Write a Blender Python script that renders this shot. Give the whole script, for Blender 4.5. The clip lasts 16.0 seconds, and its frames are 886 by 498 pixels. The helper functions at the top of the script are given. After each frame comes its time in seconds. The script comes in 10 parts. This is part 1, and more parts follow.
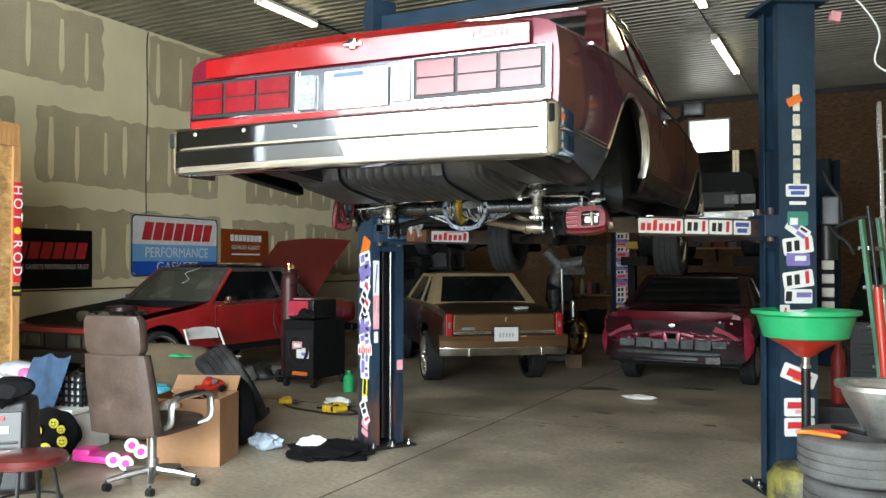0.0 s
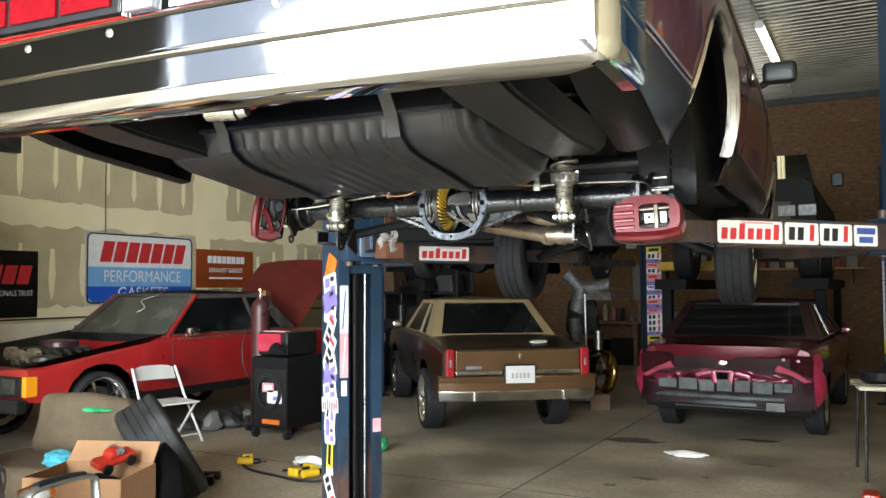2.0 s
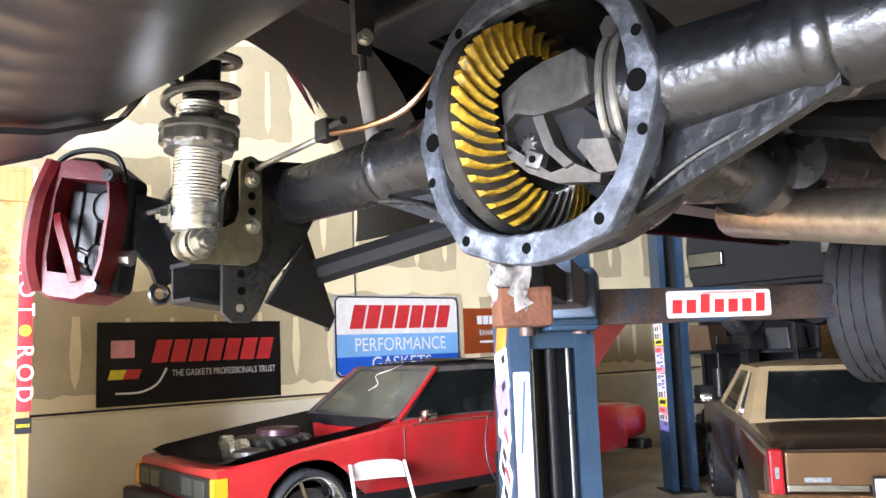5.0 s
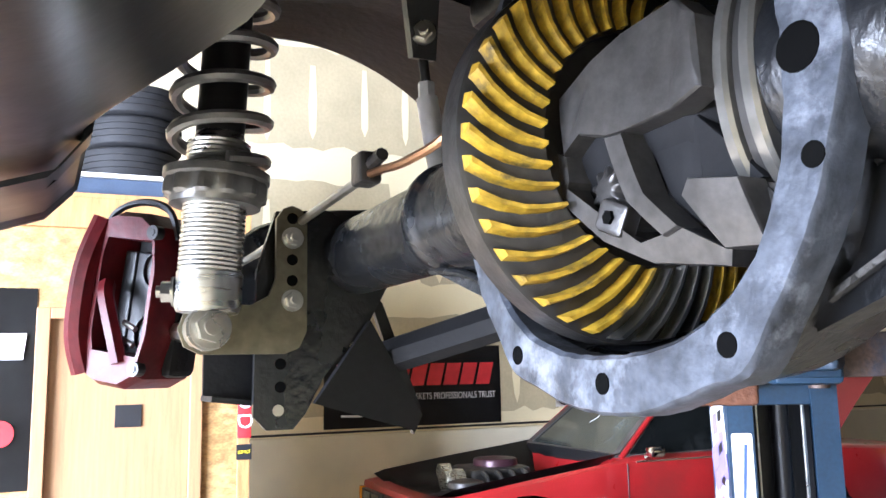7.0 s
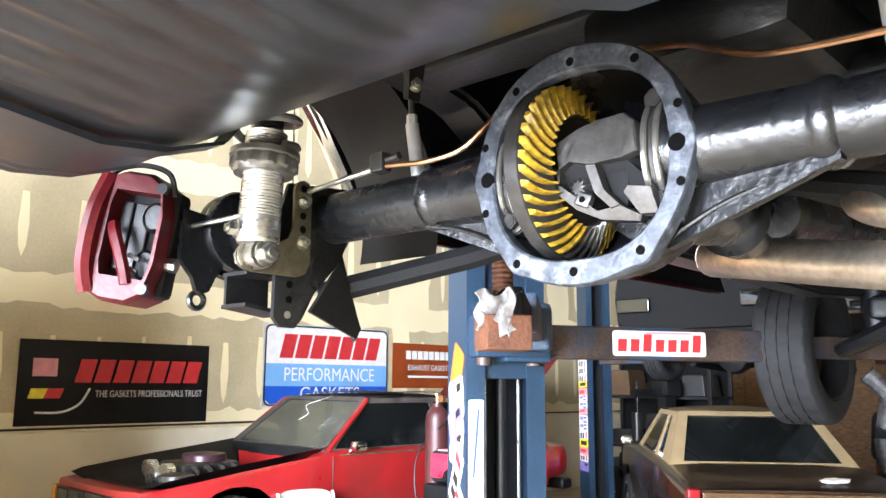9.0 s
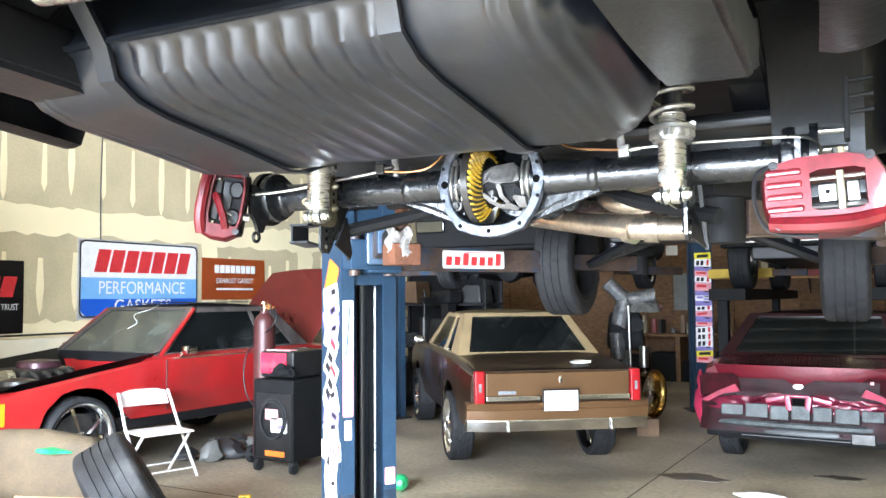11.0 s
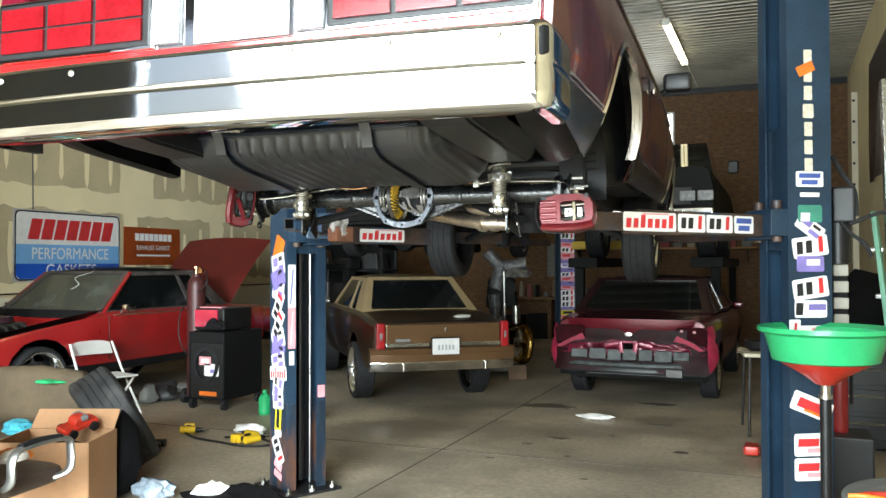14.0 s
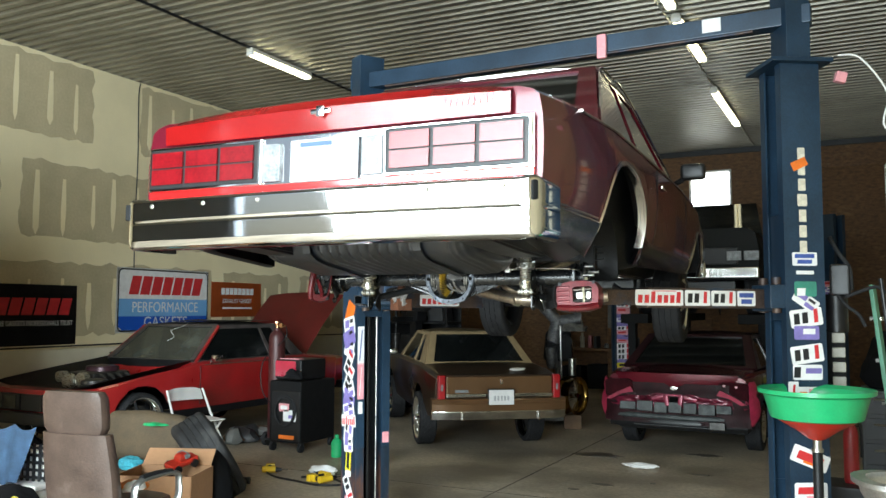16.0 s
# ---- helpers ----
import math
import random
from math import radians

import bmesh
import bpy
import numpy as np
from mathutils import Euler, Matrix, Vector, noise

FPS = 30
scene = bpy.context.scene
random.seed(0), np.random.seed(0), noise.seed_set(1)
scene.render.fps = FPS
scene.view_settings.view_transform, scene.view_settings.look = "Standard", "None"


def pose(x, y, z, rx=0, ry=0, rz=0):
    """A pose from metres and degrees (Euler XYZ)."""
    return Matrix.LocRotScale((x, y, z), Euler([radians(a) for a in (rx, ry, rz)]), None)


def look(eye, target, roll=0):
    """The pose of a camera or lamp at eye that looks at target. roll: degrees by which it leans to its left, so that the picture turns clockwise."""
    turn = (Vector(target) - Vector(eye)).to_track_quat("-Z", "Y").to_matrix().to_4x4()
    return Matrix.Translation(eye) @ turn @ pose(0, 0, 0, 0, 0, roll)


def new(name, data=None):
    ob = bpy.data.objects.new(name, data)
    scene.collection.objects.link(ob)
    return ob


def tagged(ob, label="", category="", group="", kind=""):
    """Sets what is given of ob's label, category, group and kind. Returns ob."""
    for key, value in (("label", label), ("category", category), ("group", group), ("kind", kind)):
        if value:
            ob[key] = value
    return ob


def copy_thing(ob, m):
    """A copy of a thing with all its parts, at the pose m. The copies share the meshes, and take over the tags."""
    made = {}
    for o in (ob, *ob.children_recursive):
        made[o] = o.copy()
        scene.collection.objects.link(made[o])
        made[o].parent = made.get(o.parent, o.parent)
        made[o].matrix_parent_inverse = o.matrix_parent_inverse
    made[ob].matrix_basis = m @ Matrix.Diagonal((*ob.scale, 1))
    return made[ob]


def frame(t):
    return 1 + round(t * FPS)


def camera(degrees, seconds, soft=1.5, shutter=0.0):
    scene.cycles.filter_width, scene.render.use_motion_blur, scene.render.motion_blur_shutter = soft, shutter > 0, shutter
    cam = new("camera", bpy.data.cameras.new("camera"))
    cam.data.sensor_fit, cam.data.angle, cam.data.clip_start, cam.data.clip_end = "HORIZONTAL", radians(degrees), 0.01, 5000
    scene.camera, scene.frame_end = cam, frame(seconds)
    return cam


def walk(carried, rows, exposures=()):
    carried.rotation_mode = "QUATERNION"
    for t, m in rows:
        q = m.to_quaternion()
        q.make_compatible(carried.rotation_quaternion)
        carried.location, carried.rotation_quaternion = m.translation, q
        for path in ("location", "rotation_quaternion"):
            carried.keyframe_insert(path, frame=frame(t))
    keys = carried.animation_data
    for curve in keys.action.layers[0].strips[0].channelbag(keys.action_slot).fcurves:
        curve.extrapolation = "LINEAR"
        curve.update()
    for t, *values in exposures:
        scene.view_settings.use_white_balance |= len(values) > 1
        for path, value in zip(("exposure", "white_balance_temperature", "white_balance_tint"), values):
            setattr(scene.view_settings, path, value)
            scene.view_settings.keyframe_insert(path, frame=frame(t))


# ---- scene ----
cam = camera(56.3, 16.0)
EXPOSURES = [(0.0, -0.55, 6300, 6), (1.0, -0.3, 6350, 7), (2.0, 0.05, 6450, 9), (2.6, 0.55, 6550, 10), (3.1, 0.88, 6550, 11), (3.5, 0.92, 6500, 13), (4.5, 1.28, 6250, 19), (5.2, 1.3, 5950, 20), (7.3, 1.1, 5600, 20), (8.0, 1.1, 5700, 22), (8.7, 1.45, 6050, 18), (10.8, 1.5, 5750, 13), (11.5, 1.25, 6200, 9), (12.0, 1.0, 6400, 8), (12.5, 0.7, 6550, 8), (13.5, 0.27, 6500, 7), (14.5, -0.12, 6300, 3), (16.0, -0.46, 6200, 3)]
PATH = [
    (0, (-0.016, 0.003, 1.623), (-0.919, 1.787, 1.661), 0.0),
    (0.5, (-0.177, 0.384, 1.6), (-1.063, 2.177, 1.616), -0.6),
    (1, (-0.32, 0.836, 1.609), (-1.253, 2.605, 1.632), -0.1),
    (1.5, (-0.563, 1.243, 1.628), (-1.494, 3.012, 1.692), -0.5),
    (2, (-0.71, 1.742, 1.642), (-1.645, 3.507, 1.736), -0.2),
    (2.5, (-0.877, 2.172, 1.657), (-1.838, 3.921, 1.786), -1.2),
    (3, (-1.046, 2.623, 1.671), (-2.04, 4.352, 1.82), -1.6),
    (3.5, (-1.146, 3.102, 1.706), (-2.295, 4.732, 1.85), -1.5),
    (4, (-1.354, 3.466, 1.698), (-2.581, 5.038, 1.848), -2.5),
    (4.5, (-1.521, 3.896, 1.727), (-2.888, 5.344, 1.913), -2.9),
    (5, (-1.696, 4.185, 1.759), (-3.234, 5.441, 1.995), -2.1),
    (5.2, (-1.764, 4.236, 1.76), (-3.315, 5.466, 2.043), -3.4),
    (7.3, (-1.898, 4.52, 1.867), (-3.728, 5.275, 2.151), -0.9),
    (7.5, (-1.892, 4.506, 1.849), (-3.709, 5.29, 2.142), -0.7),
    (8, (-1.884, 4.376, 1.819), (-3.55, 5.433, 2.147), -1.5),
    (8.5, (-1.827, 4.165, 1.763), (-3.297, 5.476, 2.113), -1.0),
    (8.7, (-1.769, 4.087, 1.743), (-3.21, 5.429, 2.088), -0.3),
    (10.8, (-1.298, 2.88, 1.666), (-2.319, 4.594, 1.802), -0.2),
    (11, (-1.269, 2.748, 1.674), (-2.257, 4.484, 1.79), -0.4),
    (11.5, (-1.248, 2.442, 1.675), (-2.056, 4.269, 1.765), -1.1),
    (12, (-1.11, 2.161, 1.673), (-1.833, 4.024, 1.76), -1.6),
    (12.5, (-0.846, 1.922, 1.674), (-1.619, 3.765, 1.751), -1.7),
    (13, (-0.766, 1.707, 1.684), (-1.526, 3.556, 1.728), -1.5),
    (13.5, (-0.747, 1.41, 1.669), (-1.483, 3.269, 1.702), -0.5),
    (14, (-0.587, 1.135, 1.661), (-1.339, 2.988, 1.698), -0.1),
    (14.5, (-0.346, 0.856, 1.694), (-1.212, 2.658, 1.728), -0.0),
    (15, (-0.334, 0.612, 1.7), (-1.217, 2.407, 1.704), -0.1),
    (15.5, (-0.233, 0.426, 1.749), (-1.112, 2.222, 1.768), 0.1),
    (16, (-0.065, 0.356, 1.805), (-0.971, 2.133, 1.951), 0.2),
]
# the plan below is drawn in units of 0.92 m, a car's width of 1.91 m giving the true scale
UNIT = 0.92
walk(cam, [(t, look(Vector(eye) * UNIT, Vector(target) * UNIT, roll)) for t, eye, target, roll in PATH], exposures=EXPOSURES)

# ---- world, sun, daylight ----
world = bpy.data.worlds.new("overcast_sky")
scene.world = world
world.use_nodes = True
wn = world.node_tree
wn.nodes.clear()
sky = wn.nodes.new("ShaderNodeTexSky")
sky.sky_type, sky.sun_disc = "NISHITA", False
sky.sun_elevation, sky.sun_rotation = radians(40), radians(165)
sky.dust_density = 4.0
wbg, wout = wn.nodes.new("ShaderNodeBackground"), wn.nodes.new("ShaderNodeOutputWorld")
wbg.inputs[1].default_value = 0.13
wn.links.new(sky.outputs[0], wbg.inputs[0])
wn.links.new(wbg.outputs[0], wout.inputs[0])

sun_lamp = bpy.data.lights.new("sun", "SUN")
sun_lamp.energy, sun_lamp.angle, sun_lamp.color = 1.2, radians(12), (1.0, 0.96, 0.9)
sun = new("sun", sun_lamp)
sun.matrix_world = look((4, -20, 22), (0, 0, 0))

# soft daylight standing in the open doorway
DOOR_Y, DOOR_X0, DOOR_X1, DOOR_Z = -1.6, -6.2, 0.5, 4.4
door_lamp = bpy.data.lights.new("doorway_daylight", "AREA")
door_lamp.shape, door_lamp.size, door_lamp.size_y = "RECTANGLE", (DOOR_X1 - DOOR_X0) * UNIT, DOOR_Z * UNIT
door_lamp.spread = radians(136)
door_lamp.energy, door_lamp.color = 2250 * UNIT ** 2, (0.88, 0.96, 1.0)
daylight = new("doorway_daylight", door_lamp)
daylight.matrix_world = look(Vector(((DOOR_X0 + DOOR_X1) / 2, DOOR_Y - 1.2, DOOR_Z / 2 + 0.3)) * UNIT, Vector((-6.4, 3.6, -0.4)) * UNIT)


# ---- materials ----
def mat(name, col, rough=0.5, metal=0.0, var=0.18, scale=6.0, bump=0.08, fine=90.0, coat=0.0, wear=None, wear_amount=0.5, stretch=(1, 1, 1), emit=0.0, spec=0.5):
    """A procedural surface: colour at two scales, roughness that follows it, fine relief; wear is a second colour in patches."""
    m = bpy.data.materials.new(name)
    m.use_nodes = True
    nt = m.node_tree
    b = nt.nodes["Principled BSDF"]
    tc, mp = nt.nodes.new("ShaderNodeTexCoord"), nt.nodes.new("ShaderNodeMapping")
    mp.inputs["Scale"].default_value = stretch
    nt.links.new(tc.outputs["Object"], mp.inputs[0])
    n1, n2 = nt.nodes.new("ShaderNodeTexNoise"), nt.nodes.new("ShaderNodeTexNoise")
    for n, s in ((n1, scale), (n2, fine)):
        n.inputs["Scale"].default_value, n.inputs["Detail"].default_value = s, 6.0
        nt.links.new(mp.outputs[0], n.inputs["Vector"])
    r1 = nt.nodes.new("ShaderNodeValToRGB")
    r1.color_ramp.elements[0].position, r1.color_ramp.elements[1].position = 0.3, 0.72
    r1.color_ramp.elements[0].color = [c * (1 - var) for c in col] + [1]
    r1.color_ramp.elements[1].color = [min(1, c * (1 + var)) for c in col] + [1]
    nt.links.new(n1.outputs[0], r1.inputs[0])
    out = r1.outputs[0]
    fine_mix = nt.nodes.new("ShaderNodeMix")
    fine_mix.data_type, fine_mix.blend_type = "RGBA", "OVERLAY"
    fine_mix.inputs[0].default_value = min(1.0, var * 1.4)
    nt.links.new(out, fine_mix.inputs[6])
    nt.links.new(n2.outputs[0], fine_mix.inputs[7])
    out = fine_mix.outputs[2]
    if wear:
        n3, r3, mx = nt.nodes.new("ShaderNodeTexNoise"), nt.nodes.new("ShaderNodeValToRGB"), nt.nodes.new("ShaderNodeMix")
        n3.inputs["Scale"].default_value, n3.inputs["Detail"].default_value, n3.inputs["Roughness"].default_value = scale * 0.45, 9.0, 0.65
        nt.links.new(mp.outputs[0], n3.inputs["Vector"])
        r3.color_ramp.elements[0].position, r3.color_ramp.elements[1].position = 1 - wear_amount - 0.04, 1 - wear_amount + 0.1
        nt.links.new(n3.outputs[0], r3.inputs[0])
        mx.data_type = "RGBA"
        mx.inputs[7].default_value = (*wear, 1)
        nt.links.new(r3.outputs[0], mx.inputs[0])
        nt.links.new(out, mx.inputs[6])
        out = mx.outputs[2]
    nt.links.new(out, b.inputs["Base Color"])
    mr = nt.nodes.new("ShaderNodeMapRange")
    mr.inputs[3].default_value, mr.inputs[4].default_value = max(0.02, rough * 0.75), min(1, rough * 1.25)
    nt.links.new(n1.outputs[0], mr.inputs[0])
    nt.links.new(mr.outputs[0], b.inputs["Roughness"])
    b.inputs["Metallic"].default_value = metal
    b.inputs["Specular IOR Level"].default_value = spec
    b.inputs["Coat Weight"].default_value, b.inputs["Coat Roughness"].default_value = coat, 0.05
    if emit:
        b.inputs["Emission Color"].default_value, b.inputs["Emission Strength"].default_value = (*col, 1), emit
    if bump:
        bp = nt.nodes.new("ShaderNodeBump")
        bp.inputs["Strength"].default_value, bp.inputs["Distance"].default_value = bump, 0.01
        nt.links.new(n2.outputs[0], bp.inputs["Height"])
        nt.links.new(bp.outputs[0], b.inputs["Normal"])
    return m


def glass_mat(name, tint, rough=0.02, see=0.0):
    m = mat(name, tint, rough=rough, var=0.25, scale=2.0, bump=0.0, coat=0.3, wear=tuple(min(1, t * 2.2 + 0.012) for t in tint), wear_amount=0.42)
    m.node_tree.nodes["Principled BSDF"].inputs["Transmission Weight"].default_value = see
    return m


M_CONCRETE = mat("stained_concrete", (0.37, 0.315, 0.235), 0.46, var=0.4, scale=0.9, bump=0.18, fine=22, wear=(0.2, 0.168, 0.124), wear_amount=0.46)
M_OIL = mat("oil_stain", (0.1, 0.083, 0.062), 0.35, bump=0.02)
M_JOINT = mat("concrete_joint", (0.09, 0.075, 0.06), 0.9)
M_DRYWALL = mat("cream_wall_paint", (0.78, 0.68, 0.44), 0.75, var=0.06, scale=1.5, bump=0.05, fine=40)
M_MUD = mat("bare_joint_compound", (0.48, 0.405, 0.255), 0.85, var=0.1, scale=2.0, bump=0.06, fine=30)
M_CREAM2 = mat("pale_sill_paint", (0.72, 0.66, 0.5), 0.7, var=0.08, scale=2)
M_STEELDECK = mat("galvanised_roof_sheet", (0.34, 0.32, 0.27), 0.42, 0.75, var=0.2, scale=1.2, bump=0.05, wear=(0.2, 0.185, 0.15), wear_amount=0.4)
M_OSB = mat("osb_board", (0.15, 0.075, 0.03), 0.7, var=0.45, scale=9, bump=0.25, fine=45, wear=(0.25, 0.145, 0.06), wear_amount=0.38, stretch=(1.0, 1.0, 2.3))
M_PINE = mat("pine_framing", (0.42, 0.21, 0.075), 0.6, var=0.25, scale=7, bump=0.12, stretch=(4, 4, 0.5))
M_DOOR = mat("door_veneer", (0.34, 0.19, 0.09), 0.5, var=0.14, scale=9, bump=0.05, stretch=(6, 6, 0.4))
M_LIFT = mat("blue_lift_paint", (0.015, 0.035, 0.064), 0.38, 0.1, var=0.3, scale=3, bump=0.06, wear=(0.012, 0.018, 0.028), wear_amount=0.36)
M_LIFTRUST = mat("rusted_lift_foot", (0.14, 0.055, 0.028), 0.75, 0.2, var=0.4, scale=9, bump=0.3)
M_LIFTFOOT = mat("rust_streaked_blue_paint", (0.014, 0.028, 0.048), 0.5, 0.1, var=0.35, scale=7, bump=0.15, wear=(0.1, 0.043, 0.024), wear_amount=0.47, stretch=(1.6, 1.6, 0.5))
M_RAILGREASE = mat("greased_steel_channel", (0.02, 0.02, 0.022), 0.4, 0.4, var=0.4, scale=5, stretch=(3, 3, 0.4))
M_ARM = mat("scuffed_lift_arm", (0.075, 0.05, 0.04), 0.5, 0.4, var=0.5, scale=6, bump=0.15, wear=(0.03, 0.06, 0.11), wear_amount=0.45)
M_RUBBER = mat("black_rubber", (0.016, 0.016, 0.0175), 0.7, var=0.3, scale=12, bump=0.12, wear=(0.04, 0.038, 0.036), wear_amount=0.32, spec=0.3)
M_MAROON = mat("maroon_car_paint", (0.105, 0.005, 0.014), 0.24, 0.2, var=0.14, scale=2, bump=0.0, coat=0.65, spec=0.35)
# brighter red than the maroon body, for boot lid and lower panel
M_BRIGHTRED = mat("bright_red_rear_finish", (0.42, 0.012, 0.012), 0.12, 0.0, var=0.06, scale=2, bump=0.0, coat=1.0, spec=1.0)
M_REDCAR = mat("faded_red_car_paint", (0.3, 0.013, 0.014), 0.3, 0.0, var=0.14, scale=2, bump=0.015, coat=0.5, wear=(0.23, 0.018, 0.017), wear_amount=0.42)
M_GOLD = mat("bronze_car_paint", (0.165, 0.088, 0.04), 0.3, 0.45, var=0.15, scale=2, bump=0.0, coat=0.6)
M_BROWNCAR = mat("dark_brown_car_paint", (0.04, 0.022, 0.014), 0.3, 0.35, var=0.2, scale=2, bump=0.0, coat=0.6)
M_TANROOF = mat("tan_vinyl_roof", (0.28, 0.205, 0.11), 0.6, var=0.12, scale=6, bump=0.12)
M_PINKISH = mat("magenta_primer_metal", (0.24, 0.016, 0.05), 0.34, 0.2, var=0.5, scale=5, bump=0.06, coat=0.6, wear=(0.07, 0.006, 0.014), wear_amount=0.45)
M_CHROME = mat("chrome", (0.82, 0.83, 0.85), 0.05, 1.0, var=0.03, scale=3, bump=0.008, fine=30)
M_CHROMEDIRTY = mat("pitted_chrome_trim", (0.6, 0.58, 0.55), 0.2, 1.0, var=0.2, scale=8, bump=0.03)
M_TRIMBRIGHT = mat("scuffed_bright_moulding", (0.68, 0.67, 0.65), 0.17, 1.0, var=0.18, scale=10, bump=0.03)
M_TRIMPANEL = mat("grey_brushed_trim_metal", (0.5, 0.5, 0.5), 0.17, 1.0, var=0.2, scale=6, bump=0.03)
M_CAPEDGE = mat("bright_machined_cap_edge", (0.23, 0.22, 0.2), 0.28, 0.8, var=0.3, scale=14, bump=0.04)
M_UNDER = mat("black_undercoating", (0.006, 0.0065, 0.008), 0.36, 0.0, var=0.35, scale=5, bump=0.14, fine=60, wear=(0.02, 0.019, 0.02), wear_amount=0.3, spec=0.45)
M_TANK = mat("painted_fuel_tank", (0.005, 0.0065, 0.01), 0.35, 0.0, var=0.45, scale=6, bump=0.05, fine=40, wear=(0.02, 0.0195, 0.0205), wear_amount=0.4, spec=0.7)
M_AXLE = mat("satin_black_axle_paint", (0.006, 0.0065, 0.0075), 0.27, 0.0, var=0.35, scale=14, bump=0.17, fine=75, spec=0.7)
M_FLANGE = mat("scraped_cast_flange", (0.06, 0.067, 0.082), 0.38, 0.3, var=0.45, scale=60, bump=0.1, fine=150, wear=(0.2, 0.215, 0.25), wear_amount=0.42)
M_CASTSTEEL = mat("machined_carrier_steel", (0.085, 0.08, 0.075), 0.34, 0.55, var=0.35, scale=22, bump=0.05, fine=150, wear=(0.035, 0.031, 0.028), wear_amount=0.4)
M_GEARSTEEL = mat("dark_gear_steel", (0.05, 0.047, 0.044), 0.35, 0.6, var=0.3, scale=14, bump=0.1)
M_GEARYELLOW = mat("yellow_gear_marking_compound", (0.38, 0.235, 0.018), 0.4, 0.1, var=0.4, scale=130, bump=0.2, wear=(0.09, 0.065, 0.025), wear_amount=0.42)
M_CALIPER = mat("red_anodised_caliper", (0.12, 0.005, 0.009), 0.36, 0.25, var=0.35, scale=10, bump=0.05, coat=0.35)
M_CALIPERD = mat("dark_red_caliper", (0.075, 0.004, 0.006), 0.4, 0.0, var=0.35, scale=14, bump=0.08, spec=0.25)
M_ALU = mat("brushed_aluminium", (0.62, 0.62, 0.6), 0.28, 1.0, var=0.1, scale=20, bump=0.04, stretch=(1, 1, 8))
M_ZINC = mat("zinc_plated_steel", (0.55, 0.54, 0.5), 0.3, 1.0, var=0.2, scale=20, bump=0.05)
M_CAD = mat("yellow_cadmium_bracket", (0.2, 0.18, 0.125), 0.4, 0.85, var=0.3, scale=14, bump=0.05)
M_SPRING = mat("grey_spring_steel", (0.24, 0.235, 0.225), 0.35, 0.7, var=0.2, scale=16)
M_COPPER = mat("copper_brake_line", (0.55, 0.3, 0.16), 0.3, 1.0, var=0.2, scale=20)
M_EXHAUST = mat("stainless_exhaust_pipe", (0.45, 0.39, 0.32), 0.33, 0.95, var=0.35, scale=6, bump=0.04)
# near-black for discs and plates that stand for the dark inside holes
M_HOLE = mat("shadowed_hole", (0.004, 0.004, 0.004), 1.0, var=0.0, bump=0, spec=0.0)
M_BLACK = mat("satin_black", (0.009, 0.009, 0.01), 0.4, var=0.3, scale=8, spec=0.4)
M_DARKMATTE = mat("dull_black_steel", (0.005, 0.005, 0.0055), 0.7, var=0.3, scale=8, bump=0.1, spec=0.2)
M_BLACKPL = mat("black_plastic", (0.009, 0.009, 0.01), 0.42, var=0.3, scale=10, bump=0.1, spec=0.4)
M_GLASS = glass_mat("dark_tinted_glass", (0.006, 0.007, 0.007), 0.04)
M_DUSTGLASS = glass_mat("dusty_windshield_glass", (0.035, 0.04, 0.036), 0.12)
M_LENSRED = mat("red_lamp_lens", (0.15, 0.004, 0.007), 0.17, var=0.2, scale=30, bump=0.03, coat=0.2, spec=0.5)
M_LENSDULL = mat("dusty_red_lens", (0.32, 0.006, 0.01), 0.35, var=0.2, scale=30, bump=0.03, spec=0.4)
M_LENSAMBER = mat("amber_lamp_lens", (0.75, 0.28, 0.01), 0.15, var=0.1, bump=0.05, coat=0.8)
M_LENSCLEAR = mat("clear_lamp_lens", (0.22, 0.23, 0.24), 0.2, 0.0, var=0.3, scale=25, bump=0.1, coat=0.0, spec=0.4)
M_WHITE = mat("white_paint", (0.78, 0.77, 0.74), 0.45, var=0.06, scale=5)
M_PLATE = mat("aged_plate_aluminium", (0.42, 0.42, 0.43), 0.6, var=0.1, scale=20, spec=0.15)
M_STICKER = mat("white_sticker_vinyl", (0.74, 0.73, 0.72), 0.4, var=0.08, scale=12)
M_STRED = mat("red_sticker_vinyl", (0.55, 0.03, 0.035), 0.4, var=0.1, scale=12)
M_STBLACK = mat("black_sticker_vinyl", (0.015, 0.015, 0.017), 0.4)
M_STBLUE = mat("blue_sticker_vinyl", (0.05, 0.09, 0.32), 0.4, var=0.15, scale=12)
M_STPURPLE = mat("purple_sticker_vinyl", (0.2, 0.16, 0.42), 0.4, var=0.2, scale=14)
M_STGREEN = mat("green_sticker_vinyl", (0.05, 0.22, 0.16), 0.4)
M_STYELLOW = mat("yellow_sticker_vinyl", (0.72, 0.62, 0.03), 0.4)
M_STORANGE = mat("orange_sticker_vinyl", (0.7, 0.16, 0.02), 0.4)
M_STPINK = mat("pink_sticker_vinyl", (0.7, 0.3, 0.33), 0.4)
M_TUBE = mat("fluorescent_tube", (1.0, 0.9, 0.6), 0.5, var=0.0, bump=0, emit=10.0)
M_FIXTURE = mat("white_enamel_fixture", (0.7, 0.68, 0.6), 0.4, var=0.1)
M_WINDOWGLOW = mat("bright_overcast_pane", (1.0, 1.0, 1.0), 0.3, var=0.0, bump=0, emit=5.0)


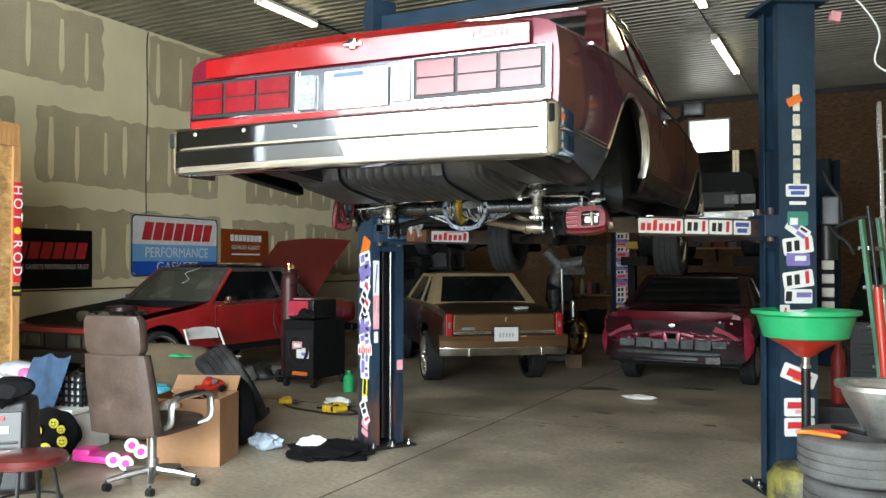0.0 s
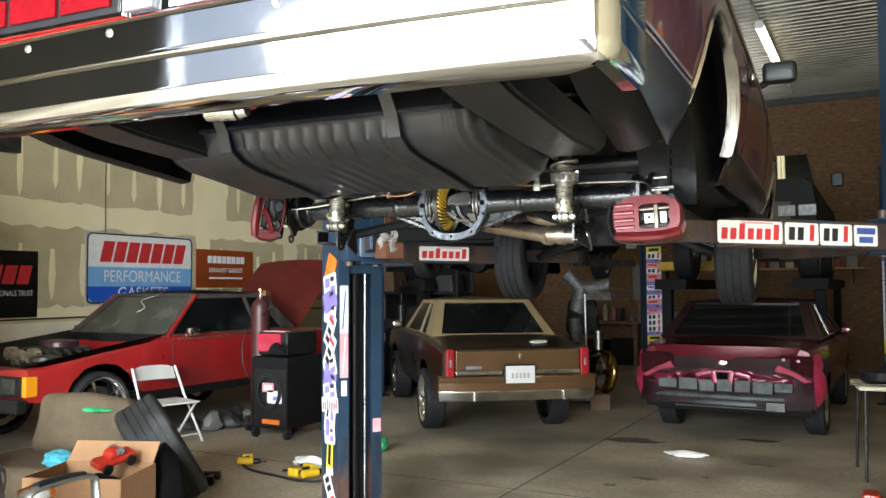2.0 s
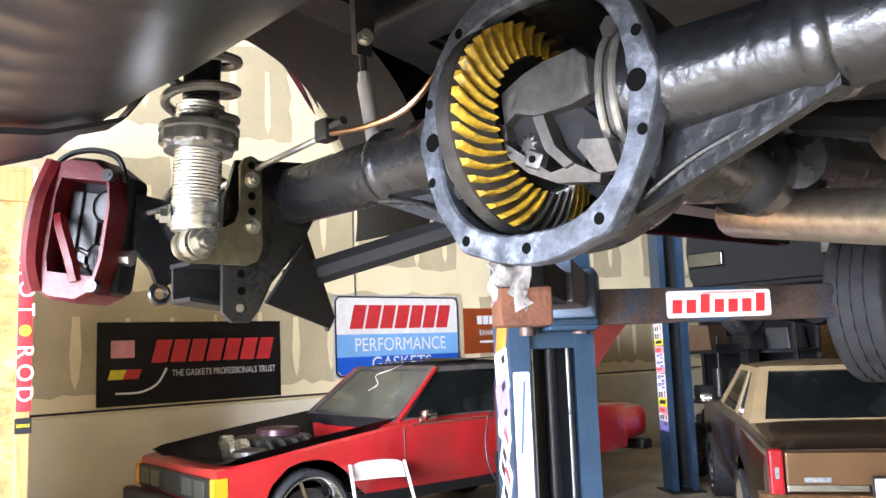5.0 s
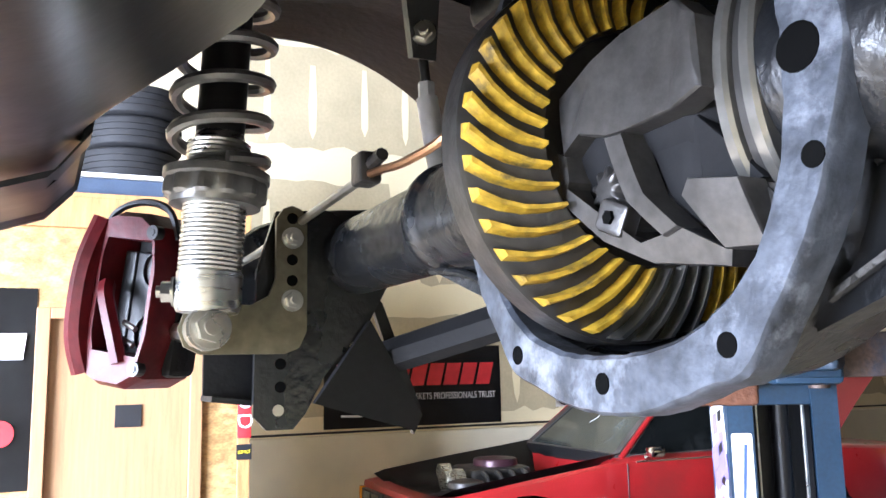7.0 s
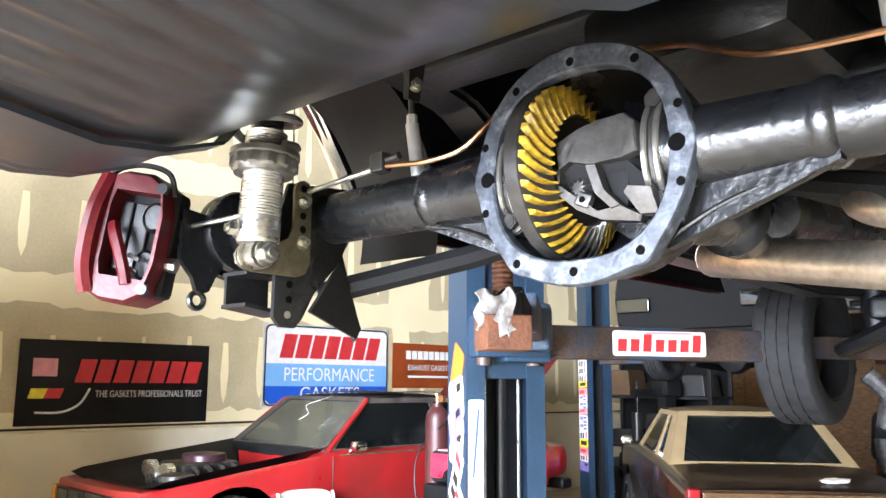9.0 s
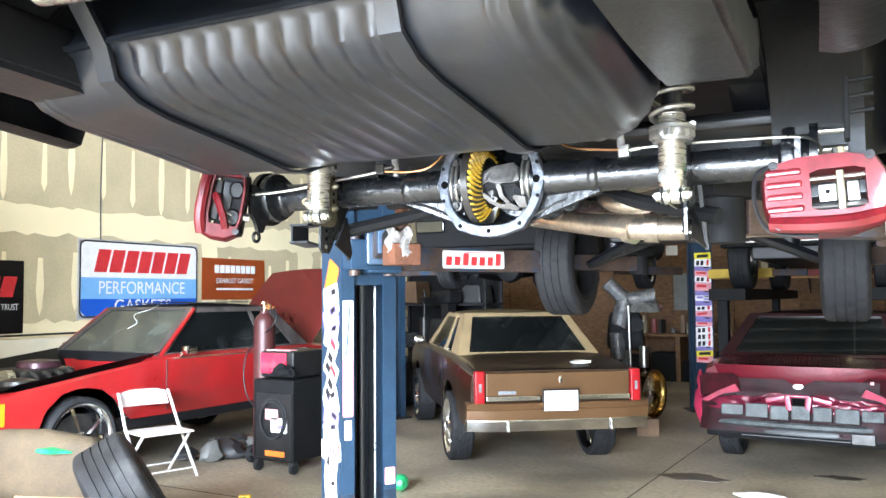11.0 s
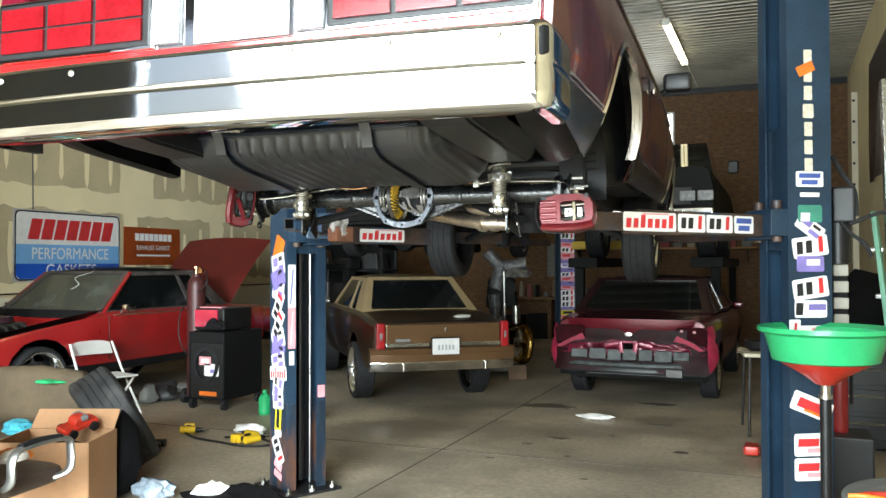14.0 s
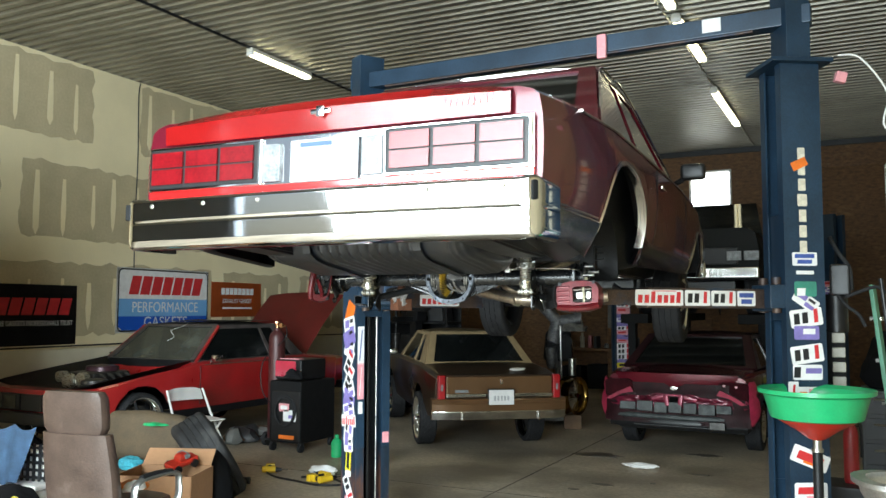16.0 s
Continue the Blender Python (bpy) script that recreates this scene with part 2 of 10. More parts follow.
# ---- geometry helpers ----
def obj(name, bm, material, parent=None, label="", angle=38):
    me = bpy.data.meshes.new(name)
    bmesh.ops.recalc_face_normals(bm, faces=bm.faces)
    bm.to_mesh(me)
    bm.free()
    for p in me.polygons:
        p.use_smooth = True
    me.set_sharp_from_angle(angle=radians(angle))
    me.materials.append(material)
    ob = new(name, me)
    if name not in ("tooth", "spoke", "bolt_hole", "board"):
        flat = ob.modifiers.new("even_shading", "WEIGHTED_NORMAL")
        flat.keep_sharp, flat.weight = True, 80
    if parent is not None:
        ob.parent = parent
    if label:
        ob["label"] = label
    return ob


part = obj


def thing(name, m, label, category, group="", kind=""):
    e = new(name)
    e.empty_display_size = 0.1
    e.matrix_world = m
    return tagged(e, label, category, group, kind)


def B():
    return bmesh.new()


def box(bm, c, s, bev=0.0, rot=None, seg=2, taper=None):
    """A box with centre c and size s, edges rounded by bev; taper: scale of its top face."""
    r = bmesh.ops.create_cube(bm, size=1.0)
    vs = r["verts"]
    for v in vs:
        t = taper if (taper and v.co.z > 0) else (1, 1)
        v.co = Vector((v.co.x * s[0] * t[0], v.co.y * s[1] * t[1], v.co.z * s[2]))
    if bev:
        es = list({e for v in vs for e in v.link_edges})
        r = bmesh.ops.bevel(bm, geom=es, offset=min(bev, min(s) * 0.45), segments=seg, affect="EDGES", profile=0.5)
        vs = list({v for f in r["faces"] for v in f.verts} | {v for v in vs if v.is_valid})
    m = pose(*c, *(rot or (0, 0, 0)))
    for v in vs:
        v.co = m @ v.co
    return vs


def frame_axes(d):
    d = Vector(d).normalized()
    u = d.orthogonal().normalized()
    return d, u, d.cross(u)


def cyl(bm, a, b, r, r2=None, n=20, cap=True):
    a, b = Vector(a), Vector(b)
    d, u, w = frame_axes(b - a)
    r2 = r if r2 is None else r2
    ring = [[bm.verts.new(p + (u * math.cos(k * math.tau / n) + w * math.sin(k * math.tau / n)) * q) for k in range(n)] for p, q in ((a, r), (b, r2))]
    for k in range(n):
        bm.faces.new((ring[0][k], ring[0][(k + 1) % n], ring[1][(k + 1) % n], ring[1][k]))
    if cap:
        bm.faces.new(ring[0][::-1])
        bm.faces.new(ring[1])


def tube(bm, pts, r, n=8, closed=False):
    pts = [Vector(p) for p in pts]
    rings, u = [], None
    for i, p in enumerate(pts):
        q0, q1 = pts[max(0, i - 1)], pts[min(len(pts) - 1, i + 1)]
        if closed:
            q0, q1 = pts[i - 1], pts[(i + 1) % len(pts)]
        d = (q1 - q0).normalized()
        u = d.orthogonal().normalized() if u is None else (u - d * u.dot(d)).normalized()
        w = d.cross(u)
        rad = r[i] if isinstance(r, (list, tuple)) else r
        rings.append([bm.verts.new(p + (u * math.cos(k * math.tau / n) + w * math.sin(k * math.tau / n)) * rad) for k in range(n)])
    last = len(rings) if closed else len(rings) - 1
    for i in range(last):
        a, b = rings[i], rings[(i + 1) % len(rings)]
        for k in range(n):
            bm.faces.new((a[k], a[(k + 1) % n], b[(k + 1) % n], b[k]))
    if not closed:
        bm.faces.new(rings[0][::-1])
        bm.faces.new(rings[-1])


def smooth_path(pts, k=6):
    """Points along a soft curve through pts."""
    pts = [Vector(p) for p in pts]
    out = []
    for i in range(len(pts) - 1):
        p0, p1, p2, p3 = pts[max(0, i - 1)], pts[i], pts[i + 1], pts[min(len(pts) - 1, i + 2)]
        for j in range(k):
            t = j / k
            out.append(0.5 * ((2 * p1) + (p2 - p0) * t + (2 * p0 - 5 * p1 + 4 * p2 - p3) * t * t + (3 * p1 - p0 - 3 * p2 + p3) * t ** 3))
    return out + [pts[-1]]


def lathe(bm, prof, n=32, m=None, close=False):
    """Turns the profile (radius, height) round z; m places it."""
    m = m or Matrix.Identity(4)
    rings = [[bm.verts.new(m @ Vector((r * math.cos(k * math.tau / n), r * math.sin(k * math.tau / n), z))) for k in range(n)] for r, z in prof]
    pairs = list(zip(rings, rings[1:])) + ([(rings[-1], rings[0])] if close else [])
    for a, b in pairs:
        for k in range(n):
            bm.faces.new((a[k], a[(k + 1) % n], b[(k + 1) % n], b[k]))
    if not close:
        bm.faces.new(rings[0][::-1])
        bm.faces.new(rings[-1])


def prism(bm, poly, depth, m=None):
    """The outline poly (x, y), raised by depth along z, placed by m."""
    m = m or Matrix.Identity(4)
    a = [bm.verts.new(m @ Vector((x, y, 0))) for x, y in poly]
    b = [bm.verts.new(m @ Vector((x, y, depth))) for x, y in poly]
    n = len(poly)
    for k in range(n):
        bm.faces.new((a[k], a[(k + 1) % n], b[(k + 1) % n], b[k]))
    bm.faces.new(a[::-1])
    bm.faces.new(b)


def loft(bm, rings, closed=True, caps=True):
    vs = [[bm.verts.new(p) for p in r] for r in rings]
    n = len(vs[0])
    for a, b in zip(vs, vs[1:]):
        for k in range(n if closed else n - 1):
            bm.faces.new((a[k], a[(k + 1) % n], b[(k + 1) % n], b[k]))
    if caps:
        bm.faces.new(vs[0][::-1])
        bm.faces.new(vs[-1])
    return vs


def sheet(bm, fn, nu, nv, thick=0.0):
    """A surface fn(u, v) over the unit square."""
    g = [[bm.verts.new(fn(i / nu, j / nv)) for j in range(nv + 1)] for i in range(nu + 1)]
    for i in range(nu):
        for j in range(nv):
            bm.faces.new((g[i][j], g[i + 1][j], g[i + 1][j + 1], g[i][j + 1]))
    if thick:
        bmesh.ops.solidify(bm, geom=list(bm.faces), thickness=thick)


def quad_slab(bm, p, t):
    """A thin plate over the four points p, of thickness t."""
    p = [Vector(q) for q in p]
    nrm = (p[1] - p[0]).cross(p[3] - p[0]).normalized() * t
    a = [bm.verts.new(q) for q in p]
    b = [bm.verts.new(q + nrm) for q in p]
    for k in range(4):
        bm.faces.new((a[k], a[(k + 1) % 4], b[(k + 1) % 4], b[k]))
    bm.faces.new(a[::-1])
    bm.faces.new(b)


def lerp(a, b, t):
    return a + (b - a) * t


def curve_at(keys, y):
    """Straight interpolation in a short table of (y, value)."""
    if y <= keys[0][0]:
        return keys[0][1]
    for (y0, v0), (y1, v1) in zip(keys, keys[1:]):
        if y <= y1:
            return lerp(v0, v1, (y - y0) / (y1 - y0))
    return keys[-1][1]


def words(text, size, material, parent, m, name="lettering", width=None, depth=0.002, shear=0.0, label=""):
    """Raised lettering in the built-in font, its middle at m."""
    cu = bpy.data.curves.new("letters", "FONT")
    cu.body, cu.size, cu.extrude, cu.align_x, cu.align_y, cu.shear = text, size, depth / 2, "CENTER", "CENTER", shear
    ob = bpy.data.objects.new("letters", cu)
    scene.collection.objects.link(ob)
    me = bpy.data.meshes.new_from_object(ob.evaluated_get(bpy.context.evaluated_depsgraph_get()))
    bpy.data.objects.remove(ob)
    if width:
        xs = [v.co.x for v in me.vertices]
        k = width / (max(xs) - min(xs))
        for v in me.vertices:
            v.co.x *= k
    me.materials.clear()
    me.materials.append(material)
    o = new(name, me)
    o.parent = parent
    o.matrix_basis = m
    if label:
        o["label"] = label
    return o

# ---- the building ----
X0, X1, Y0, Y1, H = -10.5, 0.74, -1.6, 19.9, 5.48


def structure(name, bm, material, label, category, angle=38):
    return tagged(obj(name, bm, material, angle=angle), label, category, kind="structure")


bm = B()
box(bm, ((X0 + X1) / 2, (Y0 + Y1) / 2, -0.1), (X1 - X0 + 0.6, Y1 - Y0 + 0.6, 0.2))
floor = structure("floor", bm, M_CONCRETE, "stained tan concrete garage floor with control joints", "floor")
for name, c, s in (("control_joint", (-3.4, 9.2, 0.001), (0.012, 21.4, 0.004)), ("control_joint", (-4.9, 8.05, 0.001), (11.0, 0.012, 0.004)), ("control_joint", (-4.9, 2.4, 0.001), (11.0, 0.012, 0.004))):
    bm = B()
    box(bm, c, s)
    part(name, bm, M_JOINT, floor)


def blot(x, y, r, seed, sx=1.0):
    rnd = random.Random(seed)
    b = B()
    n = 18
    prism(b, [(x + r * sx * math.cos(k * math.tau / n) * rnd.uniform(0.55, 1.1), y + r * math.sin(k * math.tau / n) * rnd.uniform(0.5, 1.1)) for k in range(n)], 0.003)
    part("oil_stain", b, M_OIL, floor)


for i, (x, y, r, sx) in enumerate(((-2.55, 8.9, 0.055, 2.2), (-2.75, 8.55, 0.05, 1.2), (-1.75, 9.9, 0.05, 2.6), (-2.1, 9.2, 0.04, 1.0), (-2.9, 7.9, 0.03, 1.6), (-2.3, 8.2, 0.035, 1.0), (-3.1, 10.6, 0.2, 1.7), (-1.9, 11.2, 0.12, 2.0), (-1.4, 8.7, 0.06, 1.5), (-2.0, 7.5, 0.025, 1.8))):
    blot(x, y, r, i, sx)

# outside ground in front of the doorway
bm = B()
box(bm, (0, -201.9, -0.13), (400, 400, 0.2))
structure("ground", bm, mat("gravel_yard", (0.4, 0.38, 0.35), 0.9, var=0.3, scale=3, bump=0.4), "pale gravel yard outside the doorway", "ground")

# long side wall with skim-coated patches
bm = B()
box(bm, (X0 - 0.1, (Y0 + Y1) / 2, H / 2), (0.2, Y1 - Y0 + 0.4, H))
wall_west = structure("wall_west", bm, M_DRYWALL, "cream drywall with unpainted joint compound patches", "wall")


def wavy_rect(b, y0, y1, z0, z1, x, d, seed, amp=0.05):
    """A thin coat on the side wall with an uneven edge."""
    rnd = random.Random(seed)
    pts = []
    for (ya, za), (yb, zb) in (((y0, z0), (y1, z0)), ((y1, z0), (y1, z1)), ((y1, z1), (y0, z1)), ((y0, z1), (y0, z0))):
        n = max(3, int((abs(yb - ya) + abs(zb - za)) / 0.14))
        for k in range(n):
            t = k / n
            pts.append((lerp(ya, yb, t) + rnd.uniform(-amp, amp), lerp(za, zb, t) + rnd.uniform(-amp, amp)))
    prism(b, pts, d, Matrix(((0, 0, 1, x), (1, 0, 0, 0), (0, 1, 0, 0), (0, 0, 0, 1))))


seed = 0
for z0, z1, spans in ((4.3, 5.42, ((5.9, 9.03), (9.96, 12.3), (12.9, 15.2), (16.0, 19.0))), (2.82, 3.92, ((5.9, 7.55), (7.88, 11.62), (12.4, 15.2), (15.8, 19.2))), (1.42, 2.48, ((5.9, 11.7), (12.0, 13.9), (14.3, 17.6)))):
    for y0, y1 in spans:
        seed += 1
        bm = B()
        wavy_rect(bm, y0, y1, z0, z1, X0 - 0.001, 0.003, seed, 0.035)
        part("skim_patch", bm, M_MUD, wall_west)
        n = max(2, int((y1 - y0) / 0.45))
        for k in range(n):
            yc = y0 + (k + 0.5) * (y1 - y0) / n + random.Random(seed * 50 + k).uniform(-0.05, 0.05)
            rnd = random.Random(seed * 91 + k)
            zb, zt = z0 + rnd.uniform(0.02, 0.18), z1 - rnd.uniform(0.05, 0.3)
            w0, w1 = rnd.uniform(0.05, 0.1), rnd.uniform(0.03, 0.06)
            bm = B()
            prism(bm, [(yc - w0 * 0.5, zb + 0.1), (yc, zb), (yc + w0 * 0.5, zb + 0.1), (yc + w1, zb + (zt - zb) * 0.5), (yc + w1 * 0.6, zt), (yc - w1 * 0.6, zt), (yc - w1, zb + (zt - zb) * 0.45)], 0.003, Matrix(((0, 0, 1, X0 + 0.0015), (1, 0, 0, 0), (0, 1, 0, 0), (0, 0, 0, 1))))
            part("compound_streak", bm, M_DRYWALL, wall_west)
# sill at the foot of the drywall
bm = B()
box(bm, (X0 + 0.05, (5.6 + Y1) / 2, 0.61), (0.1, Y1 - 5.6, 1.22), 0.015)
structure("wall_plinth", bm, M_CREAM2, "pale painted low plinth along the wall", "plinth")
bm = B()
tube(bm, smooth_path([(X0 + 0.012, 9.93, 5.46), (X0 + 0.012, 9.9, 5.2), (X0 + 0.012, 9.92, 4.2), (X0 + 0.012, 9.9, 3.2), (X0 + 0.012, 9.91, 2.45)]), 0.008, 6)
tagged(obj("wall_cable", bm, M_BLACKPL), "thin dark cable hanging down the cream wall", "cable")
bm = B()
tube(bm, [(X0 + 0.11, 5.65, 1.25), (X0 + 0.11, 12, 1.27), (X0 + 0.11, 19, 1.25)], 0.012, 6)
tagged(obj("wall_pipe", bm, M_BLACKPL), "dark air line along the plinth top", "pipe")

# back wall of osb boards with a small high window
WX0, WX1, WZ0, WZ1 = -3.62, -2.69, 3.9, 5.0
bm = B()
for xa, xb, za, zb in ((X0, WX0, 0, H), (WX1, X1, 0, H), (WX0, WX1, 0, WZ0), (WX0, WX1, WZ1, H)):
    box(bm, ((xa + xb) / 2, Y1 + 0.1, (za + zb) / 2), (xb - xa, 0.2, zb - za))
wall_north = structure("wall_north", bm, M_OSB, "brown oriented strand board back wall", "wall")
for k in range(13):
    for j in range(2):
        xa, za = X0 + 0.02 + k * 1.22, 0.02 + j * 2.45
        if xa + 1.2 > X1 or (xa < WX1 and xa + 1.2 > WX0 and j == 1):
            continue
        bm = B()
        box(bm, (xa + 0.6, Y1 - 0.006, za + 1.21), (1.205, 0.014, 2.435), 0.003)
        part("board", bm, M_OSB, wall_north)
window = thing("window_1", pose((WX0 + WX1) / 2, Y1, (WZ0 + WZ1) / 2), "small bright square window in the board wall", "window", kind="structure")
bm = B()
w, h = WX1 - WX0, WZ1 - WZ0
for c, s in (((0, 0, h / 2 - 0.02), (w, 0.12, 0.04)), ((0, 0, -h / 2 + 0.02), (w, 0.12, 0.04)), ((-w / 2 + 0.02, 0, 0), (0.04, 0.12, h - 0.08)), ((w / 2 - 0.02, 0, 0), (0.04, 0.12, h - 0.08))):
    box(bm, c, s, 0.004)
part("window_frame", bm, M_WHITE, window)
bm = B()
box(bm, (0, 0.06, 0), (w - 0.08, 0.01, h - 0.08))
part("pane", bm, M_WINDOWGLOW, window)

# side and front walls
bm = B()
box(bm, (X1 + 0.1, (Y0 + Y1) / 2, H / 2), (0.2, Y1 - Y0 + 0.4, H))
wall_east = structure("wall_east", bm, M_DRYWALL, "cream painted side wall close beside the lift", "wall")
bm = B()
sheet(bm, lambda u, v: Vector((X1 - 0.02 - 0.02 * math.sin(u * 19 + v * 2) * (1 - v), lerp(12.0, 15.4, u), lerp(2.9, 4.72, v))), 40, 8, 0.006)
tagged(obj("vinyl_sheet", bm, mat("brown_vinyl_sheet", (0.075, 0.035, 0.03), 0.3, var=0.3, scale=3, bump=0.05, coat=0.3)), "glossy brown vinyl sheet hung on the side wall", "sheet")
bm = B()
for xa, xb, za, zb in ((X0 - 0.2, DOOR_X0, 0, H), (DOOR_X1, X1 + 0.2, 0, H), (DOOR_X0, DOOR_X1, DOOR_Z, H)):
    box(bm, ((xa + xb) / 2, Y0 - 0.1, (za + zb) / 2), (xb - xa, 0.2, zb - za))
structure("wall_south", bm, mat("dark_blue_steel_panel", (0.035, 0.042, 0.06), 0.5, var=0.2, scale=2), "dark steel front wall round the open doorway", "wall")

# ribbed metal ceiling, ribs across the hall
bm = B()
n = int((Y1 - Y0) / 0.18)
prof = []
for k in range(n):
    y = Y0 + k * (Y1 - Y0) / n
    d = (Y1 - Y0) / n
    prof += [(y, H), (y + d * 0.45, H), (y + d * 0.55, H + 0.045), (y + d * 0.9, H + 0.045)]
prof.append((Y1, H))
rows = [[Vector((x, y, z)) for y, z in prof] for x in (X0 - 0.1, -3.0, X1 + 0.1)]
loft(bm, rows, closed=False, caps=False)
structure("ceiling", bm, M_STEELDECK, "ribbed grey galvanised metal ceiling", "ceiling", angle=20)
bm = B()
box(bm, ((X0 + X1) / 2, (Y0 + Y1) / 2, H + 0.2), (X1 - X0 + 0.6, Y1 - Y0 + 0.6, 0.1))
structure("roof", bm, M_BLACK, "dark roof above the metal ceiling", "roof")
for y in (Y1 - 0.03,):
    bm = B()
    box(bm, ((X0 + X1) / 2, y, H - 0.06), (X1 - X0, 0.05, 0.12), 0.004)
    structure("trim", bm, M_BLACKPL, "dark trim where wall meets ceiling", "trim")


def tube_light(x, y, length, z=5.4):
    t = thing("ceiling_light", pose(x, y, z), "bare fluorescent tube fixture on the metal ceiling", "ceiling light", "fluorescent fixtures")
    b = B()
    box(b, (0, 0, 0.03), (0.13, length, 0.06), 0.008, taper=(0.7, 1))
    part("housing", b, M_FIXTURE, t)
    for dx in (-0.035, 0.035):
        b = B()
        cyl(b, (dx, -length / 2 + 0.04, -0.03), (dx, length / 2 - 0.04, -0.03), 0.02, n=12)
        part("tube", b, M_TUBE, t)
    for dy in (-length / 2 + 0.02, length / 2 - 0.02):
        b = B()
        box(b, (0, dy, -0.025), (0.12, 0.035, 0.05), 0.006)
        part("socket", b, M_WHITE, t)
    return t


K = (5.36 - 1.62) / (4.0 - 1.62)
tube_light(-4.87 * K, 6.33 * K, 1.4)
tube_light(-1.385 * K, 9.94 * K, 2.8)
tube_light(-1.3 * K, 7.3 * K, 1.9)
tube_light(-1.28 * K, 5.9 * K, 1.7)
bm = B()
tube(bm, [(-1.385 * K, 1.0, 5.46), (-1.385 * K, 19.6, 5.46)], 0.012, 6)
tagged(obj("conduit", bm, M_FIXTURE), "thin electrical conduit along the ceiling", "conduit")
bm = B()
tube(bm, [(-4.87 * K, 1.0, 5.46), (-4.87 * K, 19.6, 5.46)], 0.02, 6)
tagged(obj("conduit", bm, M_BLACKPL), "dark electrical conduit along the ceiling", "conduit")

# office cabin of strand board with a veneered door
OX, OY, OZ, OY0 = -7.6, 5.5, 3.0, 2.7
DY0, DY1, DZ = 4.2, 5.2, 2.3
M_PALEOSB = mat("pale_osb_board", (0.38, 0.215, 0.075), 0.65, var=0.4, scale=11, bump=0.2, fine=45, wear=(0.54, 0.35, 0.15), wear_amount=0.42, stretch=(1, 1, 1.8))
for c, sz in (((OX - 0.06, (DY1 + OY) / 2, OZ / 2), (0.12, OY - DY1, OZ)), ((OX - 0.06, (OY0 + DY0) / 2, OZ / 2), (0.12, DY0 - OY0, OZ)), ((OX - 0.06, (DY0 + DY1) / 2, (DZ + OZ) / 2), (0.12, DY1 - DY0, OZ - DZ)), ((OX - 0.4, OY - 0.06, OZ / 2), (0.56, 0.12, OZ)), ((OX - 0.4, OY0 + 0.06, OZ / 2), (0.56, 0.12, OZ)), ((OX - 0.74, (OY0 + OY) / 2, OZ / 2), (0.12, OY - OY0, OZ))):
    bm = B()
    box(bm, c, sz)
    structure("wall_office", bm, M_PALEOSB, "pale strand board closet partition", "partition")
bm = B()
box(bm, (OX - 0.4, (OY0 + OY) / 2, OZ + 0.02), (0.84, OY - OY0, 0.04))
structure("office_roof", bm, M_PINE, "timber closet top used as a storage shelf", "roof")
for name, c, s in (("top_plate", (OX + 0.012, (OY0 + OY) / 2, OZ - 0.09), (0.04, OY - OY0, 0.2)), ("corner_post", (OX + 0.012, OY - 0.03, (OZ - 0.19) / 2), (0.04, 0.08, OZ - 0.19))):
    bm = B()
    box(bm, c, s, 0.006)
    tagged(obj(name, bm, M_PINE), "orange pine framing timber on the office wall", "timber", kind="structure")
door = thing("door_1", pose(OX, (DY0 + DY1) / 2, 0), "closed light wood veneer office door", "door", kind="structure")
bm = B()
box(bm, (-0.03, 0, DZ / 2 - 0.01), (0.045, DY1 - DY0 - 0.16, DZ - 0.1), 0.004)
part("leaf", bm, M_DOOR, door)
for c, s in (((0.0, -(DY1 - DY0) / 2 + 0.04, DZ / 2), (0.1, 0.08, DZ)), ((0.0, (DY1 - DY0) / 2 - 0.04, DZ / 2), (0.1, 0.08, DZ)), ((0.0, 0, DZ - 0.035), (0.1, DY1 - DY0 - 0.16, 0.07))):
    bm = B()
    box(bm, c, s, 0.008)
    part("jamb", bm, M_DOOR, door)
bm = B()
box(bm, (0.0, 0.05, 1.62), (0.008, 0.16, 0.14), 0.003)
part("sign_plate", bm, M_STBLACK, door, "small black plate with a white border")
bm = B()
lathe(bm, [(0.028, 0), (0.03, 0.01), (0.012, 0.02), (0.012, 0.045), (0.028, 0.055), (0.03, 0.075), (0.015, 0.085)], 20, pose(0.0, -0.36, 1.0, 0, 90, 0))
part("door_handle", bm, M_ZINC, door)


# ---- signs on the walls ----
def wall_sheet(name, y0, y1, z0, z1, material, label, category, x=X0 + 0.012):
    t = thing(name, pose(x, (y0 + y1) / 2, (z0 + z1) / 2), label, category)
    b = B()
    hw, hh = (y1 - y0) / 2, (z1 - z0) / 2
    sheet(b, lambda u, v: Vector((0.006 * math.sin(u * 9) * math.sin(v * 5), (u * 2 - 1) * hw, (v * 2 - 1) * hh)), 24, 8, 0.004)
    part("sheet", b, material, t)
    return t


def side_poly(parent, name, poly, material, off=0.014, d=0.003, label=""):
    b = B()
    prism(b, poly, d, Matrix(((0, 0, 1, off), (1, 0, 0, 0), (0, 1, 0, 0), (0, 0, 0, 1))))
    return part(name, b, material, parent, label)


def round_rect(cx, cy, w, h, r, n=4):
    pts = []
    for sx, sy, a in ((1, 1, 0), (-1, 1, 90), (-1, -1, 180), (1, -1, 270)):
        for k in range(n + 1):
            t = radians(a + 90 * k / n)
            pts.append((cx + sx * (w / 2 - r) + r * math.cos(t), cy + sy * (h / 2 - r) + r * math.sin(t)))
    return pts


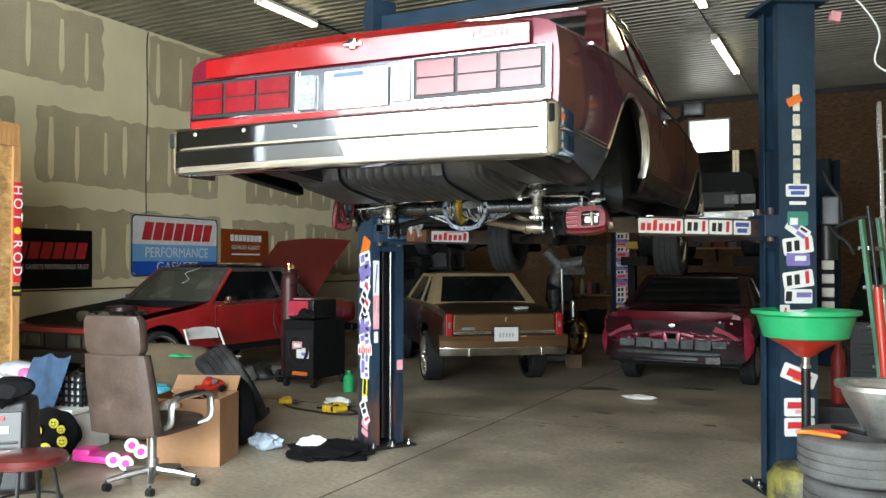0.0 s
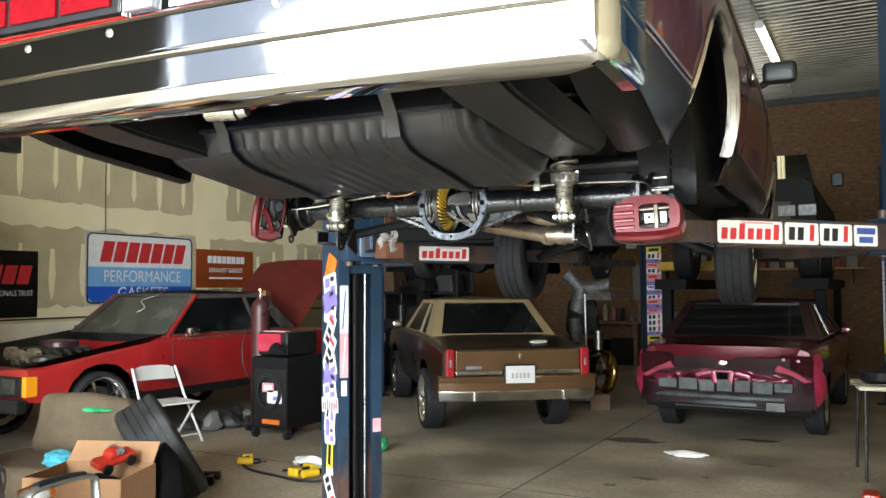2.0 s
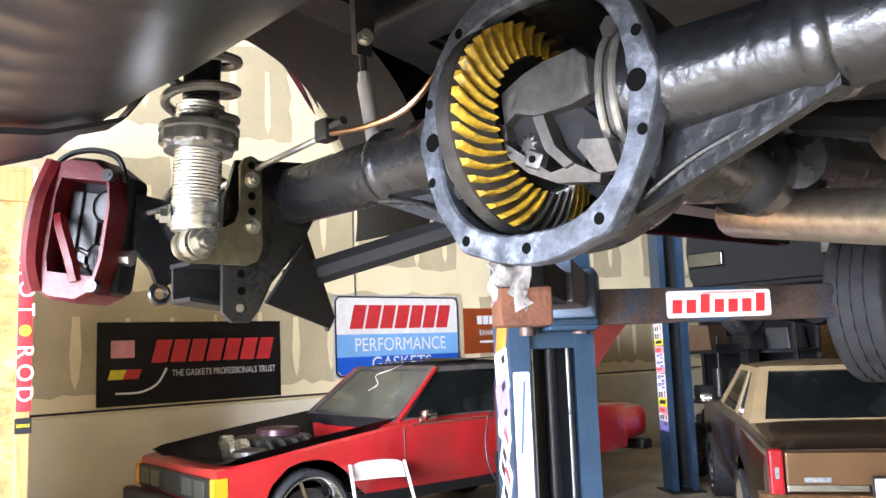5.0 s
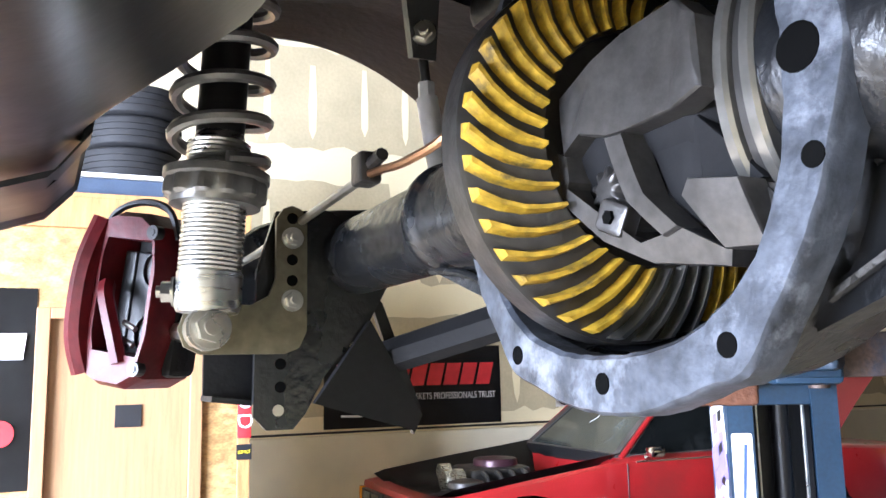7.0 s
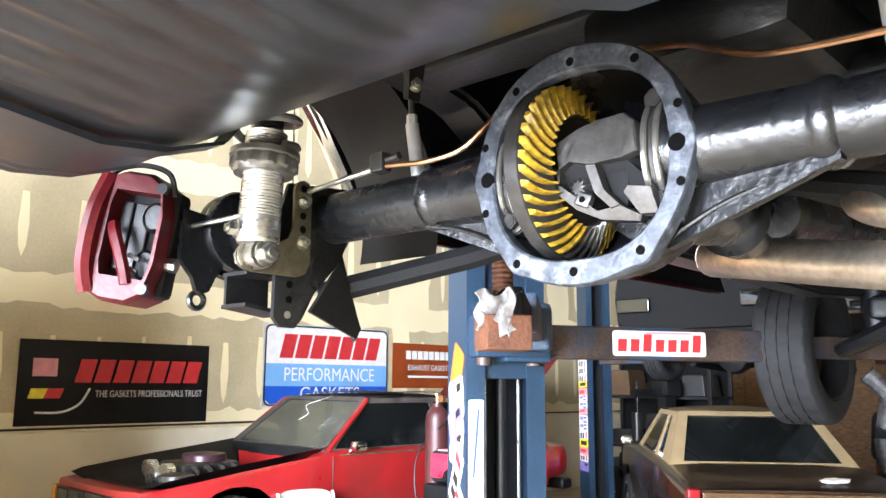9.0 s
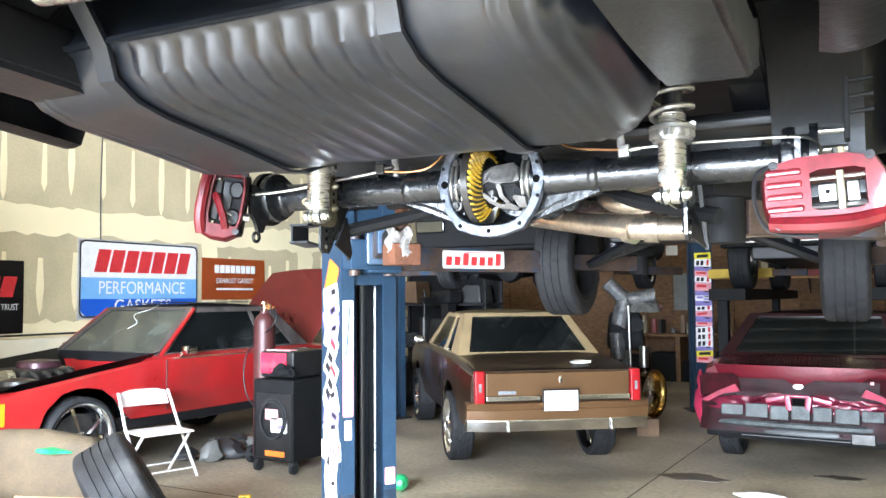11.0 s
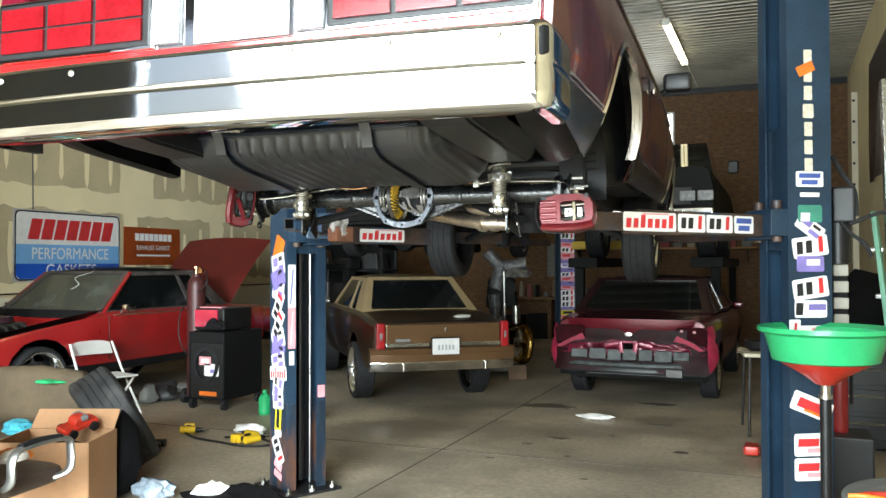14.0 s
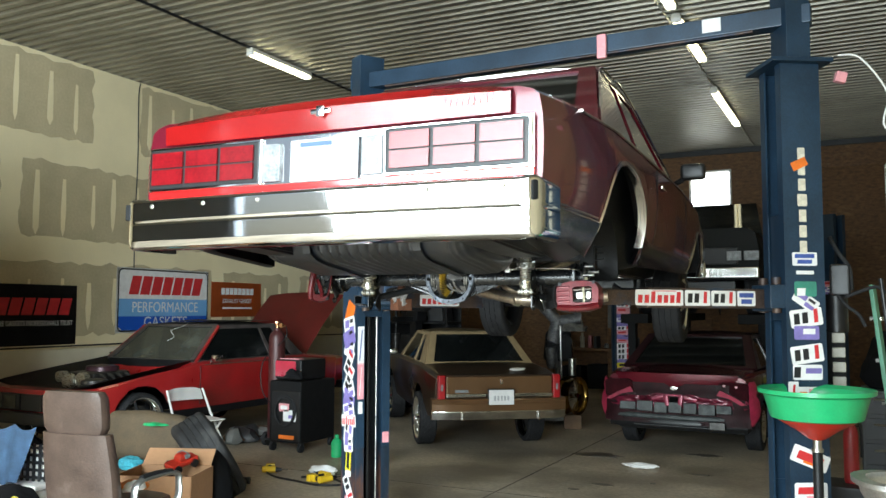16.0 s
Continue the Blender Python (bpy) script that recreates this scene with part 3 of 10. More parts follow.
def block_glyphs(parent, total, height, cz, n, material, slant=0.22, off=0.014, gap=0.16, d=0.003, cy=0.0):
    """A plain mark: a run of n slanted blocks, each plain."""
    step = total / n
    for k in range(n):
        a = cy - total / 2 + k * step + step * gap / 2
        b = a + step * (1 - gap)
        s = slant * height
        z0, z1 = cz - height / 2, cz + height / 2
        poly = [(a, z0), (b, z0), (b + s, z1), (a + s, z1)]
        side_poly(parent, "logo_block", poly, material, off, d)


WALLROT = Matrix(((0, 0, 1, 0), (1, 0, 0, 0), (0, 1, 0, 0), (0, 0, 0, 1)))


def wall_words(text, size, material, parent, y, z, width, off=0.014, shear=0.0):
    return words(text, size, material, parent, Matrix.Translation((off, y, z)) @ WALLROT, width=width, shear=shear)


M_BANNERBLUE = mat("blue_banner_print", (0.012, 0.09, 0.5), 0.5, var=0.08, scale=3)
M_BANNERLIGHT = mat("light_blue_banner_print", (0.18, 0.4, 0.72), 0.5, var=0.08, scale=3)
M_BANNERBLACK = mat("black_banner_vinyl", (0.012, 0.012, 0.013), 0.35, var=0.3, scale=4, bump=0.1, fine=12)
M_BANNERORANGE = mat("orange_banner_vinyl", (0.5, 0.1, 0.02), 0.5, var=0.12, scale=4)
s1 = wall_sheet("banner", 9.57, 11.6, 1.42, 2.46, M_STICKER, "white and blue gasket banner with red logo blocks", "banner")
side_poly(s1, "border", round_rect(0, 0, 1.98, 1.0, 0.08), M_STBLACK, 0.011)
side_poly(s1, "field", round_rect(0, 0, 1.94, 0.96, 0.07), M_STICKER, 0.0125)
side_poly(s1, "band", [(-0.97, -0.26), (0.97, -0.26), (0.97, 0.02), (-0.97, 0.02)], M_BANNERLIGHT, 0.0145)
side_poly(s1, "band", [(-0.97, -0.42), (-0.9, -0.478), (0.9, -0.478), (0.97, -0.42), (0.97, -0.26), (-0.97, -0.26)], M_BANNERBLUE, 0.0145)
block_glyphs(s1, 1.6, 0.3, 0.24, 7, M_STRED, 0.25, 0.0165)
wall_words("PERFORMANCE", 0.24, M_STICKER, s1, 0.02, -0.12, 1.45, 0.018)
wall_words("GASKETS", 0.24, M_STICKER, s1, 0.02, -0.36, 0.95, 0.018)
s2 = wall_sheet("banner", 6.78, 8.85, 1.28, 2.14, M_BANNERBLACK, "black vinyl gasket banner with red logo blocks", "banner")
block_glyphs(s2, 1.4, 0.24, 0.12, 7, M_STRED, 0.25, 0.016, cy=0.2)
wall_words("THE GASKETS PROFESSIONALS TRUST", 0.1, M_STICKER, s2, 0.35, -0.12, 1.22, 0.016)
side_poly(s2, "flag_block", [(-0.9, 0.06), (-0.66, 0.06), (-0.66, 0.24), (-0.9, 0.24)], M_STPINK, 0.016)
side_poly(s2, "flag_block", [(-0.93, -0.16), (-0.62, -0.16), (-0.58, -0.06), (-0.9, -0.06)], M_STYELLOW, 0.016)
side_poly(s2, "flag_block", [(-0.78, -0.16), (-0.62, -0.16), (-0.58, -0.06), (-0.74, -0.06)], M_STRED, 0.0175)
bm = B()
tube(bm, smooth_path([(0.018, -0.85, -0.3), (0.018, -0.6, -0.3), (0.018, -0.42, -0.22), (0.018, -0.32, -0.06)]), 0.012, 6)
part("swoosh", bm, M_STICKER, s2)
s3 = wall_sheet("banner", 11.68, 13.05, 1.66, 2.29, M_BANNERORANGE, "orange exhaust gasket banner with white print", "banner")
block_glyphs(s3, 0.9, 0.12, 0.15, 8, M_STICKER, 0.0, 0.016)
wall_words("EXHAUST GASKET", 0.11, M_STICKER, s3, 0.0, -0.03, 0.8, 0.016)
side_poly(s3, "print_bar", [(-0.4, -0.17), (0.4, -0.17), (0.4, -0.14), (-0.4, -0.14)], M_STICKER)
# sign strip on the office corner
s4 = thing("sign_strip", pose(OX + 0.034, OY - 0.03, 1.95), "red vertical strip sign with white letters", "sign")
bm = B()
box(bm, (0.004, 0, 0), (0.008, 0.09, 1.0), 0.002)
part("board", bm, M_STRED, s4)
for k, ch in enumerate("HOT ROD"):
    if ch != " ":
        words(ch, 0.14, M_STICKER, s4, Matrix.Translation((0.01, 0, 0.42 - k * 0.135)) @ WALLROT @ pose(0, 0, 0, 0, 0, -90))
bm = B()
lathe(bm, [(0.036, 0), (0.036, 0.004)], 20, pose(0.008, 0, 0.015, 0, 90, 0))
part("emblem_disc", bm, M_STYELLOW, s4)
s5 = thing("sign_plate", pose(OX + 0.034, OY - 0.03, 1.36), "small dark plate reading service", "sign")
bm = B()
box(bm, (0.004, 0, 0), (0.008, 0.1, 0.1), 0.002)
part("plate", bm, M_STBLACK, s5)
words("SERVICE", 0.03, M_STYELLOW, s5, Matrix.Translation((0.01, 0, 0)) @ WALLROT, width=0.08)
s6 = wall_sheet("poster", 3.2, 4.2, 1.2, 2.42, M_BANNERBLACK, "black vinyl poster with pale marks on the office wall", "poster", OX + 0.01)
block_glyphs(s6, 0.7, 0.16, 0.25, 4, M_STICKER, 0.1, 0.016, cy=0.1)
side_poly(s6, "print_dot", round_rect(0.33, -0.27, 0.16, 0.16, 0.078), M_STRED)

# ---- two-post lift under the raised car ----
CL, CR, PHI = Vector((-3.93, 6.48, 0)), Vector((-0.5, 6.5, 0)), 30


def sticker(parent, m, w, h, material, accents=(), name="sticker", tilt=0.0):
    """A thin sheet of vinyl with plain coloured bars: accents are (x, y, w, h, material) in parts of its size."""
    m = m @ pose(0, 0, 0, 0, 0, tilt)
    b = B()
    prism(b, round_rect(0, 0, w, h, min(w, h) * 0.12, 3), 0.0015)
    s = part(name, b, material, parent)
    s.matrix_basis = m
    if accents:
        for x, y, ww, hh, mm in accents:
            b2 = B()
            prism(b2, [(x * w - ww * w / 2, y * h - hh * h / 2), (x * w + ww * w / 2 - 0.08 * hh * h, y * h - hh * h / 2), (x * w + ww * w / 2, y * h + hh * h / 2), (x * w - ww * w / 2 + 0.08 * hh * h, y * h + hh * h / 2)], 0.001)
            o = part("print_bar", b2, mm, s)
            o.matrix_basis = pose(0, 0, 0.0014)
    return s


QA = ((-0.3, 0.0, 0.2, 0.6, M_STBLACK), (-0.04, 0.0, 0.2, 0.6, M_STBLACK), (0.3, 0.05, 0.16, 0.75, M_STRED))
WW = tuple((-0.4 + 0.133 * k, -0.08 + (0.1 if k in (2, 6) else 0), 0.1, 0.5 if k not in (2, 6) else 0.7, M_STRED) for k in range(7)) + ((0.1, 0.42, 0.5, 0.08, M_STPINK),)
MG = ((0, 0.22, 0.8, 0.3, M_STBLUE), (0, -0.2, 0.6, 0.3, M_STBLUE))
PU = ((-0.2, 0.15, 0.4, 0.4, M_STPURPLE), (0.2, -0.2, 0.4, 0.3, M_STPURPLE), (0.2, 0.25, 0.3, 0.2, M_STBLACK))
RD = ((-0.1, 0.1, 0.6, 0.35, M_STRED), (0.1, -0.25, 0.5, 0.2, M_STPINK))
YE = ((0.0, 0.0, 0.7, 0.5, M_STBLACK),)
OR = ((0.0, 0.0, 0.7, 0.5, M_STRED), (0.1, -0.3, 0.5, 0.15, M_STORANGE))

# column plan: x along the opening, y across; opening towards +x
COLUMN = [(-0.135, -0.16), (0.135, -0.16), (0.135, -0.085), (0.123, -0.085), (0.123, -0.148), (-0.123, -0.148), (-0.123, 0.148), (0.123, 0.148), (0.123, 0.085), (0.135, 0.085), (0.135, 0.16), (-0.135, 0.16)]


def column(c, a, mirror, label):
    """A folded steel column; the local y axis is flipped for the opposite column."""
    t = thing("lift_column", pose(c.x, c.y, 0, 0, 0, a), label, "vehicle lift", "lift columns")
    s = -1 if mirror else 1
    outline = [(x, y * s) for x, y in COLUMN]
    b = B()
    prism(b, outline, 2.83, pose(0, 0, 0.65))
    part("channel", b, M_LIFT, t)
    b = B()
    prism(b, outline, 0.635, pose(0, 0, 0.014))
    part("channel_foot", b, M_LIFT if mirror else M_LIFTFOOT, t, "" if mirror else "rust-streaked blue column foot")
    b = B()
    box(b, (0.0, 0, 0.01), (0.5, 0.46, 0.02), 0.003)
    part("base_plate", b, M_RAILGREASE, t)
    for bx, by in ((0.2, 0.18), (0.2, -0.18), (-0.2, 0.18), (-0.2, -0.18), (0.22, 0)):
        b = B()
        cyl(b, (bx, by, 0.02), (bx, by, 0.034), 0.022, n=6)
        cyl(b, (bx, by, 0.034), (bx, by, 0.06), 0.01, n=10)
        part("anchor_bolt", b, M_ZINC, t)
    b = B()
    box(b, (-0.105, 0, 1.75), (0.03, 0.285, 3.4))
    part("rail_back", b, M_RAILGREASE, t)
    b = B()
    cyl(b, (-0.02, 0.03, 0.05), (-0.02, 0.03, 2.9), 0.028, n=14)
    part("hydraulic_ram", b, M_RAILGREASE, t)
    b = B()
    for k in (-0.05, 0.09):
        tube(b, [(0.02, k, 0.03), (0.02, k, 3.4)], 0.006, 6)
    part("cable", b, M_ZINC, t)
    b = B()
    box(b, (0.0, 0, 3.495), (0.42, 0.44, 0.03), 0.004)
    part("top_plate", b, M_LIFT, t)
    b = B()
    box(b, (-0.02, 0, 3.77), (0.17, 0.24, 0.52), 0.006)
    part("extension", b, M_LIFT, t)
    # sliding carriage
    b = B()
    box(b, (0.03, 0, 2.1), (0.17, 0.25, 0.72), 0.008)
    box(b, (0.165, 0, 1.9), (0.14, 0.3, 0.16), 0.01)
    part("carriage", b, M_LIFT, t)
    b = B()
    cyl(b, (0.17, 0.1, 1.79), (0.17, 0.1, 2.03), 0.03, n=16)
    cyl(b, (0.17, -0.1, 1.79), (0.17, -0.1, 2.03), 0.03, n=16)
    part("arm_pin", b, M_ARM, t)
    return t


left_col = column(CL, -PHI, False, "blue two-post lift column covered in stickers")
right_col = column(CR, 180 + PHI, True, "blue two-post lift column with white stickers and lettering")
# near face of the left column
NEAR_L = Matrix.Translation((0, -0.1605, 0)) @ Matrix(((1, 0, 0, 0), (0, 0, -1, 0), (0, 1, 0, 0), (0, 0, 0, 1)))
LIPS_L = Matrix.Translation((0.1355, -0.122, 0)) @ Matrix(((0, 0, 1, 0), (1, 0, 0, 0), (0, 1, 0, 0), (0, 0, 0, 1)))
stl = [(1.7, 0.22, 0.14, 65, M_STORANGE, ()), (1.6, 0.2, 0.16, 10, M_STICKER, PU), (1.5, 0.21, 0.14, 20, M_STPURPLE, PU), (1.42, 0.18, 0.16, -10, M_STICKER, PU), (1.3, 0.24, 0.11, 58, M_STICKER, QA), (1.16, 0.24, 0.11, 58, M_STICKER, QA), (1.05, 0.2, 0.14, 20, M_STICKER, PU), (0.97, 0.2, 0.12, -15, M_STPURPLE, PU), (0.89, 0.2, 0.12, 12, M_STICKER, PU), (0.8, 0.26, 0.1, 4, M_STICKER, WW), (0.7, 0.18, 0.16, 80, M_STICKER, PU), (0.6, 0.16, 0.12, 5, M_STICKER, PU), (0.47, 0.2, 0.09, 85, M_STYELLOW, YE), (0.36, 0.1, 0.05, 5, M_STICKER, ()), (0.24, 0.22, 0.11, -58, M_STICKER, QA), (0.13, 0.12, 0.06, -20, M_STPINK, ()), (0.06, 0.12, 0.05, -15, M_STPINK, ())]
for i, (z, w, h, tilt, mm, acc) in enumerate(stl):
    sticker(left_col, NEAR_L @ pose(0.0, z + 0.06, 0.0004 * (i % 3 + 1)), w, h, mm, acc, tilt=tilt)
for z, w, h, mm, acc in ((1.5, 0.06, 0.32, M_STICKER, ((0, 0, 0.5, 0.8, M_STBLUE),)), (1.2, 0.06, 0.3, M_STPINK, ((0, 0, 0.4, 0.8, M_STICKER),)), (0.98, 0.04, 0.1, M_STICKER, ())):
    sticker(left_col, LIPS_L @ pose(0, z, 0), w, h, mm, acc)
FAR_L = Matrix.Translation((0.1355, 0.122, 0)) @ Matrix(((0, 0, 1, 0), (1, 0, 0, 0), (0, 1, 0, 0), (0, 0, 0, 1)))
sticker(left_col, FAR_L @ pose(0, 0.72, 0), 0.06, 0.09, M_STPINK)
# near face of the right column
NEAR_R = Matrix.Translation((0, 0.1605, 0)) @ Matrix(((-1, 0, 0, 0), (0, 0, 1, 0), (0, 1, 0, 0), (0, 0, 0, 1)))
M_CREAMVINYL = mat("cream_vinyl_lettering", (0.6, 0.55, 0.44), 0.45, var=0.2, scale=20)
for k in range(7):
    sticker(right_col, NEAR_R @ pose(-0.005, 2.86 - k * 0.105, 0), 0.05 if k != 3 else 0.066, 0.082, M_CREAMVINYL, (), name="letter_block")
sticker(right_col, NEAR_R @ pose(-0.02, 2.79, 0.0006), 0.11, 0.06, M_STORANGE, (), tilt=25)
for i, (z, w, h, tilt, mm, acc) in enumerate(((2.15, 0.17, 0.09, 0, M_STICKER, MG), (2.06, 0.12, 0.025, 0, M_STICKER, ()), (1.95, 0.15, 0.1, 0, M_STGREEN, ((-0.2, -0.2, 0.4, 0.5, M_STICKER),)), (1.87, 0.18, 0.09, -35, M_STICKER, PU), (1.76, 0.22, 0.12, 8, M_STICKER, QA), (1.66, 0.17, 0.09, 0, M_STPURPLE, ((0.1, 0.1, 0.5, 0.4, M_STICKER),)), (1.52, 0.22, 0.12, 8, M_STICKER, QA), (1.4, 0.2, 0.1, 0, M_STICKER, ((0.2, 0.1, 0.55, 0.35, M_STPURPLE), (-0.35, 0.0, 0.25, 0.7, M_STBLACK))), (1.26, 0.17, 0.09, 0, M_STICKER, ((0.2, 0, 0.4, 0.7, M_STPINK), (-0.2, 0, 0.3, 0.3, M_STORANGE))), (0.84, 0.26, 0.11, -22, M_STICKER, OR), (0.62, 0.22, 0.13, 0, M_STICKER, RD), (0.48, 0.22, 0.13, 0, M_STICKER, RD))):
    sticker(right_col, NEAR_R @ pose(0.0, z, 0.0004 * (i % 3)), w, h, mm, acc, tilt=tilt)
sticker(right_col, NEAR_R @ pose(-0.1, 1.24, 0.0012), 0.07, 0.2, M_STICKER, ((0, 0, 0.4, 0.8, M_STRED),))
# limit switch box and loose wire at the column head
bm = B()
tube(bm, smooth_path([(-0.18, 6.35, 3.5), (-0.05, 6.3, 3.45), (0.1, 6.3, 3.2), (0.08, 6.3, 2.98), (0.3, 6.3, 2.85), (0.5, 6.3, 2.8), (0.72, 6.3, 2.78)]), 0.0065, 8)
tagged(obj("power_cable", bm, M_WHITE), "white power cable curving from the lift head", "cable")
bm = B()
box(bm, (-0.17, 6.32, 3.34), (0.07, 0.05, 0.07), 0.006, (0, 15, 20))
tagged(obj("limit_switch", bm, M_STPINK), "small red and white switch box on the lift", "switch")

beam = thing("lift_crossbeam", pose(-2.215, 6.49, 3.83, 0, -0.5, 0), "blue overhead crossbeam of the two-post lift", "vehicle lift")
bm = B()
box(bm, (0, 0, 0), (3.75, 0.14, 0.135), 0.01)
part("beam", bm, M_LIFT, beam)
bm = B()
box(bm, (0.42, -0.095, -0.03), (0.075, 0.04, 0.19), 0.014)
part("limit_flag", bm, M_STPINK, beam)
bm = B()
cyl(bm, (-1.5, -0.09, -0.085), (1.5, -0.09, -0.085), 0.01, n=8)
part("limit_bar", bm, M_ARM, beam)
bm = B()
box(bm, (1.22, -0.074, 0.01), (0.13, 0.006, 0.1), 0.002)
part("sticker", bm, M_STICKER, beam)


def lift_arm(p0, p1, z, stickers, label, pad=True):
    """A telescoping arm from p0 by the column to the pad at p1."""
    a = math.degrees(math.atan2(p1[1] - p0[1], p1[0] - p0[0]))
    L = math.hypot(p1[0] - p0[0], p1[1] - p0[1])
    t = thing("telescopic_support", pose(p0[0], p0[1], z, 0, 0, a), label, "lift arm", "lift arms")
    b = B()
    box(b, (L * 0.32, 0, 0), (L * 0.64, 0.12, 0.13), 0.008)
    part("outer_tube", b, M_ARM, t)
    b = B()
    box(b, (L * 0.72, 0, 0.0), (L * 0.5, 0.09, 0.095), 0.006)
    part("inner_tube", b, M_ARM, t)
    b = B()
    box(b, (0.02, 0, 0), (0.2, 0.2, 0.17), 0.02)
    part("knuckle", b, M_LIFT, t)
    if pad:
        b = B()
        cyl(b, (L, 0, -0.07), (L, 0, 0.05), 0.06, n=20)
        box(b, (L, 0, 0.075), (0.16, 0.13, 0.05), 0.01)
        part("pad", b, M_DARKMATTE, t)
    side = -1
    for x, w, h, mm, acc in stickers:
        m = Matrix.Translation((x, -0.0615, 0)) @ Matrix(((1, 0, 0, 0), (0, 0, -1, 0), (0, 1, 0, 0), (0, 0, 0, 1)))
        sticker(t, m, w, h, mm, acc)
    return t


def lift_arm_left(p0, p1, z, stickers, label, pad=True):
    t = lift_arm(p0, p1, z, (), label, pad)
    for x, w, h, mm, acc in stickers:
        m = Matrix.Translation((x, 0.0615, 0)) @ Matrix(((-1, 0, 0, 0), (0, 0, 1, 0), (0, 1, 0, 0), (0, 0, 0, 1)))
        sticker(t, m, w, h, mm, acc)
    return t


lift_arm((-3.8, 6.45), (-2.85, 8.15), 1.885, ((0.6, 0.42, 0.1, M_STICKER, WW),), "scuffed lift arm with a red and white sticker")
lift_arm_left((-0.62, 6.5), (-1.72, 5.08), 1.885, ((0.33, 0.16, 0.1, M_STICKER, MG), (0.53, 0.21, 0.1, M_STICKER, QA), (0.75, 0.21, 0.1, M_STICKER, QA), (1.06, 0.38, 0.1, M_STICKER, WW)), "scuffed lift arm with a row of stickers")
near_arm = thing("telescopic_support", pose(-3.72, 6.42, 1.93, 0, 0, -53), "dark lift arm ending in a rusty square pad holder", "lift arm", "lift arms")
bm = B()
box(bm, (0.3, 0, 0.01), (0.62, 0.13, 0.13), 0.008)
part("outer_tube", bm, M_ARM, near_arm)
bm = B()
box(bm, (0.8, 0, -0.01), (0.6, 0.09, 0.09), 0.006)
part("inner_tube", bm, M_DARKMATTE, near_arm)
bm = B()
box(bm, (0.0, 0, 0.0), (0.22, 0.2, 0.18), 0.02)
part("knuckle", bm, M_LIFT, near_arm)
bm = B()
box(bm, (1.19, 0, -0.09), (0.12, 0.115, 0.085), 0.008, (0, 0, 20))
part("pad_holder", bm, M_LIFTRUST, near_arm, "rusty brown square pad holder")
bm = B()
lathe(bm, [(0.024 + (0.003 if k % 2 else 0.0), -0.05 + k * 0.006) for k in range(24)], 16, pose(1.19, 0, 0))
part("pad_screw", bm, M_LIFTRUST, near_arm)
bm = B()
lathe(bm, [(0.02, 0.088), (0.055, 0.09), (0.058, 0.1), (0.055, 0.115), (0.02, 0.118)], 20, pose(1.19, 0, 0))
part("pad", bm, M_RUBBER, near_arm)
lift_arm((-0.65, 6.6), (-1.6, 8.2), 1.885, (), "scuffed lift arm under the car sill")
# ---- wheels and car bodies, shared builders ----
def tyre_bm(ro, ri, w, ribs=4, n=48, tread=False):
    """A tyre round the local x axis, with grooves round the tread."""
    b = B()
    h = w / 2
    prof = [(ri, -h * 0.8), (ri + 0.015, -h * 0.95), (lerp(ri, ro, 0.5), -h * 1.02), (ro - 0.03, -h * 0.97), (ro - 0.008, -h * 0.86)]
    for k in range(ribs):
        a, c = -h * 0.8 + k * (h * 1.6 / ribs), -h * 0.8 + (k + 1) * (h * 1.6 / ribs)
        g = (c - a) * 0.1
        prof += [(ro, a + g), (ro, c - g)]
        if k < ribs - 1:
            prof += [(ro - 0.009, c - g * 0.8), (ro - 0.009, c + g * 0.8)]
    prof += [(ro - 0.008, h * 0.86), (ro - 0.03, h * 0.97), (lerp(ri, ro, 0.5), h * 1.02), (ri + 0.015, h * 0.95), (ri, h * 0.8), (ri - 0.012, h * 0.6), (ri - 0.012, -h * 0.6)]
    lathe(b, prof, n, pose(0, 0, 0, 0, 90, 0), close=True)
    if tread:
        # slanted cross grooves cut the ribs into blocks
        for v in b.verts:
            r = math.hypot(v.co.y, v.co.z)
            if r > ro - 0.004:
                k = round(math.atan2(v.co.z, v.co.y) / math.tau * n) + round(abs(v.co.x) / h * 3)
                if k % 3 == 0:
                    v.co.y, v.co.z = v.co.y * (ro - 0.009) / r, v.co.z * (ro - 0.009) / r
    return b


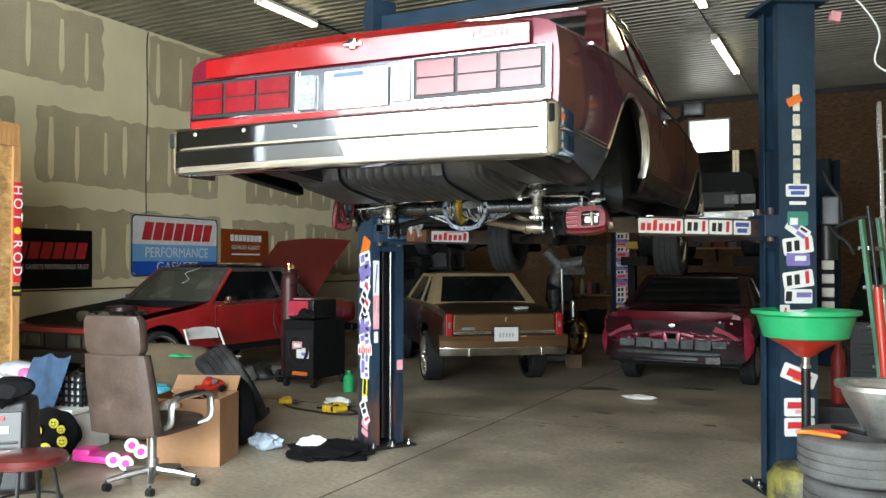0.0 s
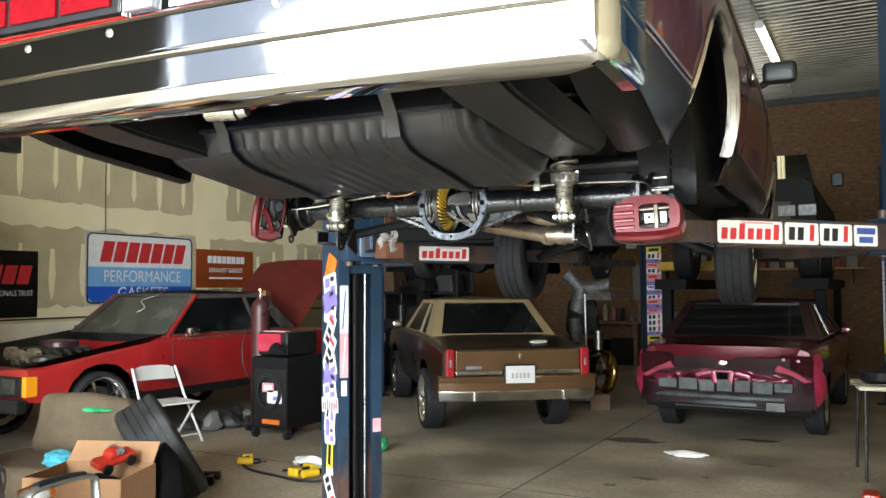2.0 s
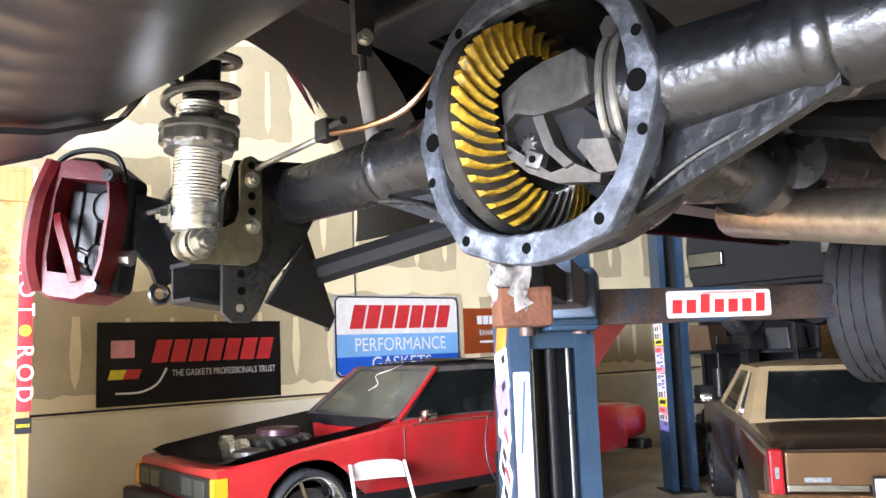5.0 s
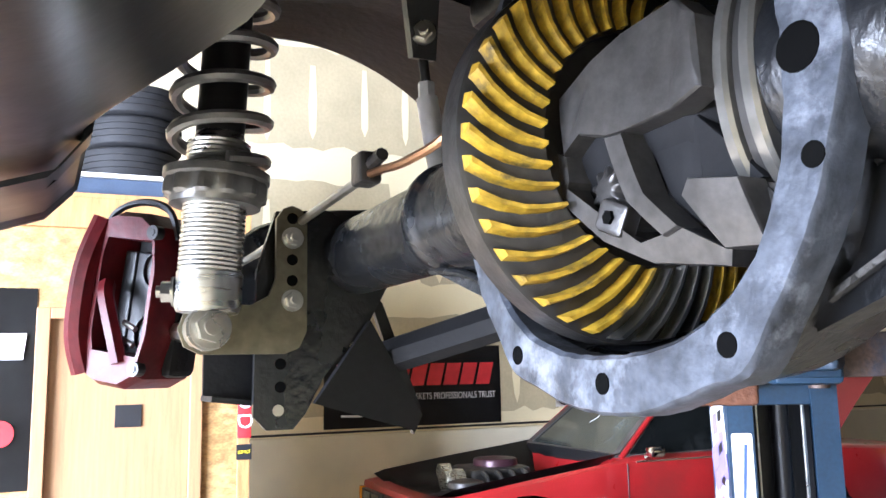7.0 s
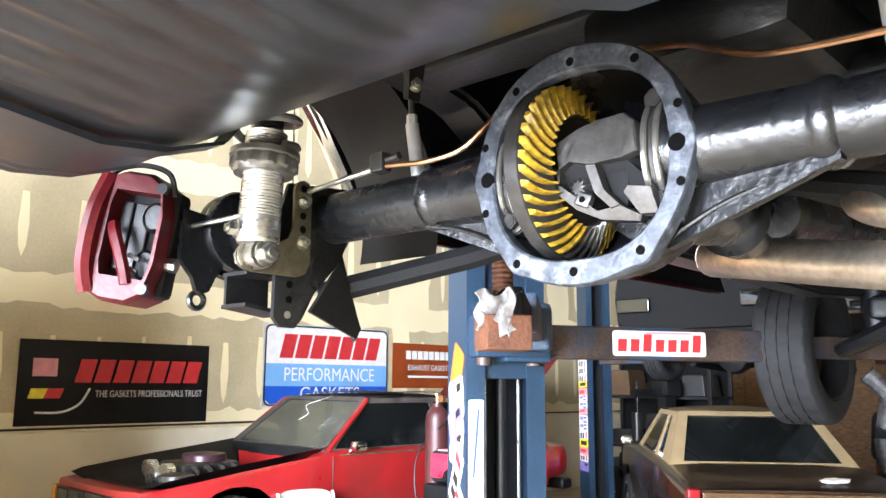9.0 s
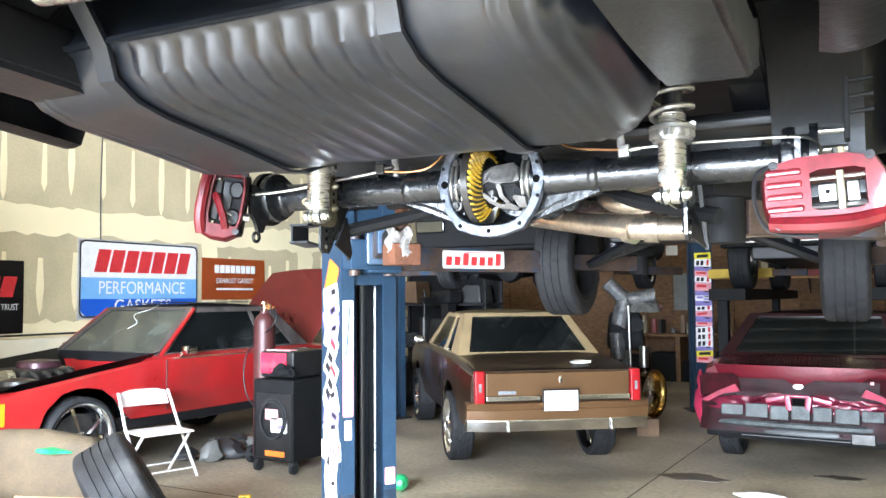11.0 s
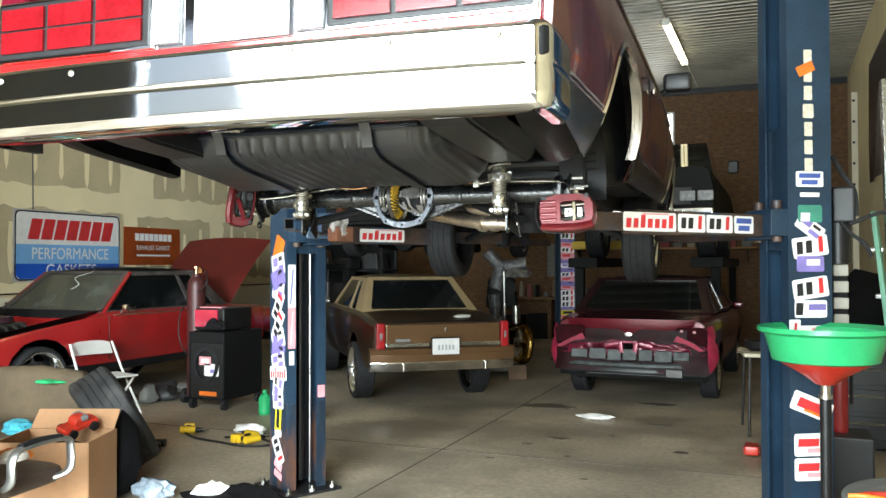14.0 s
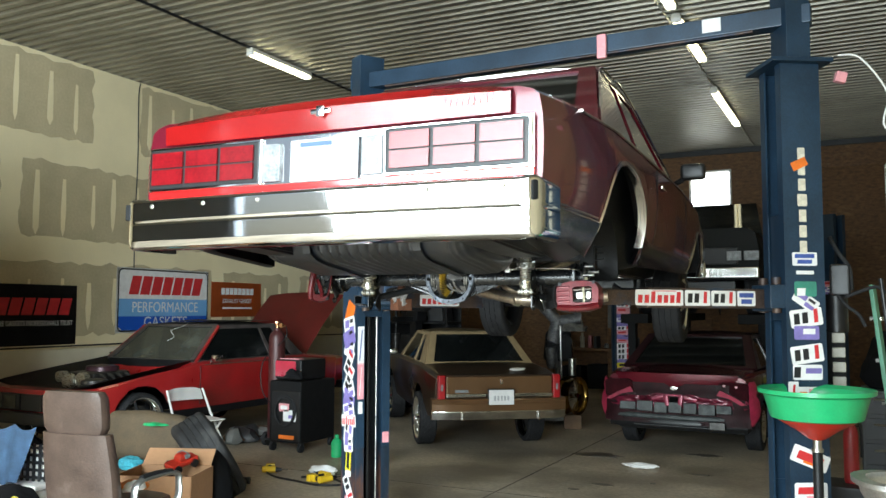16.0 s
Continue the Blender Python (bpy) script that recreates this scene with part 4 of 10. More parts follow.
def wheel(parent, x, y, z, ro, ri, w, rim_mat, out=1, spokes=10, steer=0.0, tyre_mat=None, ribs=4):
    t = part("wheel", tyre_bm(ro, ri, w, ribs, 84, True), tyre_mat or M_RUBBER, parent)
    t.matrix_basis = pose(x, y, z, 0, 0, steer)
    b = B()
    o = out * w * 0.42
    lathe(b, [(ri - 0.004, -w * 0.45), (ri + 0.008, -w * 0.47), (ri + 0.008, -w * 0.44), (ri - 0.02, -w * 0.3), (ri - 0.03, 0), (ri - 0.02, w * 0.3), (ri + 0.008, w * 0.44), (ri + 0.008, w * 0.47), (ri - 0.004, w * 0.45), (ri - 0.028, w * 0.28), (ri - 0.04, 0), (ri - 0.028, -w * 0.28)], 40, pose(0, 0, 0, 0, 90, 0), close=True)
    part("rim", b, rim_mat, t)
    b = B()
    for k in range(spokes):
        a = k * math.tau / spokes
        c, s = math.cos(a), math.sin(a)
        c2, s2 = math.cos(a + 0.12), math.sin(a + 0.12)
        quad_slab(b, [(o * 0.9, c * 0.05, s * 0.05), (o * 0.55, c * (ri - 0.03), s * (ri - 0.03)), (o * 0.55, c2 * (ri - 0.03), s2 * (ri - 0.03)), (o * 0.9, math.cos(a + 0.4) * 0.05, math.sin(a + 0.4) * 0.05)], 0.012)
    lathe(b, [(0.07, -0.02), (0.07, 0.0), (0.045, 0.03), (0.02, 0.035)], 20, pose(o * 0.8, 0, 0, 0, 90 * out, 0))
    part("spokes", b, rim_mat, t)
    b = B()
    cyl(b, (-out * 0.02, 0, 0), (out * 0.01, 0, 0), ri * 0.72, n=32)
    part("brake_disc", b, M_GEARSTEEL, t)
    return t


def car_section(y, low, hw, sh, top, inset=0.0, tuck=0.05, bulge=0.018, shear=0.0):
    """Right half of the body's outline at y, from its lower edge over the shoulder to the middle."""
    pts = []
    h = max(0.02, sh - low)
    for k in range(7):
        z = low + h * k / 6
        q = max(0.0, (sh - 0.14 - z) / 0.5)
        x = hw - tuck * q ** 3 - bulge * max(0.0, (z - (sh - 0.16)) / 0.16) ** 2 * (1 if z > sh - 0.16 else 0) - inset
        pts.append((x, y + shear * (z - 0.5), z))
    pts.append((hw - bulge - 0.03 - inset, y + shear * (sh + 0.025 - 0.5), sh + 0.025 - inset * 0.6))
    pts.append((hw - bulge - 0.09 - inset, y + shear * (sh + 0.04 - 0.5), lerp(sh + 0.04, top, 0.25) - inset * 0.6))
    for f in (0.6, 0.3, 0.0):
        pts.append(((hw - 0.12) * f, y + shear * (top - 0.5), lerp(top, sh + 0.03, f * f * 0.6) - inset * 0.6))
    return [Vector(p) for p in pts]


def car_shell(ys, low, hw, sh, top, inset=0.0, tuck=0.05, shear=None, caps=True):
    b = B()
    rings = []
    for y in ys:
        s = shear(y) if shear else 0.0
        r = car_section(y, low(y), hw(y), sh(y), top(y), inset, tuck, shear=s)
        rings.append(r + [Vector((-p.x, p.y, p.z)) for p in r[-2::-1]])
    loft(b, rings, closed=False, caps=caps)
    return b


def arch(y, c, ry, z0, top, p=2.4):
    d = abs(y - c) / ry
    return z0 + (top - z0) * (1 - d ** p) ** 0.5 if d < 1 else -9


def stations(y0, y1, step, centres, fine=0.03):
    ys, y = [], y0
    while y < y1 - 1e-6:
        ys.append(y)
        near = any(abs(abs(y - c) - r) < 0.09 for c, r in centres)
        y += fine if near else step
    return ys + [y1]


def greenhouse(parent, yb0, yt0, yt1, yb1, hb, ht, zb, zt, paint, roof_mat, glass, side=((0.12, 0.5), (0.54, 0.93)), zb_front=None, front_glass=None):
    """Roof, pillars and panes; side gives the spans of the side windows from the rear to the front."""
    zf = zb if zb_front is None else zb_front
    b = B()

    def roof(u, v):
        x = (u * 2 - 1)
        y = lerp(yt0, yt1, v)
        edge = max(0.0, abs(x) - 0.8) / 0.2
        ed2 = max(0.0, abs(v * 2 - 1) - 0.85) / 0.15
        return Vector((x * (ht + 0.012), y, zt + 0.045 * (1 - x * x * 0.8) - 0.04 * edge ** 2 - 0.02 * ed2 ** 2))
    sheet(b, roof, 16, 12, -0.02)
    part("roof", b, roof_mat, parent)

    def pane(name, P, u0, u1, v0, v1, m, off=-0.008):
        b = B()
        c = [P(u0, v0), P(u1, v0), P(u1, v1), P(u0, v1)]
        quad_slab(b, c, 0.006)
        return part(name, b, m, parent)

    def strips(name, P, spans, m, t=0.02):
        for u0, u1, v0, v1 in spans:
            b = B()
            quad_slab(b, [P(u0, v0), P(u1, v0), P(u1, v1), P(u0, v1)], t)
            part(name, b, m, parent)

    def rear(u, v):
        w = lerp(hb, ht, v)
        return Vector((lerp(-w, w, u), lerp(yb0, yt0, v), lerp(zb, zt, v)))

    def front(u, v):
        w = lerp(hb, ht, v)
        return Vector((lerp(w, -w, u), lerp(yb1, yt1, v), lerp(zf, zt, v)))
    pane("rear_window", rear, 0.07, 0.93, 0.06, 0.93, glass)
    strips("rear_pillar", rear, ((0, 0.07, 0, 1), (0.93, 1, 0, 1), (0.07, 0.93, 0.93, 1), (0.07, 0.93, 0, 0.06)), roof_mat)
    pane("windshield", front, 0.05, 0.95, 0.04, 0.94, front_glass or glass)
    strips("windshield_frame", front, ((0, 0.05, 0, 1), (0.95, 1, 0, 1), (0.05, 0.95, 0.94, 1), (0.05, 0.95, 0, 0.04)), paint)
    for sx in (1, -1):
        def flank(u, v, sx=sx):
            w = lerp(hb, ht, v)
            y = lerp(lerp(yb0, yb1, u), lerp(yt0, yt1, u), v)
            return Vector((sx * w, y, lerp(lerp(zb, zf, u), zt, v)))
        P = flank if sx > 0 else (lambda u, v, f=flank: f(1 - u, v))
        spans, last = [], 0.0
        for u0, u1 in side:
            spans.append((last, u0, 0, 1))
            spans.append((u0, u1, 0.9, 1))
            spans.append((u0, u1, 0, 0.04))
            last = u1
        spans.append((last, 1, 0, 1))
        if sx < 0:
            spans = [(1 - b_, 1 - a_, c_, d_) for a_, b_, c_, d_ in spans]
        strips("side_pillar", P, spans, roof_mat, 0.016)
        for u0, u1 in side:
            a0, a1 = (u0, u1) if sx > 0 else (1 - u1, 1 - u0)
            pane("side_window", P, a0, a1, 0.04, 0.9, glass)
    # dark cabin inside
    b = B()
    loft(b, [[Vector((sx * (hb - 0.05), y, zb - 0.03)) for sx, y in ((-1, yb0 + 0.1), (1, yb0 + 0.1), (1, yb1 - 0.1), (-1, yb1 - 0.1))], [Vector((sx * (ht - 0.06), y, zt - 0.05)) for sx, y in ((-1, yt0 + 0.08), (1, yt0 + 0.08), (1, yt1 - 0.08), (-1, yt1 - 0.08))]])
    part("cabin_lining", b, M_BLACK, parent)


# ---- the raised maroon coupe ----
coupe = thing("coupe", pose(-2.22, 4.79, 1.99, 0, 0, 3.0), "maroon two-door sedan raised on the lift, rear wheels removed", "car")


C_TUCK = 0.098


def c_low(y):
    base = curve_at(((-1.5, 0.2), (-1.2, 0.125), (-0.66, 0.068), (0.42, 0.085), (2.6, 0.11), (3.5, 0.12), (3.95, 0.2)), y)
    return max(base, arch(y, -0.12, 0.55, 0.05, 0.575), arch(y, 2.95, 0.47, 0.06, 0.48))


def c_hw(y):
    return curve_at(((-1.5, 0.99), (-1.2, 1.012), (-0.5, 1.04), (1.5, 1.055), (3.0, 1.035), (3.95, 0.96)), y)


def c_sh(y):
    return curve_at(((-1.5, 0.655), (-1.0, 0.7), (-0.3, 0.735), (2.1, 0.72), (3.95, 0.62)), y)


def c_top(y):
    return curve_at(((-1.5, 0.7), (-1.0, 0.745), (-0.5, 0.77), (2.05, 0.77), (3.0, 0.75), (3.95, 0.67)), y)


def c_x(y, z):
    """Half width of the flank at height z."""
    return c_hw(y) - C_TUCK * max(0.0, (c_sh(y) - 0.14 - z) / 0.5) ** 3


C_YS = stations(-1.5, 3.95, 0.11, ((-0.12, 0.55), (2.95, 0.47), (-0.12, 0.3)), 0.025)
shear_c = lambda y: 0.03 * max(0.0, min(1.0, (-1.0 - y) / 0.5))
part("body", car_shell(C_YS, c_low, c_hw, c_sh, c_top, tuck=C_TUCK, shear=shear_c), M_MAROON, coupe)
part("inner_shell", car_shell([y for y in C_YS if y > -1.46 and y < 3.9], lambda y: c_low(y) + 0.004, c_hw, c_sh, c_top, inset=0.022, tuck=C_TUCK, shear=shear_c), M_UNDER, coupe, "black undercoated inner panels")
greenhouse(coupe, -0.42, 0.45, 1.42, 2.05, 0.95, 0.73, 0.76, 1.31, M_MAROON, M_MAROON, M_GLASS, side=((0.24, 0.42), (0.47, 0.9)))
# chrome strips round the rear window and drip rails
bm = B()
sheet(bm, lambda u, v: Vector(((u * 2 - 1) * 0.735, 0.436 - 0.01 * v + 0.03 * (u * 2 - 1) ** 4, lerp(1.29, 1.338, v) - 0.03 * (u * 2 - 1) ** 4)), 24, 2, 0.004)
part("rear_window_trim", bm, M_CHROME, coupe)
for sx in (1, -1):
    bm = B()
    tube(bm, smooth_path([(sx * 0.905, -0.2, 0.9), (sx * 0.76, 0.43, 1.3), (sx * 0.755, 0.8, 1.335), (sx * 0.755, 1.4, 1.32), (sx * 0.95, 2.0, 0.8)]), 0.008, 6)
    part("drip_rail", bm, M_CHROME, coupe)
    bm = B()
    tube(bm, [(sx * (c_hw(y) - 0.012), y, c_sh(y) - 0.005) for y in (-1.0, -0.4, 0.3, 1.0, 1.8, 2.6)], 0.007, 6)
    part("belt_moulding", bm, M_CHROMEDIRTY, coupe)
    # wheel-opening lip, a broad bright band turned inwards
    bm = B()
    rings = []
    for k in range(45):
        y = -0.655 + k * 1.07 / 44
        z = c_low(y) + 0.004
        x = c_x(y, z) + 0.006
        rings.append([Vector((sx * a_, y, b_)) for a_, b_ in ((x, z + 0.022), (x + 0.004, z), (x - 0.012, z - 0.006), (x - 0.045, z - 0.002), (x - 0.04, z + 0.004), (x - 0.006, z + 0.02))])
    loft(bm, rings)
    part("arch_moulding", bm, M_TRIMBRIGHT, coupe)
    bm = B()
    pts = [(sx * c_x(y, c_low(y)), y, c_low(y) + 0.006) for y in [2.46 + k * 0.035 for k in range(29)]]
    tube(bm, pts, 0.011, 8)
    part("arch_moulding", bm, M_CHROMEDIRTY, coupe)
    # sill rolled under behind the wheel opening
    bm = B()
    sheet(bm, lambda u, v, sx=sx: Vector((sx * (c_x(lerp(-1.4, -0.655, u), c_low(lerp(-1.4, -0.655, u))) - 0.004 - 0.13 * v), lerp(-1.4, -0.655, u), c_low(lerp(-1.4, -0.655, u)) + 0.004 - 0.035 * math.sin(v * 2.2))), 10, 5, 0.004)
    part("sill_return", bm, M_UNDER, coupe)
    # polished lower panels
    for ya, yb, zt_ in ((-1.42, -0.64, 0.225), (0.4, 2.6, 0.2)):
        bm = B()

        def panel(u, v, ya=ya, yb=yb, zt_=zt_, sx=sx):
            y = lerp(ya, yb, u)
            z = lerp(c_low(y) - 0.004, max(zt_, c_low(y)), v)
            return Vector((sx * (c_x(y, z) + 0.005 + 0.004 * math.sin(v * math.pi)), y, z))
        sheet(bm, panel, 22, 6, 0.003)
        part("lower_trim_panel", bm, M_TRIMPANEL, coupe, "grey brushed metal lower trim panel")
        bm = B()
        for dz in (0.006, 0.022):
            tube(bm, [(sx * (c_x(y, max(zt_, c_low(y)) + dz) + 0.004), y, max(zt_, c_low(y)) + dz) for y in [lerp(ya, yb - (0.06 if yb < 0 else 0), k / 12) for k in range(13)]], 0.005, 6)
        part("trim_bead", bm, M_TRIMBRIGHT, coupe)
    # door gap, handle, mirror
    for yg in (0.72, 2.02):
        bm = B()
        tube(bm, [(sx * (c_x(yg, z) + 0.0005), yg, z) for z in (0.22, 0.35, 0.5, 0.62, 0.69)], 0.0035, 6)
        part("door_gap", bm, M_BLACK, coupe)
    bm = B()
    box(bm, (sx * 1.06, 0.9, 0.6), (0.02, 0.17, 0.03), 0.008)
    part("door_handle", bm, M_CHROME, coupe)
    bm = B()
    box(bm, (sx * 1.13, 1.83, 0.85), (0.18, 0.1, 0.12), 0.03)
    tube(bm, [(sx * 0.98, 1.86, 0.76), (sx * 1.07, 1.84, 0.81)], 0.02, 8)
    part("mirror", bm, M_BLACK, coupe)
    # side marker lamp
    bm = B()
    box(bm, (sx * 0.984, -1.36, 0.47), (0.014, 0.035, 0.2), 0.004)
    part("side_marker", bm, M_LENSRED, coupe)

YR = -1.5


def rear_y(z):
    return YR + 0.03 * (z - 0.5)


# boot lid: lip face and top skin
bm = B()


def lid_fn(u, v):
    x = (u * 2 - 1) * 0.865
    crown = 0.02 * (1 - (x / 0.865) ** 2)
    if v < 0.35:
        z = lerp(0.585, 0.685, v / 0.35)
        return Vector((x, YR - 0.026 - 0.03 * (z - 0.585) - 0.001 * math.sin(v / 0.35 * math.pi), z + crown * v / 0.35))
    t = (v - 0.35) / 0.65
    y = lerp(rear_y(0.69) + 0.01, -0.5, t)
    return Vector((x, y, c_top(y) + 0.012 + crown * (1 - t) - 0.03 * (abs(x) / 0.865) ** 4 * 0.6))


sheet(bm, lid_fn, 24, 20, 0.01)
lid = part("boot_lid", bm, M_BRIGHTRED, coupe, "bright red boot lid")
bm = B()
box(bm, (0.0, rear_y(0.62) - 0.04, 0.668), (0.1, 0.014, 0.026), 0.006)
box(bm, (0.0, rear_y(0.62) - 0.042, 0.668), (0.04, 0.016, 0.05), 0.006)
part("boot_emblem", bm, M_CHROME, lid)
bm = B()
for k in range(8):
    box(bm, (0.6 + 0.026 * k, rear_y(0.62) - 0.036, 0.645 + 0.006 * math.sin(k * 2.1)), (0.011, 0.006, 0.02 + 0.01 * ((k * 5) % 3)), 0.002, (0, 12, 0))
part("script_badge", bm, M_CHROME, lid)
# lamp panel, bezels, lenses, reversing lamps
bm = B()
box(bm, (0, rear_y(0.47) - 0.012, 0.47), (1.92, 0.02, 0.215), 0.006, (-1.7, 0, 0))
part("tail_panel", bm, M_CHROME, coupe)
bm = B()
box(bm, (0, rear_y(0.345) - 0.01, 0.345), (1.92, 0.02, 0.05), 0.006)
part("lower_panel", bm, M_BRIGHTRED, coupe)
for sx in (1, -1):
    bm = B()
    box(bm, (sx * 0.63, rear_y(0.47) - 0.03, 0.47), (0.63, 0.022, 0.192), 0.01, (-1.7, 0, 0))
    lamp = part("tail_lamp", bm, M_BLACK, coupe, "black tail lamp bezel with red lenses")
    for k in range(3):
        for j in (0, 1):
            bm = B()
            box(bm, (sx * (0.355 + 0.1 + k * 0.2 - 0.022), rear_y(0.47 + (j - 0.5) * 0.08) - 0.044, 0.47 + (j - 0.5) * 0.08), (0.18, 0.014, 0.072), 0.0, (-1.7, 0, 0))
            part("lens", bm, M_LENSRED, lamp)
    bm = B()
    box(bm, (sx * 0.63, rear_y(0.47) - 0.028, 0.47), (0.65, 0.016, 0.21), 0.01, (-1.7, 0, 0))
    part("bezel", bm, M_CHROME, lamp)
    bm = B()
    box(bm, (sx * 0.255, rear_y(0.46) - 0.03, 0.46), (0.1, 0.02, 0.17), 0.006, (-1.7, 0, 0))
    part("reversing_lamp", bm, M_LENSCLEAR, coupe)
bm = B()
box(bm, (0.02, rear_y(0.46) - 0.036, 0.458), (0.34, 0.006, 0.185), 0.004, (-1.7, 0, 0))
plate = part("number_plate", bm, M_PLATE, coupe)
M_PLATEINK = mat("grey_plate_ink", (0.22, 0.22, 0.25), 0.5)
for k in range(6):
    bm = B()
    box(bm, (-0.11 + k * 0.05 + (0.02 if k > 1 else 0), rear_y(0.45) - 0.0405, 0.445), (0.024, 0.003, 0.06), 0.001, (-1.7, 0, 0))
    part("plate_bar", bm, M_PLATEINK, plate)
bm = B()
box(bm, (-0.02, rear_y(0.53) - 0.0405, 0.527), (0.16, 0.003, 0.02), 0.001, (-1.7, 0, 0))
part("plate_bars", bm, M_STBLUE, plate)
# chrome bumper
BUMP = [(0.12, 0.318), (0.03, 0.325), (0.006, 0.315), (0.002, 0.306), (0.002, 0.3), (0.003, 0.226), (0.003, 0.222), (0.008, 0.212), (0.003, 0.202), (0.003, 0.198), (0.004, 0.131), (0.004, 0.125), (0.018, 0.1), (0.05, 0.088), (0.12, 0.088)]
bm = B()
half = [(0.0, -1.64), (0.2, -1.639), (0.45, -1.633), (0.7, -1.623), (0.88, -1.611), (0.97, -1.602), (1.0, -1.588), (1.016, -1.56), (1.02, -1.5), (1.02, -1.3)]
plan = smooth_path([(-x, y, 0) for x, y in half[:0:-1]] + [(x, y, 0) for x, y in half], 5)
rings = []
for k, p in enumerate(plan):
    p = Vector(p)
    d = Vector(plan[min(k + 1, len(plan) - 1)]) - Vector(plan[max(k - 1, 0)])
    n = Vector((-d.y, d.x, 0)).normalized()
    rings.append([Vector((p.x - 0.022, p.y, 0)) + n * (dy * (1 - 0.55 * min(1, max(0, (abs(p.x) - 0.9) / 0.1)))) + Vector((0, 0, z)) for dy, z in BUMP])
loft(bm, rings, closed=True, caps=True)
bumper = part("rear_bumper", bm, M_CHROME, coupe)
for sx in (1, -1):
    bm = B()
    box(bm, (sx * 1.0 - 0.022, -1.588, 0.265), (0.024, 0.03, 0.075), 0.006, (0, 0, sx * 45))
    part("bumper_insert", bm, M_DARKMATTE, bumper)
for x in (-0.86, -0.55, -0.25, 0.25, 0.55, 0.86):
    bm = B()
    t = x / 0.985
    lathe(bm, [(0.011, 0), (0.011, 0.004), (0.006, 0.008)], 14, pose(x, -1.637 + 0.035 * t * t, 0.285, 90, 0, 0))
    part("bumper_bolt", bm, M_ZINC, bumper)

# underside: pan, rails, tank, straps
bm = B()
box(bm, (0, 1.45, 0.19), (1.66, 2.1, 0.05), 0.02)
box(bm, (0, 1.3, 0.25), (0.34, 2.3, 0.16), 0.06)
part("floor_pan", bm, M_UNDER, coupe)
for c_, sz_, nm_ in (((0, -0.95, 0.36), (1.8, 1.0, 0.04), "boot_floor"), ((0, -0.1, 0.5), (1.2, 0.9, 0.04), "axle_tunnel"), ((0, -0.47, 0.43), (1.6, 0.06, 0.16), "floor_step"), ((0, -1.44, 0.27), (1.7, 0.05, 0.2), "rear_crossmember")):
    bm = B()
    box(bm, c_, sz_, 0.012)
    part(nm_, bm, M_UNDER, coupe)
for k in range(6):
    bm = B()
    box(bm, (-0.5 + k * 0.2, -1.0, 0.335), (0.04, 0.8, 0.02), 0.008)
    part("floor_bead", bm, M_UNDER, coupe)

for sx in (1, -1):
    bm = B()
    prof = [(-1.5, 0.2), (-1.25, 0.17), (-0.78, 0.145), (-0.5, 0.142), (-0.4, 0.175), (-0.26, 0.29), (-0.1, 0.36), (0.05, 0.38), (0.35, 0.33), (0.6, 0.19), (0.9, 0.13), (2.4, 0.12), (3.0, 0.16), (3.7, 0.18)]
    rings = []
    for y, z in prof:
        x = 0.58 if y > -0.2 else 0.6
        w, h = (0.085, 0.06) if y < -0.38 else (0.055, 0.05)
        rings.append([Vector((sx * x + a * w, y, z + c_ * h)) for a, c_ in ((-1, -1), (1, -1), (1, 1), (-1, 1))])
    loft(bm, rings)
    bmesh.ops.bevel(bm, geom=list(bm.edges), offset=0.012, segments=2, affect="EDGES")
    part("frame_rail", bm, M_UNDER, coupe)
    bm = B()
    box(bm, (sx * 0.62, -0.68, 0.094), (0.05, 0.09, 0.004), 0.001)
    part("rail_hole", bm, M_HOLE, coupe)
    # wheelhouse: low tub and the skirt between it and the wing
    bm = B()

    def tub(u, v, sx=sx):
        t_ = lerp(0.42, 1.06, u) * math.pi
        return Vector((sx * lerp(0.64, 0.87, v), 0.02 - 0.35 * math.cos(t_), 0.05 + 0.325 * math.sin(t_)))
    sheet(bm, tub, 26, 3, 0.01)
    part("wheelhouse", bm, M_UNDER, coupe)
    bm = B()

    def skirt(u, v, sx=sx):
        t_ = lerp(0.4, 1.0, u) * math.pi
        return Vector((sx * lerp(0.87, 0.96, v), lerp(0.02, -0.1, v) - lerp(0.35, 0.6, v) * math.cos(t_), lerp(0.05, 0.08, v) + lerp(0.325, 0.57, v) * math.sin(t_)))
    sheet(bm, skirt, 26, 5, 0.008)
    part("wheelhouse_skirt", bm, M_UNDER, coupe)
    bm = B()
    tube(bm, smooth_path([(sx * 0.5, -1.42, 0.2), (sx * 0.62, -1.2, 0.24), (sx * 0.8, -1.1, 0.28), (sx * 0.9, -1.0, 0.3)]), 0.025, 6)
    part("bumper_brace", bm, M_UNDER, coupe)
# tank pressed from sheet
TX0, TX1 = -0.78, 0.5
TPROF = [(-0.9, 0.31), (-0.985, 0.2), (-1.0, 0.175), (-1.0, 0.16), (-0.985, 0.15), (-0.97, 0.11), (-0.93, 0.08), (-0.86, 0.06), (-0.62, 0.032), (-0.45, 0.008), (-0.37, 0.016), (-0.295, 0.042), (-0.25, 0.072), (-0.2, 0.112), (-0.155, 0.152), (-0.12, 0.2), (-0.11, 0.31)]


def tank_clear(x, y):
    """The front is pulled back at both ends, clear of the dampers."""
    k = max(0.0, min(1.0, (-0.33 - x) / 0.07), min(1.0, (x - 0.26) / 0.07))
    return lerp(y, -0.27 + (y + 0.27) * 0.12, k) if y > -0.27 else y


